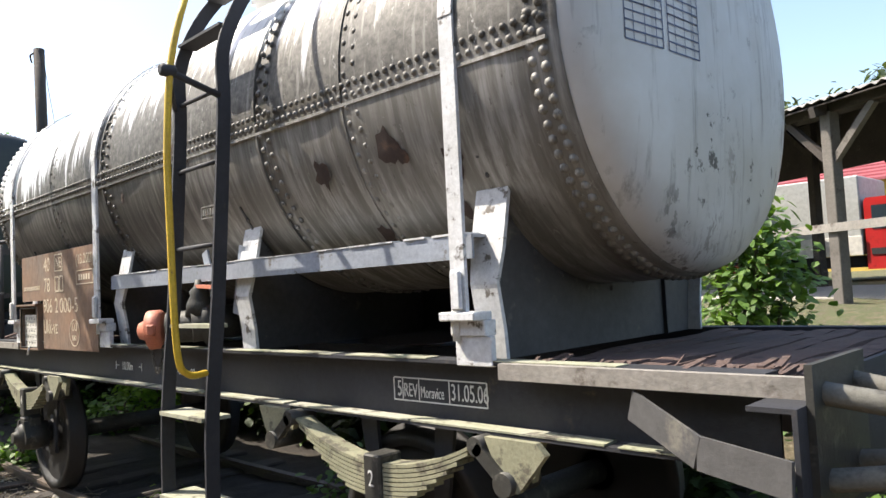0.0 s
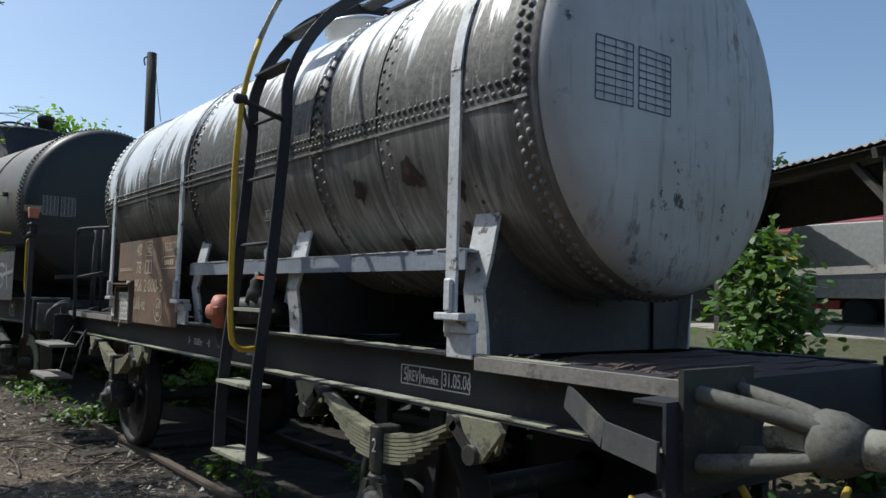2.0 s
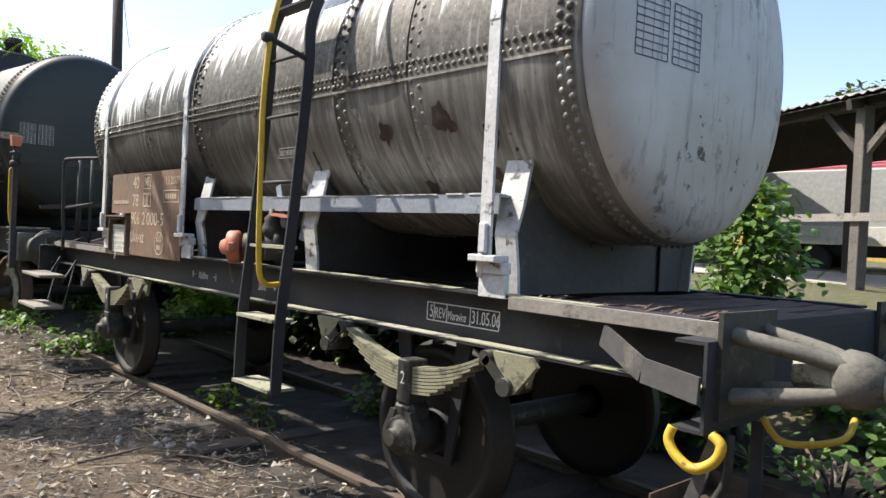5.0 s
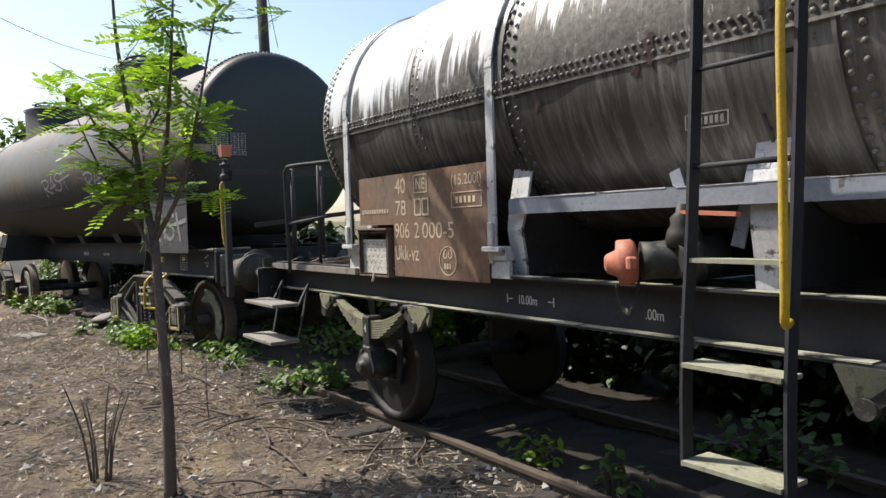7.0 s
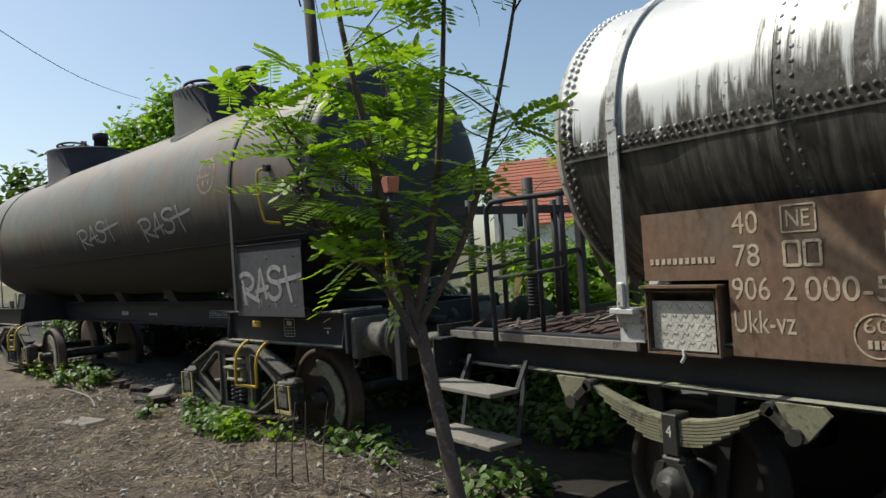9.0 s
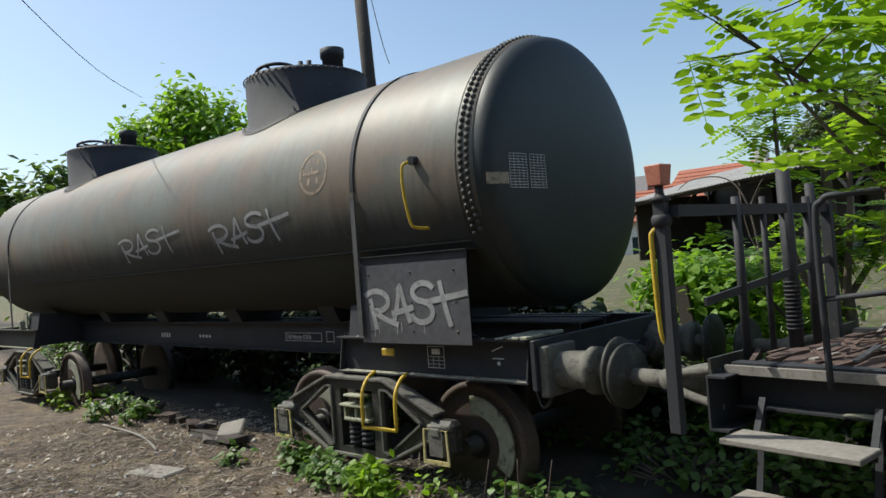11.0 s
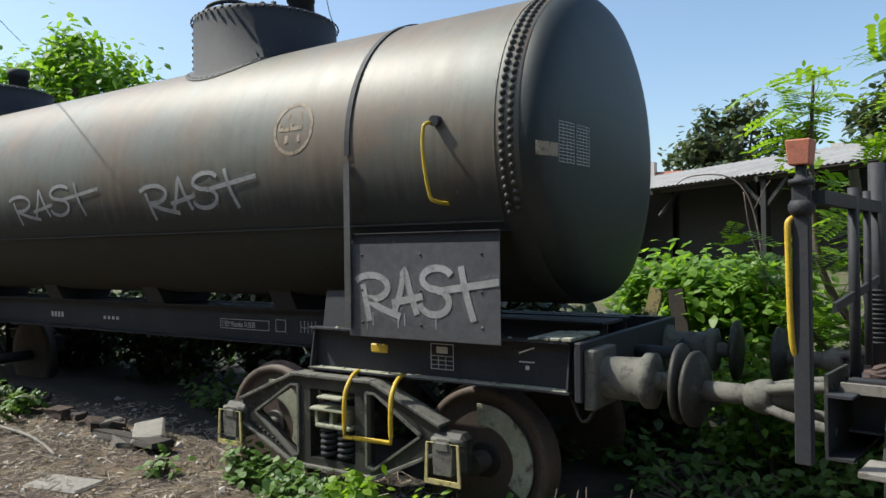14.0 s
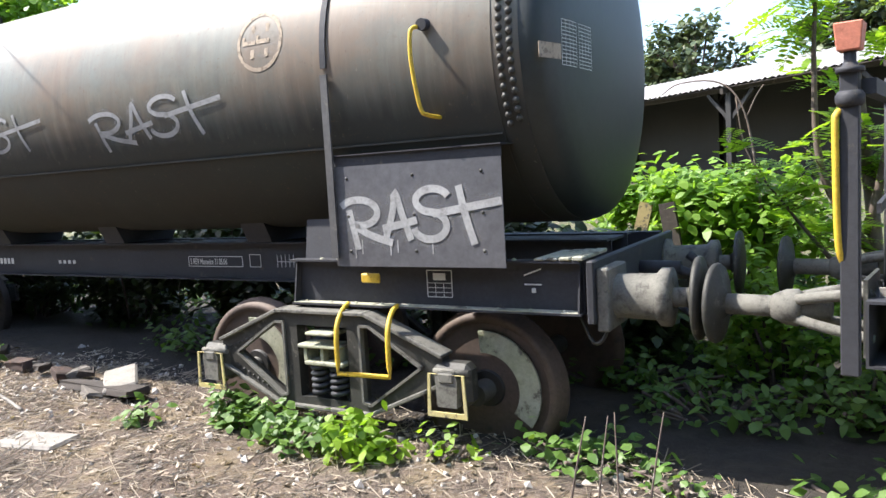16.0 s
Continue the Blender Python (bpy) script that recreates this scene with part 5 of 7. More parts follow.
# faded round mark
bm = B()
def on_tank(x, z, off):
    q = max(min((z - CZ2) / R2, 0.99), -0.99)
    return Vector((x, -math.cos(math.asin(q)) * (R2 + off), CZ2 + q * (R2 + off)))
def strip(bm, line, w, off):
    """A painted stroke that lies on the tank side; line in (x, z)."""
    pts = [Vector((x, 0, z)) for x, z in line]
    rows = []
    for i, p in enumerate(pts):
        d = (pts[min(i + 1, len(pts) - 1)] - pts[max(i - 1, 0)]).normalized()
        s = Vector((-d.z, 0, d.x)) * w / 2
        rows.append([bm.verts.new(on_tank((p + q).x, (p + q).z, off)) for q in (s, -s)])
    for a, b in zip(rows, rows[1:]):
        bm.faces.new((a[0], a[1], b[1], b[0]))
    return bm
cx, cz = -2.43, 2.96
strip(bm, [(cx + 0.21 * math.cos(radians(a)), cz + 0.21 * math.sin(radians(a))) for a in range(0, 361, 12)], 0.03, 0.003)
for dx in (-0.09, 0.05):
    strip(bm, [(cx + dx - 0.07, cz + 0.05), (cx + dx - 0.07, cz), (cx + dx + 0.05, cz)], 0.035, 0.0035)
    strip(bm, [(cx + dx + 0.02, cz + 0.13), (cx + dx + 0.02, cz - 0.12)], 0.035, 0.004)
part("round_mark", bm, GHOST, W2, "faded round painted mark")

# sprayed word: strokes in a unit box
def arc(cx, cy, rx, ry, a0, a1, n=12):
    return [(cx + rx * math.cos(radians(a0 + (a1 - a0) * i / n)), cy + ry * math.sin(radians(a0 + (a1 - a0) * i / n))) for i in range(n + 1)]
WORD = [
    [(0.06, 0.6), (0.085, 0.3), (0.11, -0.02)],
    arc(0.12, 0.55, 0.13, 0.2, 150, -80) + [(0.09, 0.36), (0.2, 0.2), (0.34, 0.08)],
    [(0.29, 0.1), (0.35, 0.55), (0.37, 0.85), (0.41, 0.5), (0.46, 0.12)],
    [(0.28, 0.3), (0.4, 0.36), (0.5, 0.42)],
    arc(0.6, 0.7, 0.1, 0.17, 20, 250) + arc(0.58, 0.33, 0.1, 0.2, 70, -170),
    [(0.76, 0.9), (0.79, 0.5), (0.84, 0.05)],
    [(0.6, 0.5), (0.8, 0.58), (1.0, 0.66)],
]
for x, z, w, h, th in ((-4.52, 2.27, 1.66, 0.42, 0.05), (-7.0, 2.29, 1.8, 0.42, 0.045)):
    bm, fog = B(), B()
    for i, line in enumerate(WORD):
        line = [(p.x, p.y) for p in bend([(a, b, 0) for a, b in line], 3)]
        strip(bm, [(x + a * w, z + b * h + (0.05 * a)) for a, b in line], th * 0.8, 0.005 + 0.0006 * i)
        strip(fog, [(x + a * w, z + b * h + (0.05 * a)) for a, b in line], th * 2.1, 0.003)
    gf = part("graffiti", bm, SPRAY, W2, "the word RAST sprayed in white")
    part("overspray", fog, MIST, gf, "thin white spray mist")

# underframe
for s in (-1, 1):
    bm = B()
    channel(bm, L2 + 0.1, -0.1, s * 0.22, 0.99, 1.36, s, 0.014, 0.1)
    part("centre_sill", bm, FRAME, W2, "deep black centre sill with white stencilled markings")
part("sill_cover", box(B(), L2 + 0.12, -0.12, -0.2, 0.2, 1.33, 1.35), FRAME, W2)
for u in (-3.6, -5.7, -7.8, -9.9):
    part("saddle", slab(B(), [(-0.32, 1.365), (0.32, 1.365), (0.42, 1.565), (0.2, 1.51), (-0.2, 1.51), (-0.42, 1.565)], 0.3, YZ(u)), FRAME, W2)
for u in (-2.08, L2 + 2.08):
    part("body_bolster", slab(B(), [(-1.0, 1.0), (1.0, 1.0), (1.0, 1.29), (0.95, 1.6), (0.5, 1.54), (-0.5, 1.54), (-0.95, 1.6), (-1.0, 1.29)], 0.5, YZ(u - 0.25)), FRAME, W2, "heavy black bolster cradling the tank")
for u0, u1 in ((-2.4, -0.04), (L2, L2 + 2.4)):
    for s in (-1, 1):
        bm = B()
        channel(bm, u0, u1, s * 1.02, 0.95, 1.3, s, 0.014, 0.1, 0.014)
        for u in (u0 + 0.02, u1 - 0.02):
            slab(bm, [(0, 0.96), (0.09, 0.96), (0.03, 1.29), (0, 1.29)], 0.012, YZ(u - 0.006, s * 1.02, 0) @ Matrix.Diagonal((s, 1, 1, 1)))
        bb = part("bolster_beam", bm, FRAME, W2, "black riveted side beam with dusty flanges")
        bm = B()
        box(bm, u0 + 0.02, u1 - 0.02, min(s * 1.025, s * 1.118), max(s * 1.025, s * 1.118), 0.9645, 0.969)
        part("flange_sun_dust", bm, DUSTY_SUNLIT, bb)
        rivets("rivet_row", [((u0 + 0.12 + (u1 - u0 - 0.24) * i / 9, s * 1.08, 0.97), (0, 0, 1)) for i in range(10)] + [((u0 + 0.3 + 0.16 * i, s * 1.08, 1.303), (0, 0, 1)) for i in range(13)], 0.02, DUSTY_SUNLIT, bb)
for u, s in ((0.0, 1), (L2, -1)):
    bm = B()
    box(bm, min(u, u + s * 0.05), max(u, u + s * 0.05), -1.12, 1.12, 0.9, 1.3, None, 0.008)
    part("headstock", bm, FRAME, W2)
    bm = B()
    for k in range(4):
        box(bm, u - s * (0.05 + 0.085 * k) - 0.035, u - s * (0.05 + 0.085 * k) + 0.035, -1.13, -0.6, 1.304, 1.33 - 0.004 * k, None, 0.006)
    part("end_slats", bm, DUSTY_SUNLIT, W2, "dusty slats on the beam end")
    buffer(W2, u + s * 0.05, -0.87, 1.05, s, "tube", 0.26, 0.61, "dark round buffer head, rim rusty")
    buffer(W2, u + s * 0.05, 0.87, 1.05, s, "tube", 0.26, 0.61)
    part("buffer_pad", box(B(), min(u + s * 0.05, u + s * 0.13), max(u + s * 0.05, u + s * 0.13), -1.08, -0.66, 0.85, 1.25, None, 0.01), SUNLIT_DUSTSTEEL, W2, "thick greasy packing plate behind the buffer")
# tin shield with the sprayed word
sh = part("tin_shield", B(), SLATE, W2, "grey sheet-metal shield with the word RAST sprayed in white")
part("sheet", box(B(), -1.83, -0.485, -1.24, -1.235, 1.27, 1.985), SLATE, sh)
bm = B()
box(bm, -1.84, -0.475, -1.255, -1.0, 2.06, 2.068), slab(bm, [(-1.83, 1.986), (-0.485, 1.986), (-0.485, 2.06), (-1.83, 2.06)], 0.005, XZ(-1.225))
for x in (-1.75, -1.15, -0.6):
    beam(bm, (x, -1.23, 1.4), (x, -1.02, 1.3), 0.05, 0.012)
part("hood", bm, FRAME, sh)
bm, fog = B(), B()
for i, line in enumerate(WORD):
    pts = bend([(a, b, 0) for a, b in line], 3)
    for mesh, half, off in ((bm, 0.026, 0.003 + 0.0005 * i), (fog, 0.06, 0.0012 + 0.0001 * i)):
        rows = []
        for j, p in enumerate(pts):
            d = (pts[min(j + 1, len(pts) - 1)] - pts[max(j - 1, 0)])
            d = Vector((d.x * 1.28, d.y * 0.46, 0)).normalized()
            c = Vector((-1.77 + p.x * 1.28, -1.24 - off, 1.4 + p.y * 0.46))
            rows.append([mesh.verts.new(c + Vector((-d.y, 0, d.x)) * q) for q in (half, -half)])
        for a, b in zip(rows, rows[1:]):
            mesh.faces.new((a[0], a[1], b[1], b[0]))
for x, n in ((-1.66, 0.1), (-1.6, 0.07), (-1.36, 0.08), (-1.3, 0.06), (-1.02, 0.07)):
    box(bm, x, x + 0.008, -1.2425, -1.241, 1.43 - n, 1.46)
part("graffiti", bm, SPRAY, sh, "the word RAST sprayed in white")
part("overspray", fog, MIST, sh, "thin white spray mist")
rivets("bolt_row", [((x, -1.241, z), (0, -1, 0)) for x in (-1.7, -1.15, -0.63) for z in (1.38, 1.63, 1.9)], 0.013, STEEL, sh)
part("reflector", box(B(), -1.7, -1.54, -1.15, -1.12, 1.135, 1.205, None, 0.01), YELLOW, W2, "small yellow box reflector")
bm = B()
rect_bars(bm, 0, 0, 0.2, 0.19, 1, 1, 0.006, XZ(-1.036, -1.2, 1.03)), rect_bars(bm, 0, 0, 0.2, 0.1, 3, 3, 0.004, XZ(-1.036, -1.2, 1.03))
box(bm, 0.05, 0.15, 0.12, 0.17, 0, 0.002, XZ(-1.036, -1.2, 1.03))
box(bm, 0, 0.12, 0, 0.01, 0, 0.002, XZ(-1.036, -0.45, 1.13)), box(bm, 0, 0.13, 0, 0.01, 0, 0.002, XZ(-1.036, -0.45, 1.19) @ pose(0, 0, 0, 0, 0, 20)), box(bm, 0.05, 0.08, 0, 0.03, 0, 0.002, XZ(-1.036, -0.45, 1.08))
part("stencilled_table", bm, WHITE, W2, "", "stuff")
bm = B()
MK = XZ(-0.2355, -4.53, 1.115)
rect_bars(bm, 0, 0, 0.75, 0.1, 1, 1, 0.006, MK), rect_bars(bm, 0.85, 0, 0.14, 0.12, 1, 1, 0.006, MK)
for k in range(5):
    box(bm, 1.2 + k * 0.05, 1.206 + k * 0.05, 0, 0.12, 0, 0.002, MK)
box(bm, 1.2, 1.42, 0.05, 0.056, 0, 0.002, MK)
for k in range(4):
    box(bm, -3.4 + k * 0.08, -3.35 + k * 0.08, 0, 0.07, 0, 0.002, MK), box(bm, -2.2 + k * 0.09, -2.15 + k * 0.09, 0.01, 0.05, 0, 0.002, MK)
part("painted_mark", bm, WHITE, W2, "", "stuff")
letters("5 REV Moravice 31.05.06", 0.085, XZ(-0.2355, -4.51, 1.135), WHITE, W2, "stencilled_marking", 0.6)


def bogie(u, extras):
    bg = part("bogie", B(), STEEL, W2, "cast diamond-frame bogie with coil springs")
    a, b, zc = u - 1.12, u + 1.12, 0.325
    for x in (a + 0.08, b + 0.08):
        ax = part("wheelset", rod(B(), (x, -1.0, zc), (x, 1.0, zc), 0.08, 14), STEEL, bg)
        for s in (-1, 1):
            bm = B()
            lathe(bm, (x, s * 0.685, zc), (x, s * 0.825, zc), ((0, 0.48), (0, 0.59), (0.03, 0.59), (0.036, 0.56), (0.135, 0.555), (0.14, 0.49), (0.11, 0.485)), 64)
            part("tyre", bm, TYRE, ax, "rusty steel tyre with worn tread")
            bm = B()
            lathe(bm, (x, s * 0.70, zc), (x, s * 0.815, zc), ((0, 0.485), (0.085, 0.485), (0.05, 0.2), (0.09, 0.14), (0.12, 0.13)), 40)
            part("wheel_disc", bm, OILY_SHADE, ax)
    for s in (-1, 1):
        sf = part("side_frame", B(), STEEL, bg, "greasy cast side frame with triangular openings")
        y = s * 1.13
        bm = B()
        M = XZ(y + 0.05, u, 0)
        for q in (-1, 1):
            frame_slab(bm, [(q * a_, b_) for a_, b_ in ((1.05, 0.46), (1.05, 0.63), (0.42, 0.9), (0.3, 0.9), (0.3, 0.17), (0.42, 0.17))], [(q * a_, b_) for a_, b_ in ((0.9, 0.535), (0.9, 0.555), (0.45, 0.82), (0.36, 0.82), (0.36, 0.25), (0.43, 0.23))], 0.1, M)
        frame_slab(bm, [(-0.3, 0.17), (0.3, 0.17), (0.3, 0.9), (-0.3, 0.9)], [(-0.24, 0.235), (0.24, 0.235), (0.24, 0.8), (-0.24, 0.8)], 0.1, M)
        part("frame_casting", bm, STEEL, sf)
        for line in (((-1.06, 0.64), (-0.42, 0.91), (0.42, 0.91), (1.06, 0.64)), ((-1.06, 0.45), (-0.43, 0.16), (0.43, 0.16), (1.06, 0.45))):
            bm = B()
            for (xa, za), (xb, zb) in zip(line, line[1:]):
                beam(bm, (u + xa, y, za), (u + xb, y, zb), 0.17, 0.03, (0, 0, 1), 0.006)
            part("frame_flange", bm, SUNLIT_DUSTSTEEL, sf, "dusty grey casting flange, its sunlit edge put into the colour")
        for q in (-1, 1):
            bm = B()
            line = ((0.88, 0.545), (0.45, 0.82), (0.365, 0.82), (0.365, 0.245), (0.43, 0.225))
            for (xa, za), (xb, zb) in zip(line, line[1:] + line[:1]):
                beam(bm, (u + q * xa, y - 0.045, za), (u + q * xb, y - 0.045, zb), 0.05, 0.02, (0, 0, 1) if abs(xa - xb) > 0.01 else (1, 0, 0))
            part("opening_rim", bm, SUNLIT_DUSTSTEEL, sf)
            part("journal_housing", box(B(), u + q * 1.12 - 0.15, u + q * 1.12 + 0.15, y - 0.08, y + 0.08, 0.3, 0.6, None, 0.04), STEEL, sf)
        rivets("cast_figures", [((u - 0.95 + 0.045 * k, y - 0.052, 0.585 + 0.0175 * k), (0, -1, 0)) for k in range(6)] + [((u - 0.88 + 0.05 * k, y - 0.052, 0.425 - 0.0225 * k), (0, -1, 0)) for k in range(8)], 0.014, STEEL, sf)
        for x in (u - 0.06, u + 0.12):
            bm = B()
            tube(bm, [(x + 0.068 * math.cos(k), y + 0.068 * math.sin(k), 0.25 + 0.24 * k / (10 * math.pi)) for k in (10 * math.pi * i / 60 for i in range(61))], 0.02, 6)
            part("coil_spring", bm, FRAME, sf)
        bm = B()
        box(bm, u - 0.15, u + 0.22, y - 0.1, y + 0.1, 0.5, 0.535, None, 0.01), box(bm, u - 0.2, u + 0.2, y - 0.11, y + 0.09, 0.635, 0.665, None, 0.01), box(bm, u - 0.1, u + 0.16, y - 0.13, y + 0.09, 0.74, 0.765, None, 0.008)
        for dx in (-0.16, 0.0, 0.15):
            box(bm, u + dx, u + dx + 0.03, y - 0.08, y + 0.06, 0.535, 0.635)
        part("bolster_seat", bm, DUSTY_SUNLIT, sf)
        for x in (a, b):
            bm = B()
            slab(bm, [(-0.075, -0.13), (0.075, -0.13), (0.085, 0.06), (0.06, 0.12), (-0.06, 0.12), (-0.085, 0.06)], 0.07, XZ(y + (-0.07 if s < 0 else 0.14), x, 0.44))
            rod(bm, (x - 0.11, y + s * 0.1, 0.55), (x + 0.16, y + s * 0.1, 0.55), 0.022, 8), box(bm, x - 0.07, x + 0.07, min(y + s * 0.08, y + s * 0.15), max(y + s * 0.08, y + s * 0.15), 0.47, 0.56, None, 0.02)
            jb = part("journal_box", bm, SUNLIT_DUSTSTEEL, sf, "cast journal box lid")
            if s < 0:
                bm = B()
                frame_slab(bm, [(-0.155, -0.22), (0.155, -0.22), (0.14, 0.08), (-0.14, 0.08)], [(-0.13, -0.185), (0.13, -0.185), (0.122, 0.079), (-0.122, 0.079)], 0.014, XZ(y - 0.13, x, 0.46))
                part("guard", bm, YELLOW_PALE, jb, "dirty yellow guard round the lid")
    if extras:
        bm = B()
        tube(bm, bend([(u + 0.22, -1.1, 0.97), (u + 0.22, -1.19, 0.93), (u + 0.24, -1.3, 0.8), (u + 0.25, -1.32, 0.49)], 4) + bend([(u + 0.7, -1.32, 0.5), (u + 0.69, -1.3, 0.8), (u + 0.66, -1.19, 0.93), (u + 0.66, -1.1, 0.97)], 4), 0.019, 6)
        part("stirrup_step", bm, YELLOW, bg, "dirty yellow stirrup step")
        # pale arc plates paint the sunlit part of each wheel face
        for x in (a - 0.15, b + 0.32):
            bm = B()
            pts = [(0.43 * math.cos(radians(k)), 0.43 * math.sin(radians(k))) for k in range(-35, 96, 5)]
            inn = [(0.27 * math.cos(radians(k)), 0.27 * math.sin(radians(k))) for k in range(95, -36, -5)]
            slab(bm, pts + inn, 0.02, XZ(-0.822, b + 0.08 if x > u else a + 0.08, 0.325))
            part("sunlit_rim_face", bm, DUSTY_SUNLIT, bg, "pale arc plate that paints sunlight on the wheel face")


bogie(-2.08, True)
bogie(L2 + 2.08, True)
bm = B()
rod(bm, (0.0, 0, 1.12), (0.35, 0, 1.12), 0.05, 10)
tube(bm, bend([(0.3, 0, 1.12), (0.42, 0, 1.08), (0.46, 0, 1.16), (0.4, 0, 1.22)], 4), 0.035, 8)
tube(bm, bend([(0.05, 0.3, 1.0), (0.25, 0.28, 0.8), (0.5, 0.2, 0.7), (0.7, 0.15, 0.8)], 5), 0.03, 8)
part("draw_gear", bm, FRAME, W2, "draw hook and hanging hose")
bm = B()
tube(bm, bend([(0.06, -0.95, 0.95), (0.08, -1.0, 0.82), (0.0, -1.0, 0.76), (-0.1, -0.95, 0.92)], 5), 0.014, 6)
part("grab_iron", bm, STEEL, W2)


# ---- plants ----
def frond_geometry(rng, base, out, up, n, size, V, F):
    """One feathered leaf: a curved stalk with pairs of oval leaflets."""
    out, up = out.normalized(), up.normalized()
    side = out.cross(up).normalized()
    up = side.cross(out)
    step = size * 0.42
    for i in range(n):
        s = (i + 1) * step
        c = base + out * s - up * (s * s * 0.9)
        for q in (-1, 1) if i < n - 1 else (0,):
            d = (side * q + out * (0.35 if q else 1)).normalized()
            w = up.cross(d).normalized() * size * 0.2
            ln = size * rng.uniform(0.85, 1.1)
            tilt = up * rng.uniform(-0.2, 0.1)
            k = len(V)
            V += [c, c + d * ln * 0.35 + w, c + d * ln * 0.75 + w * 0.9, c + (d + tilt * 0.5) * ln, c + d * ln * 0.75 - w * 0.9, c + d * ln * 0.35 - w]
            F.append((k, k + 1, k + 2, k + 3, k + 4, k + 5))
    k = len(V)
    t = side * 0.0015
    e = base + out * (n * step) - up * (n * step) ** 2 * 0.9
    V += [base + t, base - t, e - t, e + t]
    F.append((k, k + 1, k + 2, k + 3))


def limb(rng, p, d, length, r, bend_by, V_pts):
    pts = [p]
    for i in range(6):
        d = (d + Vector((rng.uniform(-1, 1), rng.uniform(-1, 1), rng.uniform(-0.4, 0.8))) * bend_by).normalized()
        pts.append(pts[-1] + d * length / 6)
    V_pts.append((pts, [r * (1 - 0.75 * i / 6) for i in range(7)]))
    return pts


def acacia(name, label, stems, seed, fronds, size, group=""):
    """stems: lines of (points, radius, share of the leaves)."""
    rng = random.Random(seed)
    tr = new(name)
    tr.matrix_basis = pose(*stems[0][0][0])
    org = Vector(stems[0][0][0])
    tagged(tr, label, "tree", group)
    V, F = [], []
    for i, (pts, r, share) in enumerate(stems):
        line = bend([Vector(p) - org for p in pts], 6)
        n = len(line)
        bm = B()
        tube(bm, line, [r * (1.0 - 0.4 * k / (n - 1) if i == 0 else 1.25 - 0.95 * k / (n - 1)) for k in range(n)], 8)
        part("trunk" if i == 0 else "branch", bm, BARK, tr)
        twigs = []
        for j in range(int(share)):
            s = rng.uniform(0.22, 1.0) if i else rng.uniform(0.6, 1.0)
            p = line[min(int(s * (n - 1)), n - 1)]
            d = Vector((rng.uniform(-1, 1), rng.uniform(-1, 1), rng.uniform(-0.05, 0.75))).normalized()
            limb(rng, p, d, rng.uniform(0.2, 0.6), 0.005, 0.12, twigs)
        if twigs:
            bm = B()
            for tp, tr_ in twigs:
                tube(bm, tp, tr_, 4)
            part("twig", bm, BARK, tr, "", "stuff")
        for tp, _ in twigs:
            for j in range(fronds):
                q = tp[rng.randint(2, 6)]
                d = Vector((rng.uniform(-1, 1), rng.uniform(-1, 1), rng.uniform(-0.35, 0.35)))
                frond_geometry(rng, q, d, Vector((rng.uniform(-0.4, 0.4), rng.uniform(-0.4, 0.4), 1)), rng.randint(6, 9), size * rng.uniform(0.75, 1.15), V, F)
    part("crown", raw_mesh("crown", V, F, LEAF), LEAF, tr, "bright green feathered acacia leaves", "stuff")
    return tr


acacia("acacia_sapling", "slim young acacia with bright feathered leaves in bare soil", [
    ([(-4.46, 1.26, -0.25), (-4.52, 1.28, 0.3), (-4.66, 1.3, 0.8), (-4.86, 1.33, 1.35), (-4.93, 1.34, 1.55)], 0.045, 0),
    ([(-4.9, 1.34, 1.45), (-5.05, 1.3, 1.9), (-5.12, 1.25, 2.4), (-5.22, 1.2, 3.0), (-5.3, 1.2, 3.6)], 0.024, 11),
    ([(-4.93, 1.34, 1.5), (-4.82, 1.4, 2.0), (-4.76, 1.45, 2.6), (-4.7, 1.5, 3.5)], 0.02, 10),
    ([(-4.9, 1.34, 1.5), (-4.72, 1.5, 1.9), (-4.55, 1.6, 2.5), (-4.45, 1.7, 3.1)], 0.016, 8),
    ([(-4.86, 1.33, 1.35), (-5.0, 1.2, 1.7), (-5.25, 1.05, 2.05), (-5.5, 0.95, 2.45)], 0.014, 9),
    ([(-5.1, 1.27, 2.2), (-5.3, 1.5, 2.5), (-5.6, 1.7, 2.9)], 0.012, 7),
    ([(-5.05, 1.3, 2.0), (-5.35, 1.1, 2.3), (-5.75, 0.95, 2.75)], 0.012, 7),
    ([(-5.3, 1.2, 3.5), (-5.7, 1.25, 4.6), (-6.4, 1.4, 5.9)], 0.012, 12),
    ([(-4.7, 1.5, 3.4), (-5.1, 1.5, 4.5), (-5.8, 1.5, 5.7)], 0.012, 12),
], 5, 6, 0.074)
acacia("acacia_tree", "leafy acacia growing behind the brake platform", [
    ([(-7.30, 5.9, -0.1), (-7.35, 5.9, 1.2), (-7.50, 5.95, 2.6)], 0.07, 2),
    ([(-7.35, 5.9, 1.0), (-7.70, 5.7, 1.7), (-7.75, 5.6, 2.6), (-7.7, 5.5, 3.4)], 0.035, 13),
    ([(-7.40, 5.9, 1.2), (-7.20, 5.7, 2.2), (-7.10, 5.6, 3.6)], 0.035, 13),
    ([(-7.40, 5.9, 1.3), (-6.90, 6.1, 2.2), (-6.50, 6.3, 3.4)], 0.03, 11),
    ([(-7.35, 5.9, 0.6), (-7.70, 5.6, 1.1), (-8.1, 5.4, 1.7)], 0.025, 12),
    ([(-7.30, 5.9, 0.4), (-6.80, 5.6, 0.9), (-6.60, 5.5, 1.7)], 0.025, 10),
], 8, 8, 0.085)


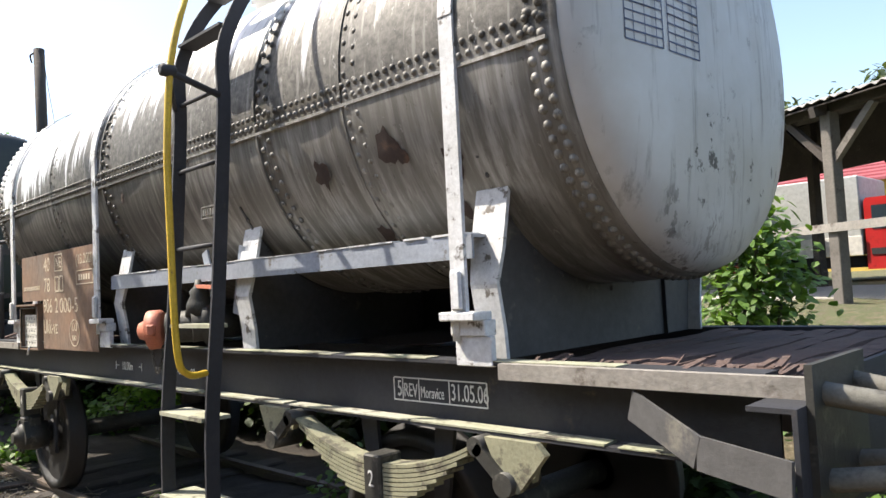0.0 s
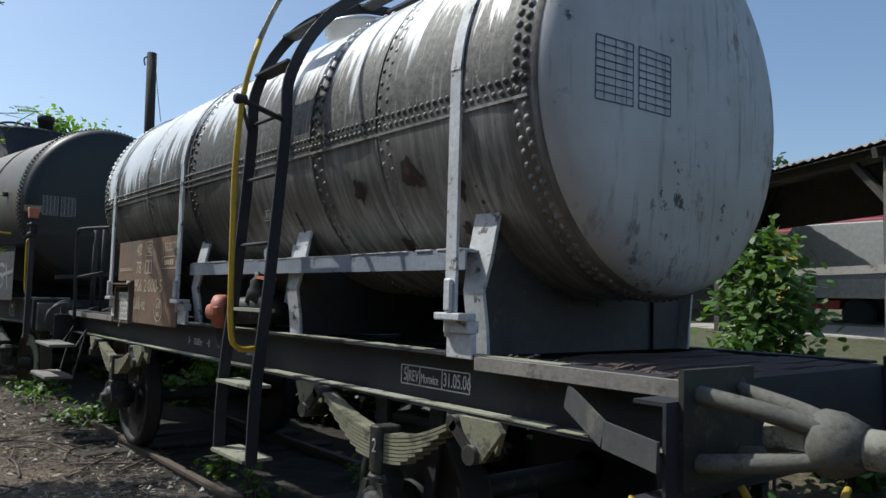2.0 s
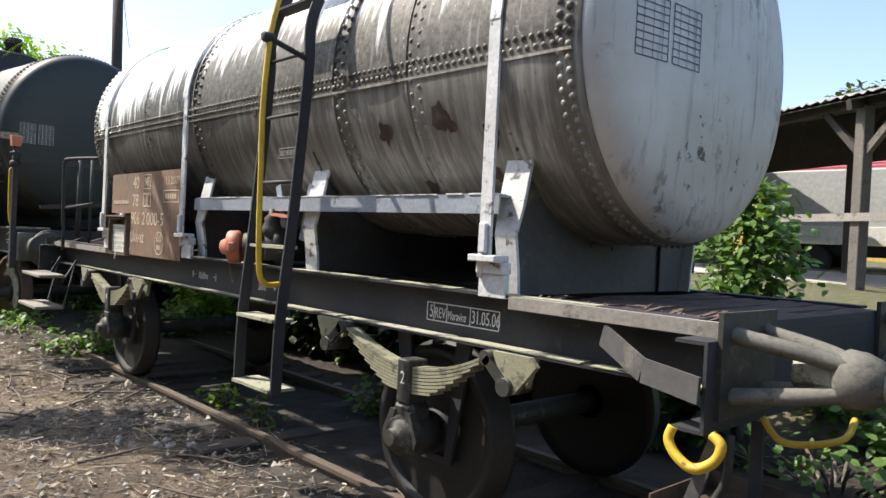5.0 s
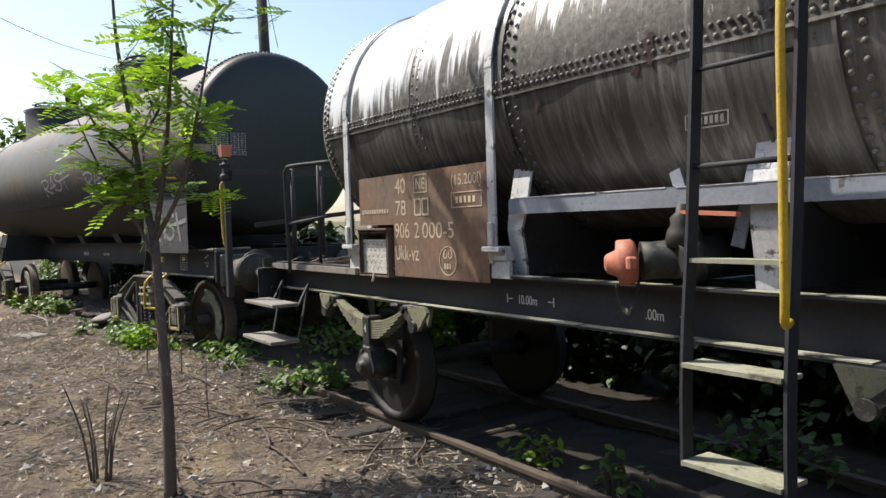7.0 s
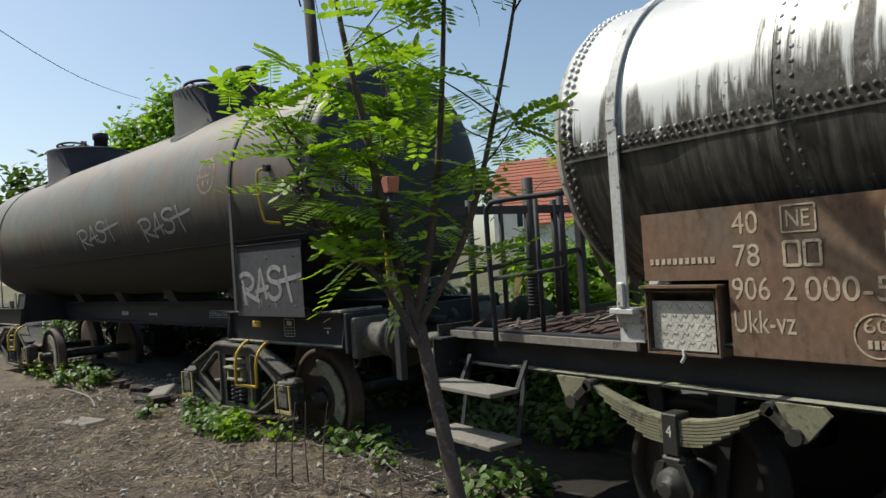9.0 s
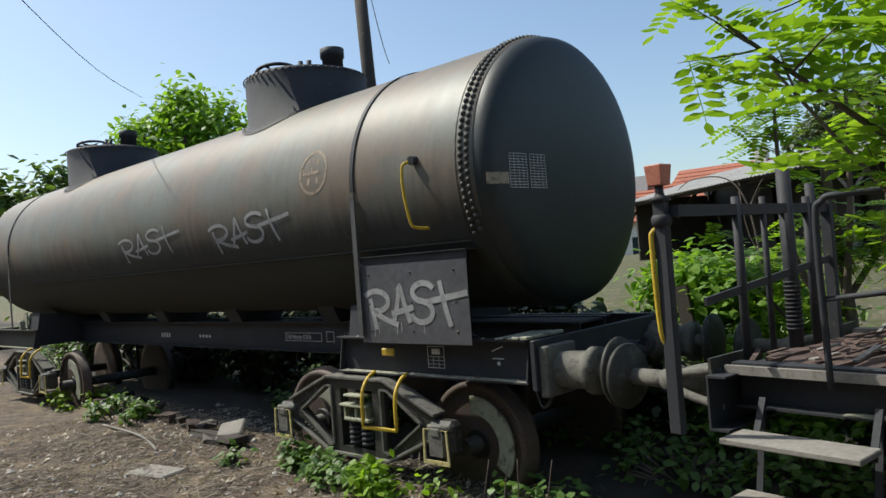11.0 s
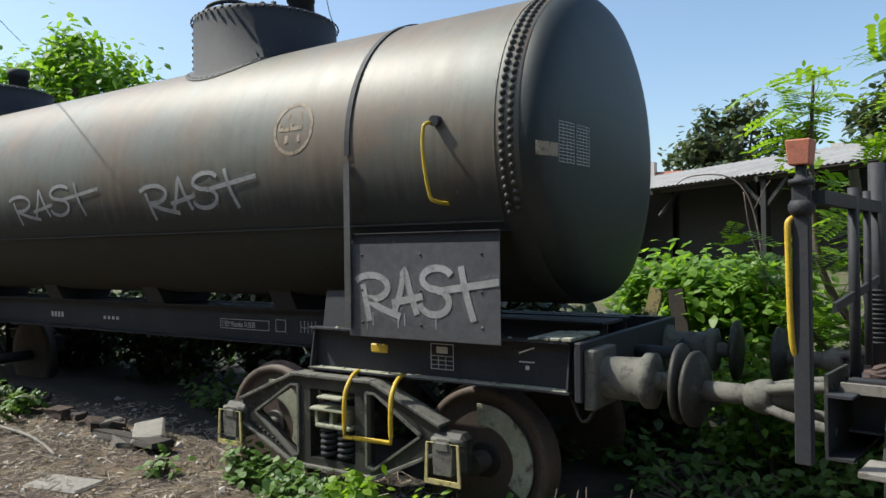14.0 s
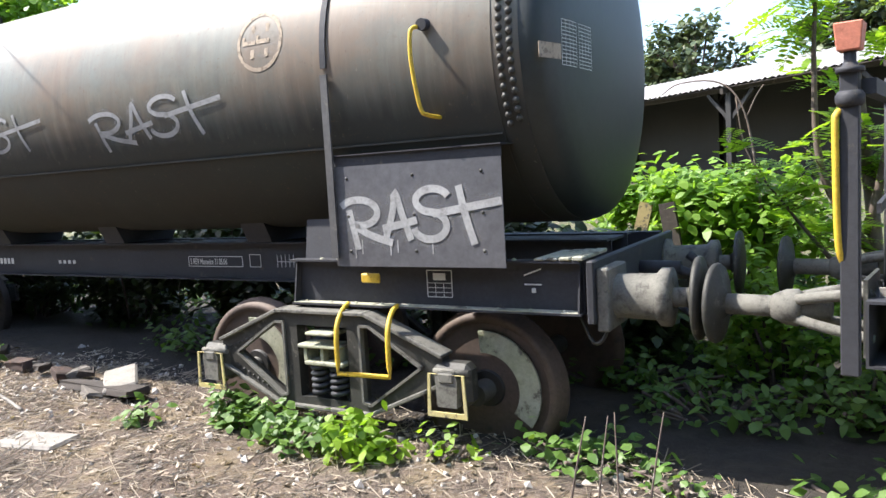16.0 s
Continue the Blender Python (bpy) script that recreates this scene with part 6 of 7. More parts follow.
def clump_leaves(rng, centres, spread, n, size, V, F, flat=0.4):
    for i in range(n):
        c = rng.choice(centres)
        p = Vector(c) + Vector((rng.gauss(0, 1), rng.gauss(0, 1), rng.gauss(0, 1))) * spread
        d = Vector((rng.uniform(-1, 1), rng.uniform(-1, 1), rng.uniform(-0.7, 0.3))).normalized()
        up = Vector((rng.uniform(-flat, flat), rng.uniform(-flat, flat) - 0.25, 1)).normalized()
        w = up.cross(d).normalized() * size * 0.36 * rng.uniform(0.7, 1.2)
        ln = size * rng.uniform(0.7, 1.3)
        k = len(V)
        V += [p, p + d * ln * 0.4 + w, p + d * ln * 0.75 + w * 0.7 - up * 0.1 * ln, p + d * ln - up * 0.2 * ln, p + d * ln * 0.75 - w * 0.7 - up * 0.1 * ln, p + d * ln * 0.4 - w]
        F.append((k, k + 1, k + 2, k + 3, k + 4, k + 5))


def leafy(name, label, category, base, centres, spread, n, size, mat, seed, trunk=None, kind="", crown="crown"):
    """A plant of many leaves on some stems; centres relative to its base."""
    rng = random.Random(seed)
    tr = thing(name, label, category, base, "", kind)
    bm = B()
    if trunk:
        tube(bm, bend([(0, 0, -0.2), (0.05 * trunk[0], 0, trunk[0] * 0.5), (0, 0.05 * trunk[0], trunk[0])], 4), [trunk[1] * (1 - 0.07 * k) for k in range(9)], 8)
    for c in centres[:: max(1, len(centres) // 14)]:
        a = (0, 0, trunk[0] * rng.uniform(0.45, 0.95)) if trunk else (c[0] * 0.4, c[1] * 0.4, -0.1)
        tube(bm, bend([a, (c[0] * 0.55, c[1] * 0.55, (a[2] + c[2]) / 2), c], 3), 0.015 + 0.25 * (trunk[1] if trunk else 0), 5)
    part("trunk" if trunk else "stem", bm, BARK, tr)
    V, F = [], []
    clump_leaves(rng, centres, spread, n, size, V, F)
    part(crown, raw_mesh(crown, V, F, mat), mat, tr, "", "stuff")
    return tr


def blob(rng, n, rx, ry, rz, cz, lump=0.0):
    out = []
    while len(out) < n:
        p = Vector((rng.uniform(-1, 1), rng.uniform(-1, 1), rng.uniform(-1, 1)))
        if 0.35 < p.length < 1:
            out.append((p.x * rx, p.y * ry, cz + p.z * rz))
    return out


rng = random.Random(11)
# creeper on the old posts beside the shed
leafy("creeper_bush", "dark glossy creeper climbing an old wooden post", "bush", (0.14, 6.8, -0.1), blob(rng, 70, 0.42, 0.35, 0.95, 1.35), 0.1, 2600, 0.09, IVY, 31, None, "", "leaves")
leafy("creeper_mound", "bright creeper hanging over a broken timber frame", "bush", (-9.0, 6.7, 0.2), blob(rng, 40, 1.25, 0.5, 0.45, 1.15), 0.14, 4600, 0.13, VINE, 32, None, "", "leaves")
leafy("creeper_bush", "low creeper between the wagons", "bush", (-8.0, 5.6, -0.2), blob(rng, 40, 0.8, 0.4, 0.55, 0.55), 0.12, 2200, 0.1, VINE, 33, None, "", "leaves")
for i, (x, y, sx, h, n) in enumerate(((-3.0, 6.5, 1.5, 1.0, 1500), (-5.4, 6.4, 1.3, 1.0, 1400), (-0.9, 6.6, 1.0, 0.8, 900), (-12.0, 5.6, 1.6, 0.45, 900), (-14.5, 5.4, 1.6, 0.5, 900), (-17.5, 5.4, 1.8, 0.6, 900), (1.2, 6.2, 0.9, 0.25, 160), (2.6, 5.6, 0.8, 0.15, 90), (2.7, 4.4, 0.5, 0.1, 60), (-2.3, 4.9, 0.5, 0.25, 200), (-20, 4.8, 2.0, 0.8, 900), (-26, 3.2, 2.2, 0.9, 900))):
    leafy("weed_patch", "low green weeds behind the track", "weeds", (x, y, ground_z(x, y)), blob(rng, 24, sx, 0.5, h * 0.5, h * 0.5), 0.1, n, 0.09, IVY, 40 + i, None, "stuff", "leaves")
for i, (x, y, r, h, n, s) in enumerate(((-10.1, 2.3, 0.35, 0.24, 330, 0.1), (-11.3, 2.35, 0.42, 0.24, 330, 0.1), (-10.6, 2.2, 0.32, 0.16, 220, 0.09), (-9.5, 2.6, 0.25, 0.1, 50, 0.08), (-12.2, 1.95, 0.16, 0.12, 60, 0.09), (-2.6, 3.6, 0.2, 0.16, 45, 0.08), (-3.4, 3.6, 0.2, 0.12, 80, 0.08), (-7.9, 2.9, 0.25, 0.1, 40, 0.07), (-16.5, 2.0, 1.0, 0.25, 420, 0.1), (-18.5, 1.9, 0.9, 0.25, 320, 0.1), (2.9, 3.3, 0.35, 0.1, 70, 0.07))):
    leafy("weed_clump", "fresh green ground weeds beside the wheels", "weeds", (x, y, ground_z(x, y)), blob(rng, 16, r, r * 0.5, h * 0.6, h * 0.6), 0.06, n, s, LEAF if i % 3 == 0 else IVY, 60 + i, None, "stuff", "leaves")
# weeds thickened to block back light, shade painted into their leaf colour
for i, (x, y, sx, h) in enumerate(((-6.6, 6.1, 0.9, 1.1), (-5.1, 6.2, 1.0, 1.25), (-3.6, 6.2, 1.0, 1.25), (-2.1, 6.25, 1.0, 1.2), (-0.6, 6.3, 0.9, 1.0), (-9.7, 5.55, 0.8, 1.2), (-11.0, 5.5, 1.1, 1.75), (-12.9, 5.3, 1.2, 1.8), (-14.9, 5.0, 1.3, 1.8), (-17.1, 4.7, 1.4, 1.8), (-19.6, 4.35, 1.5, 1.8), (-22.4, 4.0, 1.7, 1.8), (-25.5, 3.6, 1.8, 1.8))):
    leafy("weed_patch", "dense weeds behind the track, shade put into their dark leaves", "weeds", (x, y, ground_z(x, y)), blob(rng, 60, sx, 0.4, h * 0.5, h * 0.5), 0.13, 2600, 0.15, SHADE_TINT_LEAF, 140 + i, None, "stuff", "leaves")
for i, (x, y) in enumerate(((2.6, 6.6), (3.6, 6.2), (3.0, 7.4), (1.6, 7.2))):
    leafy("grass_patch", "sunlit yellow-green grass beyond the buffers", "grass", (x, y, ground_z(x, y)), blob(rng, 40, 0.6, 0.5, 0.08, 0.08), 0.08, 900, 0.12, IVY, 160 + i, None, "stuff", "leaves")
# trees of the distance
leafy("maple_tree", "broad leafy green tree behind the far wagon end", "tree", (-24.6, 6.4, 0), blob(rng, 60, 1.9, 1.9, 1.9, 5.6), 0.3, 8500, 0.21, VINE, 71, (4.2, 0.16))
leafy("maple_tree", "leafy green tree far down the line", "tree", (-40, 5.5, 0), blob(rng, 60, 3.2, 3.2, 2.6, 4.6), 0.5, 4200, 0.42, FARLEAF, 72, (3.6, 0.2))
leafy("maple_tree", "leafy green tree beyond the wagons", "tree", (-33, 10.5, 0.5), blob(rng, 50, 2.4, 2.4, 1.8, 3.6), 0.4, 2600, 0.36, FARLEAF, 73, (3, 0.2))
for i, (x, y, h, r) in enumerate(((-26, 58, 11.5, 4.0), (-30.5, 60, 9, 2.4), (-14.5, 57, 11.5, 3.2), (-9.2, 56, 13.0, 2.0), (-58, 52, 9, 5), (-51, 50, 8.4, 3.5))):
    leafy("pine_tree", "tall dark tree on the rise behind the houses", "tree", (x, y, 2.2), blob(rng, 46, r, r, h * 0.28, h * 0.68), 0.55, 2600, 0.6, PINELEAF, 80 + i, (h * 0.6, 0.3))
leafy("bush", "light green bush beside the parked truck", "bush", (1.6, 21.5, 1.1), blob(rng, 30, 1.0, 0.8, 0.8, 0.9), 0.25, 1200, 0.22, LEAF, 91, None, "", "leaves")

# unseen row of trees behind the camera, added to cut low sky light
for i in range(9):
    leafy("sky_block_tree", "unseen dense dark green tree added to cut sky light", "tree", (-34 + i * 7.0, -10.5 - (i % 2) * 1.5, -0.2), blob(rng, 40, 4.2, 2.2, 4.0, 4.2), 0.6, 1500, 1.0, FARLEAF, 120 + i, (4.0, 0.2))

# ---- pole and wire ----
pl = thing("utility_pole", "dark leaning wooden pole with a broken top", "pole", (-15.9, 6.65, 0))
bm = B()
tube(bm, [(0.25, 0.05, -0.1), (0.12, 0.02, 3), (0, 0, 5.5), (-0.12, 0, 7.6)], [0.16, 0.14, 0.125, 0.12], 12)
part("shaft", bm, DARKWOOD, pl)
bm = B()
tube(bm, bend([(-0.1, -0.1, 7.5), (-0.25, -0.15, 7.45), (-0.3, -0.1, 7.3)], 4), 0.02, 5)
tube(bm, bend([(0.15, 0, 7.4), (0.3, 0.05, 6.6), (0.42, 0.1, 6.0), (0.55, 0.1, 5.7)], 4), 0.008, 5)
part("loose_wire", bm, DARKWOOD, pl)
single("overhead_wire", tube(B(), bend([(-27, 6.0, 7.6), (-20, 2.9, 6.35), (-14, 0.2, 5.75), (-6, -3.4, 5.3), (4, -8, 5.4)], 4), 0.007, 5), RUBBER, "thin black wire sagging across the sky", "wire")

# ---- open timber shed ----
SHED = thing("open_shed", "open timber shed with a low corrugated roof", "shed", (1.5, 11.0, 0), "", "", -28.2)
EAVE, RISE, DEEP = 3.9, 0.24, 4.2
bm = B()
n, x0, x1 = 400, -28.5, 3.2
rows = [[], [], [], []]
for i in range(n + 1):
    x = x0 + (x1 - x0) * i / n
    w = 0.025 * math.sin(2 * math.pi * i / 2.5)
    for j, (y, z) in enumerate(((-0.35, EAVE - 0.08), (DEEP, EAVE + RISE * DEEP), (DEEP, EAVE + RISE * DEEP - 0.012), (-0.35, EAVE - 0.092))):
        rows[j].append(bm.verts.new((x, y + (0.03 * math.sin(i // 24) if j in (0, 3) else 0), z + w)))
for i in range(n):
    for j in range(4):
        bm.faces.new((rows[j][i], rows[j][i + 1], rows[(j + 1) % 4][i + 1], rows[(j + 1) % 4][i]))
part("roof_sheet", bm, ROOFTIN, SHED, "weathered pale corrugated sheeting")
part("roof_boarding", slab(B(), [(-0.3, EAVE - 0.15), (DEEP, EAVE + RISE * DEEP - 0.07), (DEEP, EAVE + RISE * DEEP - 0.05), (-0.3, EAVE - 0.13)], 31.5, YZ(-28.4)), DARKWOOD, SHED, "dark boards under the sheeting")
part("rear_roof", slab(B(), [(DEEP + 0.01, EAVE + RISE * DEEP - 0.05), (6.6, EAVE - 0.5), (6.6, EAVE - 0.45), (DEEP + 0.01, EAVE + RISE * DEEP)], 10.0, YZ(-6.8)), DARKWOOD, SHED, "dark rear slope of the roof")
# added upright boards that stand in for the roof's dark underside
part("roof_shade_board", box(B(), -11.5, -4.6, DEEP + 0.02, DEEP + 0.05, EAVE - 0.35, EAVE + RISE * DEEP - 0.1), DARKWOOD, SHED, "dark boards added for the roof's shaded underside")
for x in (-6.6, -2.4, 1.8):
    part("post", box(B(), x - 0.09, x + 0.09, 6.3, 6.48, 0.9, EAVE - 0.4, None, 0.01), DARKWOOD, SHED)
for x in (-28.27, -23.97, -19.67, -15.37, -11.07, -6.77, -2.47, 1.83):
    for y in (0.0, DEEP - 0.3) if x > -16 else (DEEP - 0.3,):
        zt = EAVE + RISE * y - 0.2
        g = 0.75 if y < 1 else 0.9
        # posts left of -10 get the black that paints the shed's shade
        part("post", box(B(), x - 0.09, x + 0.09, y - 0.09, y + 0.09, g, zt, None, 0.01), MIDWOOD if abs(x + 2.47) < 0.1 and y < 1 else OILY_SHADE if x < -10 else DARKWOOD, SHED, "weathered timber post")
        for s in (-1, 1):
            part("brace", beam(B(), (x, y, zt - 0.75), (x + s * 0.75, y, zt - 0.02), 0.09, 0.1), MIDWOOD if s > 0 and abs(x + 2.47) < 0.1 else OILY_SHADE if x < -10 else DARKWOOD, SHED)
    part("rafter", beam(B(), (x, -0.3, EAVE - 0.22), (x, DEEP, EAVE + RISE * DEEP - 0.18), 0.1, 0.14), DARKWOOD, SHED)
    part("brace", beam(B(), (x, 0, EAVE - 0.95), (x, 0.8, EAVE - 0.05), 0.09, 0.1), DARKWOOD, SHED)
for y in (0.0, 1.25, 2.5, 3.75, DEEP - 0.3):
    part("purlin", box(B(), x0, x1, y - 0.06, y + 0.06, EAVE + RISE * y - 0.22, EAVE + RISE * y - 0.08), DARKWOOD, SHED)
part("cross_rail", box(B(), -4.4, 3.2, -0.14, -0.09, 2.0, 2.12), GREYWOOD, SHED, "pale weathered horizontal rail")
part("end_wall", box(B(), -28.4, -28.3, 0.5, DEEP - 0.2, 0.6, EAVE + 0.1), DARKWOOD, SHED)
# wall blackened to paint the unlit inside of the shed
part("back_wall", box(B(), -28.4, -11.0, DEEP - 0.2, DEEP - 0.1, 0.6, EAVE + RISE * DEEP - 0.1), OILY_SHADE, SHED, "board wall, the unlit shed's shade put into its black")
single("gravel_road", box(B(), -14, 14, -1.6, 1.6, -0.02, 0.03, pose(1, 15.3, 1.04, 2, 0, -12)), ROAD, "pale gravel track beside the shed", "road", "", "structure")

# ---- parked truck ----
TR = thing("flatbed_truck", "red crew-cab truck with a grey tarpaulin body", "truck", (-6.2, 21.6, 1.0), "", "", -1.5)
TR.scale = (1.08, 1.08, 1.08)
bm = B()
box(bm, 0.32, 3.45, -1.0, 1.0, 0.75, 2.5, None, 0.03)
part("tarpaulin", bm, CANVAS, TR, "grey tarpaulin cover")
bm = B()
tube(bm, bend([(0.35, -0.95, 2.48), (0.12, -0.9, 2.2), (0.0, -0.9, 1.9)], 4), 0.12, 6), box(bm, -0.2, 0.36, -0.95, 0.95, 2.0, 2.34, pose(0, 0, 0, 0, 14, 0), 0.08)
part("rolled_flap", bm, PALE, TR, "torn white rolled-up flap")
part("drop_side", box(B(), 0.2, 3.45, -1.03, -1.0, 0.72, 1.15, None, 0.008), PLASTER, TR, "white drop side board")
part("tail_board", box(B(), 0.18, 0.22, -1.0, 1.0, 0.72, 1.15), PLASTER, TR)
part("chassis", box(B(), 0.1, 3.4, -0.7, 0.7, 0.45, 0.72), RUBBER, TR)
bm = B()
slab(bm, [(3.5, 0.4), (6.1, 0.4), (6.2, 0.9), (5.95, 1.15), (5.3, 1.25), (4.9, 1.85), (4.6, 1.98), (3.55, 1.98), (3.5, 1.9)], 1.9, XZ(0.95))
part("cab", bm, RED, TR, "red crew cab")
for x0_, x1_, in ((3.65, 4.15), (4.3, 4.95)):
    part("cab_window", slab(B(), [(x0_, 1.28), (x1_ + 0.12 * (x0_ > 4), 1.28), (x1_ - 0.12 * (x0_ > 4), 1.8), (x0_, 1.8)], 0.01, XZ(-0.952)), PANE, TR)
part("side_moulding", box(B(), 3.6, 5.6, -0.97, -0.955, 0.72, 0.86), RUBBER, TR)
part("rear_bumper", box(B(), -0.05, 1.3, -0.95, 0.95, 0.45, 0.66, None, 0.02), RED, TR, "red rear bumper bar")
part("tail_lamp", box(B(), -0.07, -0.05, -0.9, -0.6, 0.5, 0.62), CORAL, TR)
part("plate_bar", box(B(), -0.065, -0.05, -0.45, 0.1, 0.5, 0.62), WHITE, TR)
for x in (1.7, 5.3):
    for y in (-0.98, 0.78):
        w = part("wheel", B(), RUBBER, TR)
        part("tyre", lathe(B(), (x, y, 0.34), (x, y + 0.2, 0.34), ((0, 0.22), (0, 0.33), (0.03, 0.36), (0.17, 0.36), (0.2, 0.33), (0.2, 0.22)), 24), RUBBER, w)
        part("rim", lathe(B(), (x, y + 0.02, 0.34), (x, y + 0.18, 0.34), ((0, 0.1), (0.02, 0.22), (0.15, 0.22), (0.16, 0.1)), 16), STEEL, w)


# ---- houses ----
def house(at, turn, w, d, wall, rise, label, wmat, rmat, windows, name="house", chimney=True):
    h = thing(name, label, "house", at, "", "", turn)
    bm = B()
    box(bm, -w / 2, w / 2, -d / 2, d / 2, -1, wall)
    slab(bm, [(-d / 2, wall), (d / 2, wall), (0, wall + rise)], w, YZ(-w / 2))
    part("wall", bm, wmat, h)
    rf = part("roof", B(), rmat, h)
    for s in (-1, 1):
        bm = B()
        n = math.hypot(d / 2, rise)
        a = math.atan2(rise, d / 2)
        k = 9
        edge = []
        for i in range(k + 1):
            y = (d / 2 + 0.4) * (1 - i / k)
            z = wall + rise - y * math.tan(a)
            for dz in ((0.04, 0.14) if i == 0 else (0.08, 0.14) if i < k else (0.1,)):
                edge.append([bm.verts.new((q * (w / 2 + 0.4), s * y, z + dz)) for q in (-1, 1)])
        for e0, e1 in zip(edge, edge[1:]):
            bm.faces.new((e0[0], e0[1], e1[1], e1[0]))
        part("roof_slope", bm, rmat, rf)
    if chimney:
        part("chimney", box(B(), w * 0.2, w * 0.2 + 0.7, -0.5, 0.2, wall + rise * 0.5, wall + rise + 0.7), PLASTER, rf, "pale plastered chimney")
    for x, z in windows:
        wd = part("window", B(), PANE, h)
        part("pane", box(B(), x - 0.45, x + 0.45, -d / 2 - 0.03, -d / 2 + 0.05, z, z + 1.2), PANE, wd)
        bm = B()
        frame_slab(bm, [(x - 0.55, z - 0.1), (x + 0.55, z - 0.1), (x + 0.55, z + 1.3), (x - 0.55, z + 1.3)], [(x - 0.45, z), (x + 0.45, z), (x + 0.45, z + 1.2), (x - 0.45, z + 1.2)], 0.06, XZ(-d / 2))
        box(bm, x - 0.03, x + 0.03, -d / 2 - 0.06, -d / 2, z, z + 1.2)
        part("window_frame", bm, WHITE, wd)


house((-40.5, 40, 1), 38, 9, 7, 4.2, 2.2, "white house with small windows and an orange tiled roof", PLASTER, TILE, ((-3, 0.6), (-1, 0.6), (1.2, 0.6), (3.2, 0.6), (-3, 2.6), (-1, 2.6), (1.2, 2.6), (3.2, 2.6)))
house((-33, 36, 0.6), 24, 8, 6.5, 3.0, 2.0, "low white house with a red tiled roof", PLASTER, TILE, ((-2.4, 0.8), (2.2, 0.8)))
house((-28.0, 42, 0.9), 10, 6.4, 7, 3.5, 2.3, "house with a red tiled roof and roof windows", PLASTER, TILE, ((-2.0, 1.2), (0, 1.2), (2.0, 1.2)))
house((-18.5, 47, 0.6), 5, 7, 8, 4.2, 2.6, "pale gabled house on the rise", PLASTER, TILE, ((-1.6, 1.2), (1.6, 1.2)))
house((-47, 46, 2), 30, 10, 8, 5.2, 2.6, "tall white house behind the others", PLASTER, TILE, ((-3, 1), (0, 1), (3, 1), (-3, 3.4), (0, 3.4), (3, 3.4)))
house((-3.5, 35, 1.0), -4, 19, 8, 3.7, 1.5, "long low yellow building with a crimson roof", OCHRE, CRIMSON, ((-7, 0.7), (-3.5, 0.7), (0, 0.7), (3.5, 0.7), (7, 0.7)), "station_building")

# ---- wagon beyond the silver one ----
W3 = thing("flat_wagon", "dark wagon end with a raised slanting plank side", "wagon", (2.78, 4.07, 0))
buffer(W3, 0.72, -0.87, 1.06, -1, "tube", 0.205, 0.72, "rusty dished buffer head"), buffer(W3, 0.72, 0.87, 1.06, -1, "tube", 0.205, 0.72)
part("headstock", box(B(), 0.72, 0.8, -1.25, 1.25, 0.88, 1.24, None, 0.01), FRAME, W3)
part("slanted_side", slab(B(), [(0.0, 0.78), (0.3, 0.78), (0.62, 1.85), (0.28, 1.85)], 0.1, XZ(-0.42)), OILY_SHADE, W3, "dark slanting plank end")
part("slanted_side", slab(B(), [(0.2, 0.7), (0.5, 0.7), (0.72, 1.8), (0.42, 1.8)], 0.08, XZ(0.75)), DARKWOOD, W3)
part("slanted_post", beam(B(), (0.1, -0.36, 0.72), (0.44, -0.36, 1.9), 0.1, 0.12, (0, 1, 0)), OILY_SHADE, W3)
part("slanted_post", beam(B(), (0.42, 0.5, 0.9), (0.6, 0.5, 1.75), 0.1, 0.12, (0, 1, 0)), OILY_SHADE, W3)
part("sole_bar", box(B(), 0.8, 7.5, -1.0, -0.9, 0.92, 1.2), FRAME, W3)
part("sole_bar", box(B(), 0.8, 7.5, 0.9, 1.0, 0.92, 1.2), FRAME, W3)
part("deck", box(B(), 0.8, 7.5, -1.25, 1.25, 1.2, 1.26), DARKWOOD, W3)
wheel_set(W3, 2.4, 0.35), wheel_set(W3, 6.4, 0.35)

# ---- litter of the ground ----
rng = random.Random(79)
for i, (x, y, sx, h) in enumerate(((-9.6, 6.2, 0.9, 0.5), (-11.2, 6.4, 1.0, 0.5), (-10.2, 7.6, 1.2, 0.5), (-8.2, 7.4, 0.9, 0.6), (2.4, 7.2, 1.0, 0.2), (0.6, 7.6, 0.8, 0.4))):
    leafy("weed_patch", "rank green weeds on the bank behind the track", "weeds", (x, y, ground_z(x, y)), blob(rng, 34, sx, 0.6, h * 0.5, h * 0.5), 0.12, 1100, 0.1, IVY, 200 + i, None, "stuff", "leaves")
rng = random.Random(78)
for i, (x, y, sx, sy, h, n) in enumerate(((-8.2, 4.4, 0.7, 0.5, 0.2, 240), (-7.3, 4.9, 0.7, 0.5, 0.35, 420), (-9.2, 4.9, 1.0, 0.5, 0.25, 420), (-10.4, 4.6, 0.9, 0.5, 0.25, 380), (-12.0, 4.2, 1.2, 0.6, 0.3, 700), (-14.0, 4.0, 1.4, 0.6, 0.3, 700), (-7.0, 3.4, 0.5, 0.4, 0.12, 260), (-8.6, 3.1, 0.5, 0.3, 0.1, 200))):
    leafy("weed_patch", "green weeds and creeper between the wagons", "weeds", (x, y, ground_z(x, y)), blob(rng, 26, sx, sy, h * 0.5, h * 0.5), 0.09, n, 0.1, IVY, 180 + i, None, "stuff", "leaves")
V, F = [], []
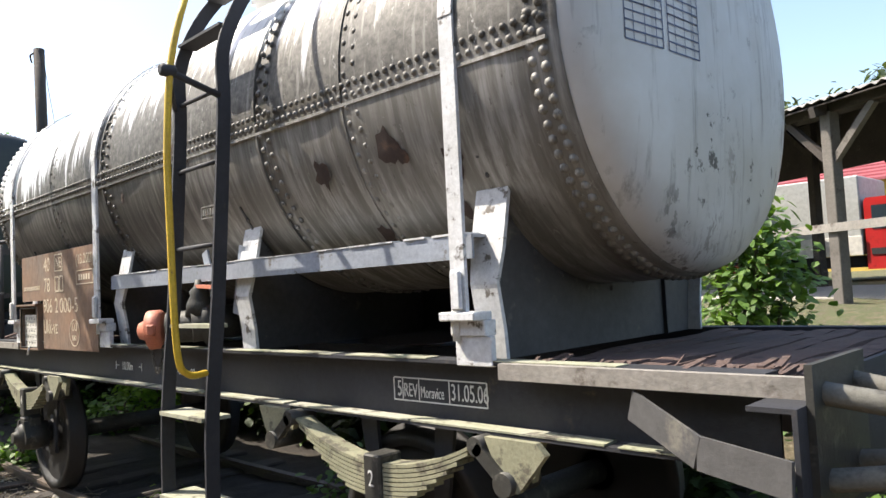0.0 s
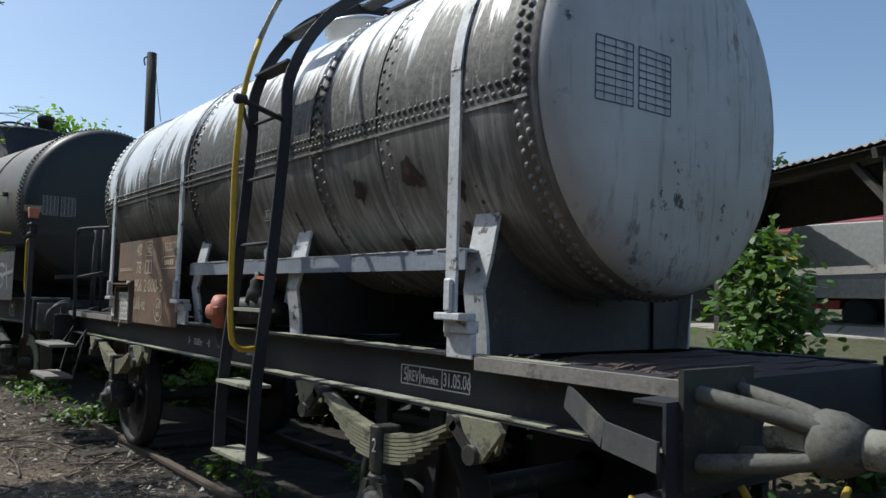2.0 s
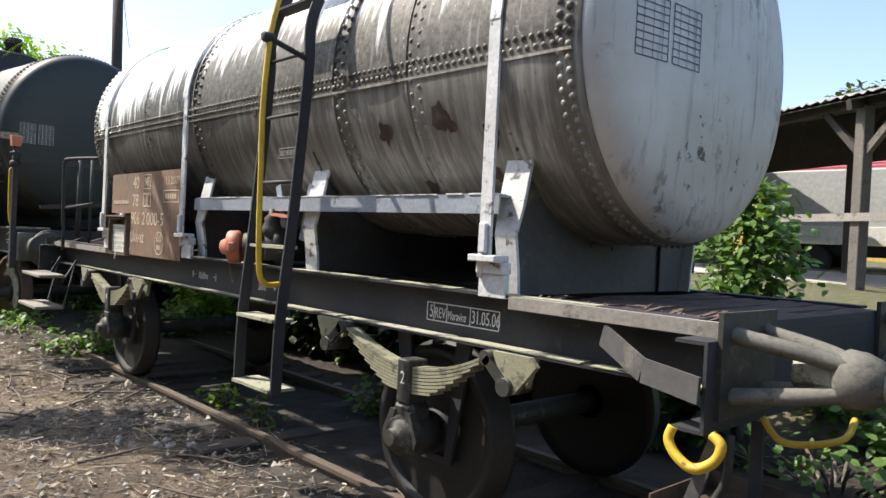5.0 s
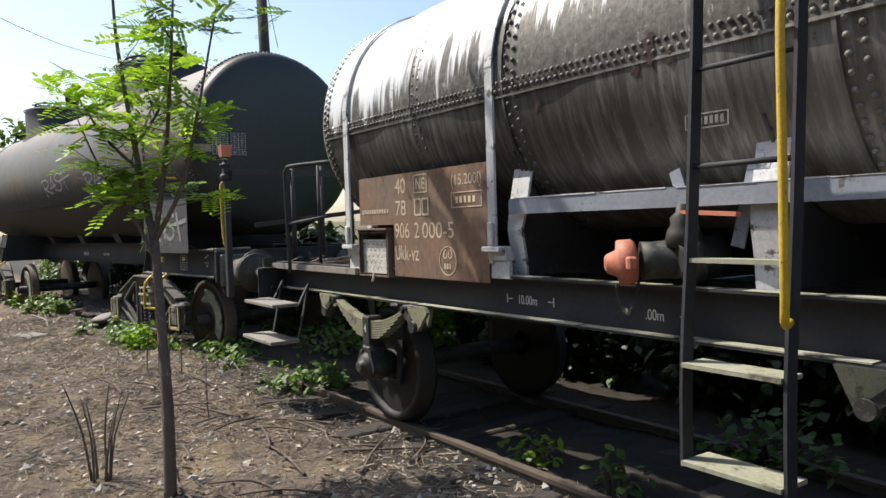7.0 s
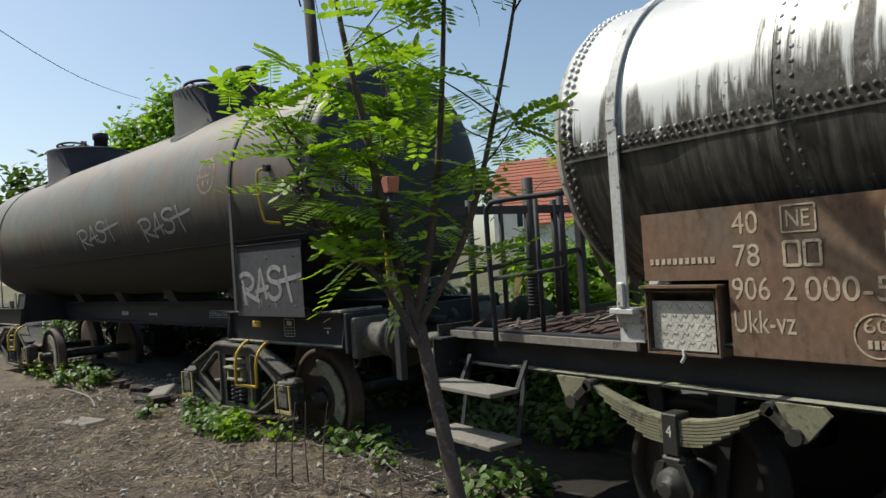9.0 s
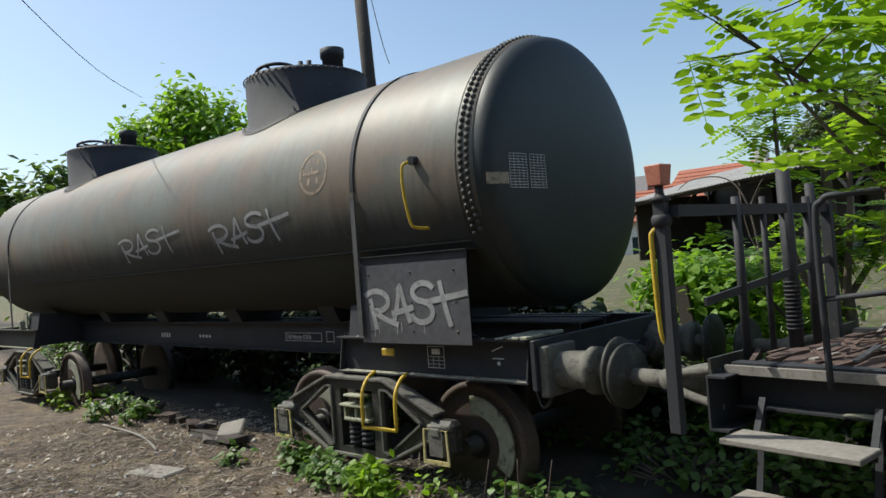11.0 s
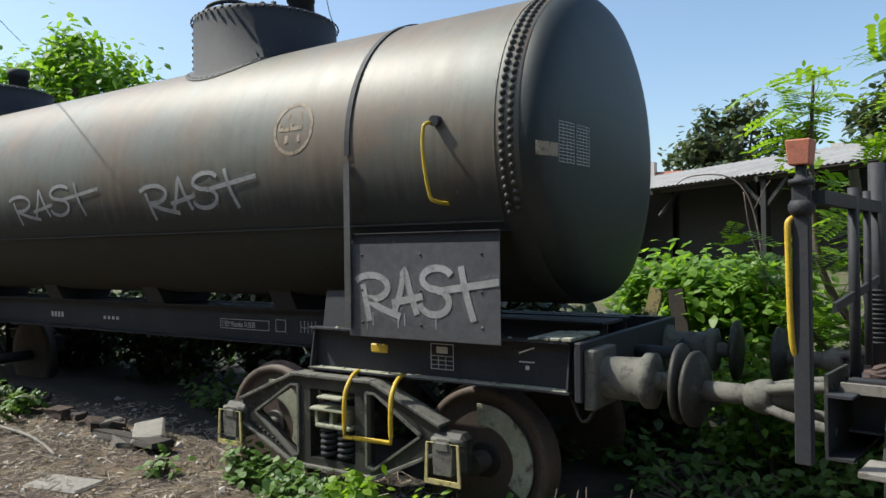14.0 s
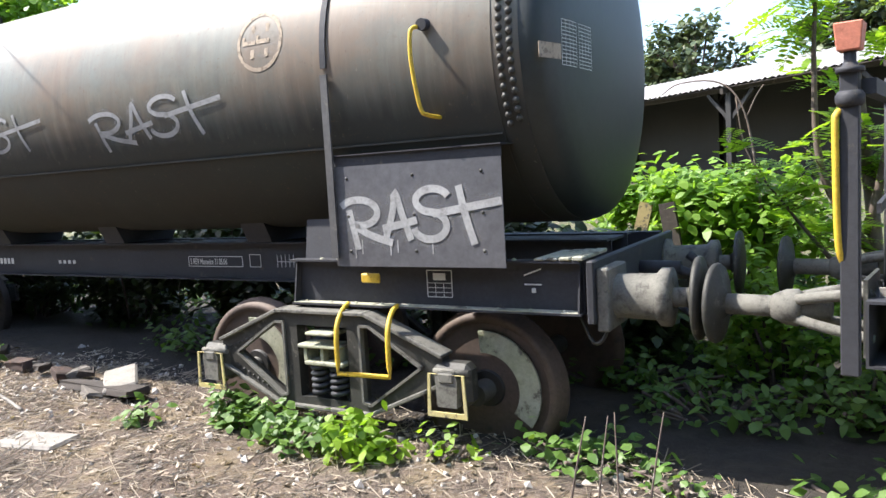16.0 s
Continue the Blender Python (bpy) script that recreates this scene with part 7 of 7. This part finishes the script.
for i in range(26000):
    x = rng.uniform(-15.5, -5.6) if i < 19000 else rng.uniform(-5.6, 3.5)
    y = rng.uniform(-0.9, 3.4) if i < 19000 else rng.uniform(0.8, 3.6)
    if noise.noise((x * 1.3, y * 1.3, 9)) < rng.uniform(-0.5, 0.35):
        continue
    a = rng.uniform(0, math.pi)
    n, w = rng.uniform(0.03, 0.1) + 0.2 * rng.random() ** 5, rng.uniform(0.0014, 0.0042)
    d = Vector((math.cos(a), math.sin(a), rng.uniform(-0.3, 0.4))) * n / 2
    s = Vector((-math.sin(a), math.cos(a), 0)) * w
    c = Vector((x, y, ground_z(x, y) + 0.003 + abs(d.z)))
    k = len(V)
    V += [c - d - s, c - d + s, c + d + s, c + d - s, c - d + Vector((0, 0, w * 1.6)), c + d + Vector((0, 0, w * 1.6))]
    F += [(k, k + 4, k + 5, k + 3), (k + 4, k + 1, k + 2, k + 5)]
for i in range(3200):
    x, y = rng.uniform(-13.5, -6.0), rng.uniform(-0.4, 2.6)
    if noise.noise((x * 1.1, y * 1.1, 4)) < 0.05:
        continue
    z = ground_z(x, y)
    n, w = rng.uniform(0.03, 0.13), 0.0013
    d = Vector((rng.uniform(-0.5, 0.5) * n, rng.uniform(-0.5, 0.5) * n, n))
    k = len(V)
    V += [Vector((x - w, y, z - 0.01)), Vector((x + w, y, z - 0.01)), Vector((x, y, z)) + d * 0.6 + Vector((w, 0, 0)), Vector((x, y, z)) + d, Vector((x, y, z)) + d * 0.6 - Vector((w, 0, 0))]
    F.append((k, k + 1, k + 2, k + 3, k + 4))
tagged(new("straw_litter", raw_mesh("straw_litter", V, F, STRAW)), "pale dry straw and broken stalks on soil", "straw", "", "stuff")
rng = random.Random(77)
V, F = [], []
for i in range(14000):
    x = rng.uniform(-17, 4.5)
    y = rng.uniform(-1.5, 3.3) - 0.05 * max(0, -8 - x)
    z = ground_z(x, y) + 0.004
    a = rng.uniform(0, math.pi)
    if rng.random() < 0.45:
        n, w = rng.uniform(0.03, 0.16), rng.uniform(0.0012, 0.003)
        d = Vector((math.cos(a), math.sin(a), rng.uniform(-0.12, 0.2))) * n / 2
        s = Vector((-math.sin(a), math.cos(a), 0)) * w
        c = Vector((x, y, z + w + abs(d.z)))
        k = len(V)
        V += [c - d - s, c - d + s, c + d + s, c + d - s, c - d + Vector((0, 0, w * 1.6)), c + d + Vector((0, 0, w * 1.6))]
        F += [(k, k + 4, k + 5, k + 3), (k + 4, k + 1, k + 2, k + 5)]
    else:
        n = rng.uniform(0.012, 0.042)
        k = len(V)
        m = pose(x, y, z + 0.008, rng.uniform(-35, 35), rng.uniform(-35, 35), math.degrees(a))
        V += [m @ Vector(p) for p in ((-n, 0, 0), (-n * 0.2, n * 0.45, 0.004), (n, 0, 0), (-n * 0.2, -n * 0.45, 0.004))]
        F.append((k, k + 1, k + 2, k + 3))
tagged(new("ground_litter", raw_mesh("ground_litter", V, F, LITTER)), "dry twigs, straw and dead leaves on soil", "litter", "", "stuff")
V, F = [], []
for i in range(2600):
    x, y = rng.uniform(-16, 4), rng.uniform(-1, 3.4)
    r = rng.uniform(0.007, 0.02) + 0.035 * rng.random() ** 6
    m = pose(x, y, ground_z(x, y) + r * 0.2, rng.uniform(0, 90), rng.uniform(0, 90), 0)
    k = len(V)
    V += [m @ (Vector(p) * r * rng.uniform(0.7, 1.2)) for p in ((1, 0, 0), (-1, 0, 0), (0, 1, 0), (0, -1, 0), (0, 0, 0.7), (0, 0, -0.7))]
    F += [tuple(k + q for q in f) for f in ((0, 2, 4), (2, 1, 4), (1, 3, 4), (3, 0, 4), (2, 0, 5), (1, 2, 5), (3, 1, 5), (0, 3, 5))]
tagged(new("gravel", raw_mesh("gravel", V, F, ROAD)), "scattered small grey stones", "gravel", "", "stuff")
for i in range(44):
    x, y = (rng.uniform(-7.5, -3.2), rng.uniform(1.3, 3.0)) if i < 32 else (rng.uniform(-2.5, 2.5), rng.uniform(1.6, 3.0))
    a, n = rng.uniform(0, 6.3), rng.uniform(0.3, 1.1)
    p = Vector((x, y, ground_z(x, y) + 0.015))
    q = Vector((x + n * math.cos(a), y + n * math.sin(a), 0))
    q.z = ground_z(q.x, q.y) + rng.uniform(0.015, 0.08)
    mid = (p + q) / 2 + Vector((rng.uniform(-0.08, 0.08), rng.uniform(-0.08, 0.08), 0.02))
    single("fallen_branch", tube(B(), bend([p, mid, q], 4), [0.014 - 0.0011 * k for k in range(9)], 5), BARK, "thin dry fallen branch on the soil", "branch", "fallen branches")
for i in range(26):
    x = rng.uniform(-18.5, -13.1)
    y = 2.3 + rng.uniform(-0.22, 0.22)
    n, w = (rng.uniform(0.8, 1.8), rng.uniform(0.08, 0.12)) if i < 4 else (rng.uniform(0.15, 0.55), rng.uniform(0.05, 0.14))
    bm = B()
    box(bm, -n / 2, n / 2, -w, w, -0.03, rng.uniform(0.03, 0.08), pose(x, y, ground_z(x, y) + rng.uniform(0.0, 0.1), rng.uniform(-25, 25), rng.uniform(-8, 8), rng.uniform(-30, 30) if i < 12 else rng.uniform(0, 180)), 0.012)
    for v in bm.verts:
        v.co += Vector((rng.uniform(-0.02, 0.02), rng.uniform(-0.02, 0.02), rng.uniform(-0.015, 0.015)))
    single("broken_plank", bm, (DARKWOOD, MIDWOOD, OILY_SHADE, DARKRUST)[i % 4], "broken rotten timber lying in a rubbish heap", "plank", "heap of broken planks")
for k in range(2):
    single("loose_board", box(B(), -0.3, 0.3, -0.16, 0.16, -0.03, 0.03, pose(*((-13.4, 2.45, ground_z(-13.4, 2.45) + 0.12) if k else (-12.5, 1.25, ground_z(-12.5, 1.25))), 8 * k, 6 * k, 20 - 50 * k), 0.02), GREYWOOD, "flat weathered grey board piece lying on soil", "board", "loose board pieces")
bm = B()
tube(bm, bend([(-16.0, 1.6, ground_z(-16, 1.6) + 0.02), (-14.6, 1.7, ground_z(-14.6, 1.7) + 0.04), (-13.6, 1.6, ground_z(-13.6, 1.6) + 0.02)], 5), 0.018, 5)
single("fallen_pole", bm, GREYWOOD, "long bleached dry stick lying on soil", "stick")
# dry shrub of bare shoots, arching bramble and leaning boards beside the platform
rng = random.Random(55)
sb = thing("dry_shrub", "bare brown shrub of thin dead shoots in soil", "shrub", (-5.15, 0.95, ground_z(-5.15, 0.95)))
for k in range(8):
    a, h = rng.uniform(0, 6.28), rng.uniform(0.3, 0.75)
    r = rng.uniform(0.08, 0.3)
    part("shoot", tube(B(), bend([(0.06 * math.cos(a), 0.06 * math.sin(a), -0.02), (r * 0.5 * math.cos(a), r * 0.5 * math.sin(a), h * 0.5), (r * math.cos(a) + rng.uniform(-0.05, 0.05), r * math.sin(a), h)], 3), [0.012 - 0.0014 * q for q in range(7)], 5), BARK, sb)
br = thing("bramble_shoot", "leafless brown shoot arching above the creeper", "shoot", (-8.4, 6.4, 0.3))
part("stem", tube(B(), bend([(0.1, 0, 0), (0.0, 0.0, 1.3), (-0.12, 0, 2.05), (-0.35, 0, 2.36), (-0.75, 0, 2.4), (-0.95, 0, 2.3)], 5), [0.016 - 0.0005 * q for q in range(26)], 6), BARK, br)
part("twig", tube(B(), bend([(-0.1, 0, 2.0), (-0.02, 0.05, 2.2), (0.05, 0.05, 2.3)], 3), 0.006, 5), BARK, br)
part("twig", tube(B(), bend([(-0.2, 0, 2.2), (-0.12, 0, 1.7), (0.05, 0.02, 1.4)], 3), 0.007, 5), BARK, br)
single("leaning_board", beam(B(), (-9.75, 6.1, 0.2), (-9.42, 6.1, 1.5), 0.14, 0.03, (0, 1, 0)), YELLOW_DIM, "dirty yellow board leaning in the creeper", "board")
single("leaning_board", beam(B(), (-9.0, 6.05, 0.2), (-9.19, 6.05, 1.5), 0.16, 0.05, (0, 1, 0)), DARKWOOD, "dark timber leaning in the creeper", "board")
for x, y, lean in ((-6.3, 2.1, -0.06), (-8.13, 2.1, 0.03), (-8.02, 2.2, -0.02), (-7.94, 2.3, 0.04), (-8.25, 2.0, 0.05)):
    z = ground_z(x, y)
    single("dead_stalk", tube(B(), bend([(x, y, z - 0.03), (x + lean, y, z + 0.3), (x + lean * 2.4, y + 0.04, z + 0.7)], 4), [0.009 - 0.0007 * k for k in range(9)], 5), BARK, "dry brown weed stalk standing in the soil", "stalk", "dead weed stalks")
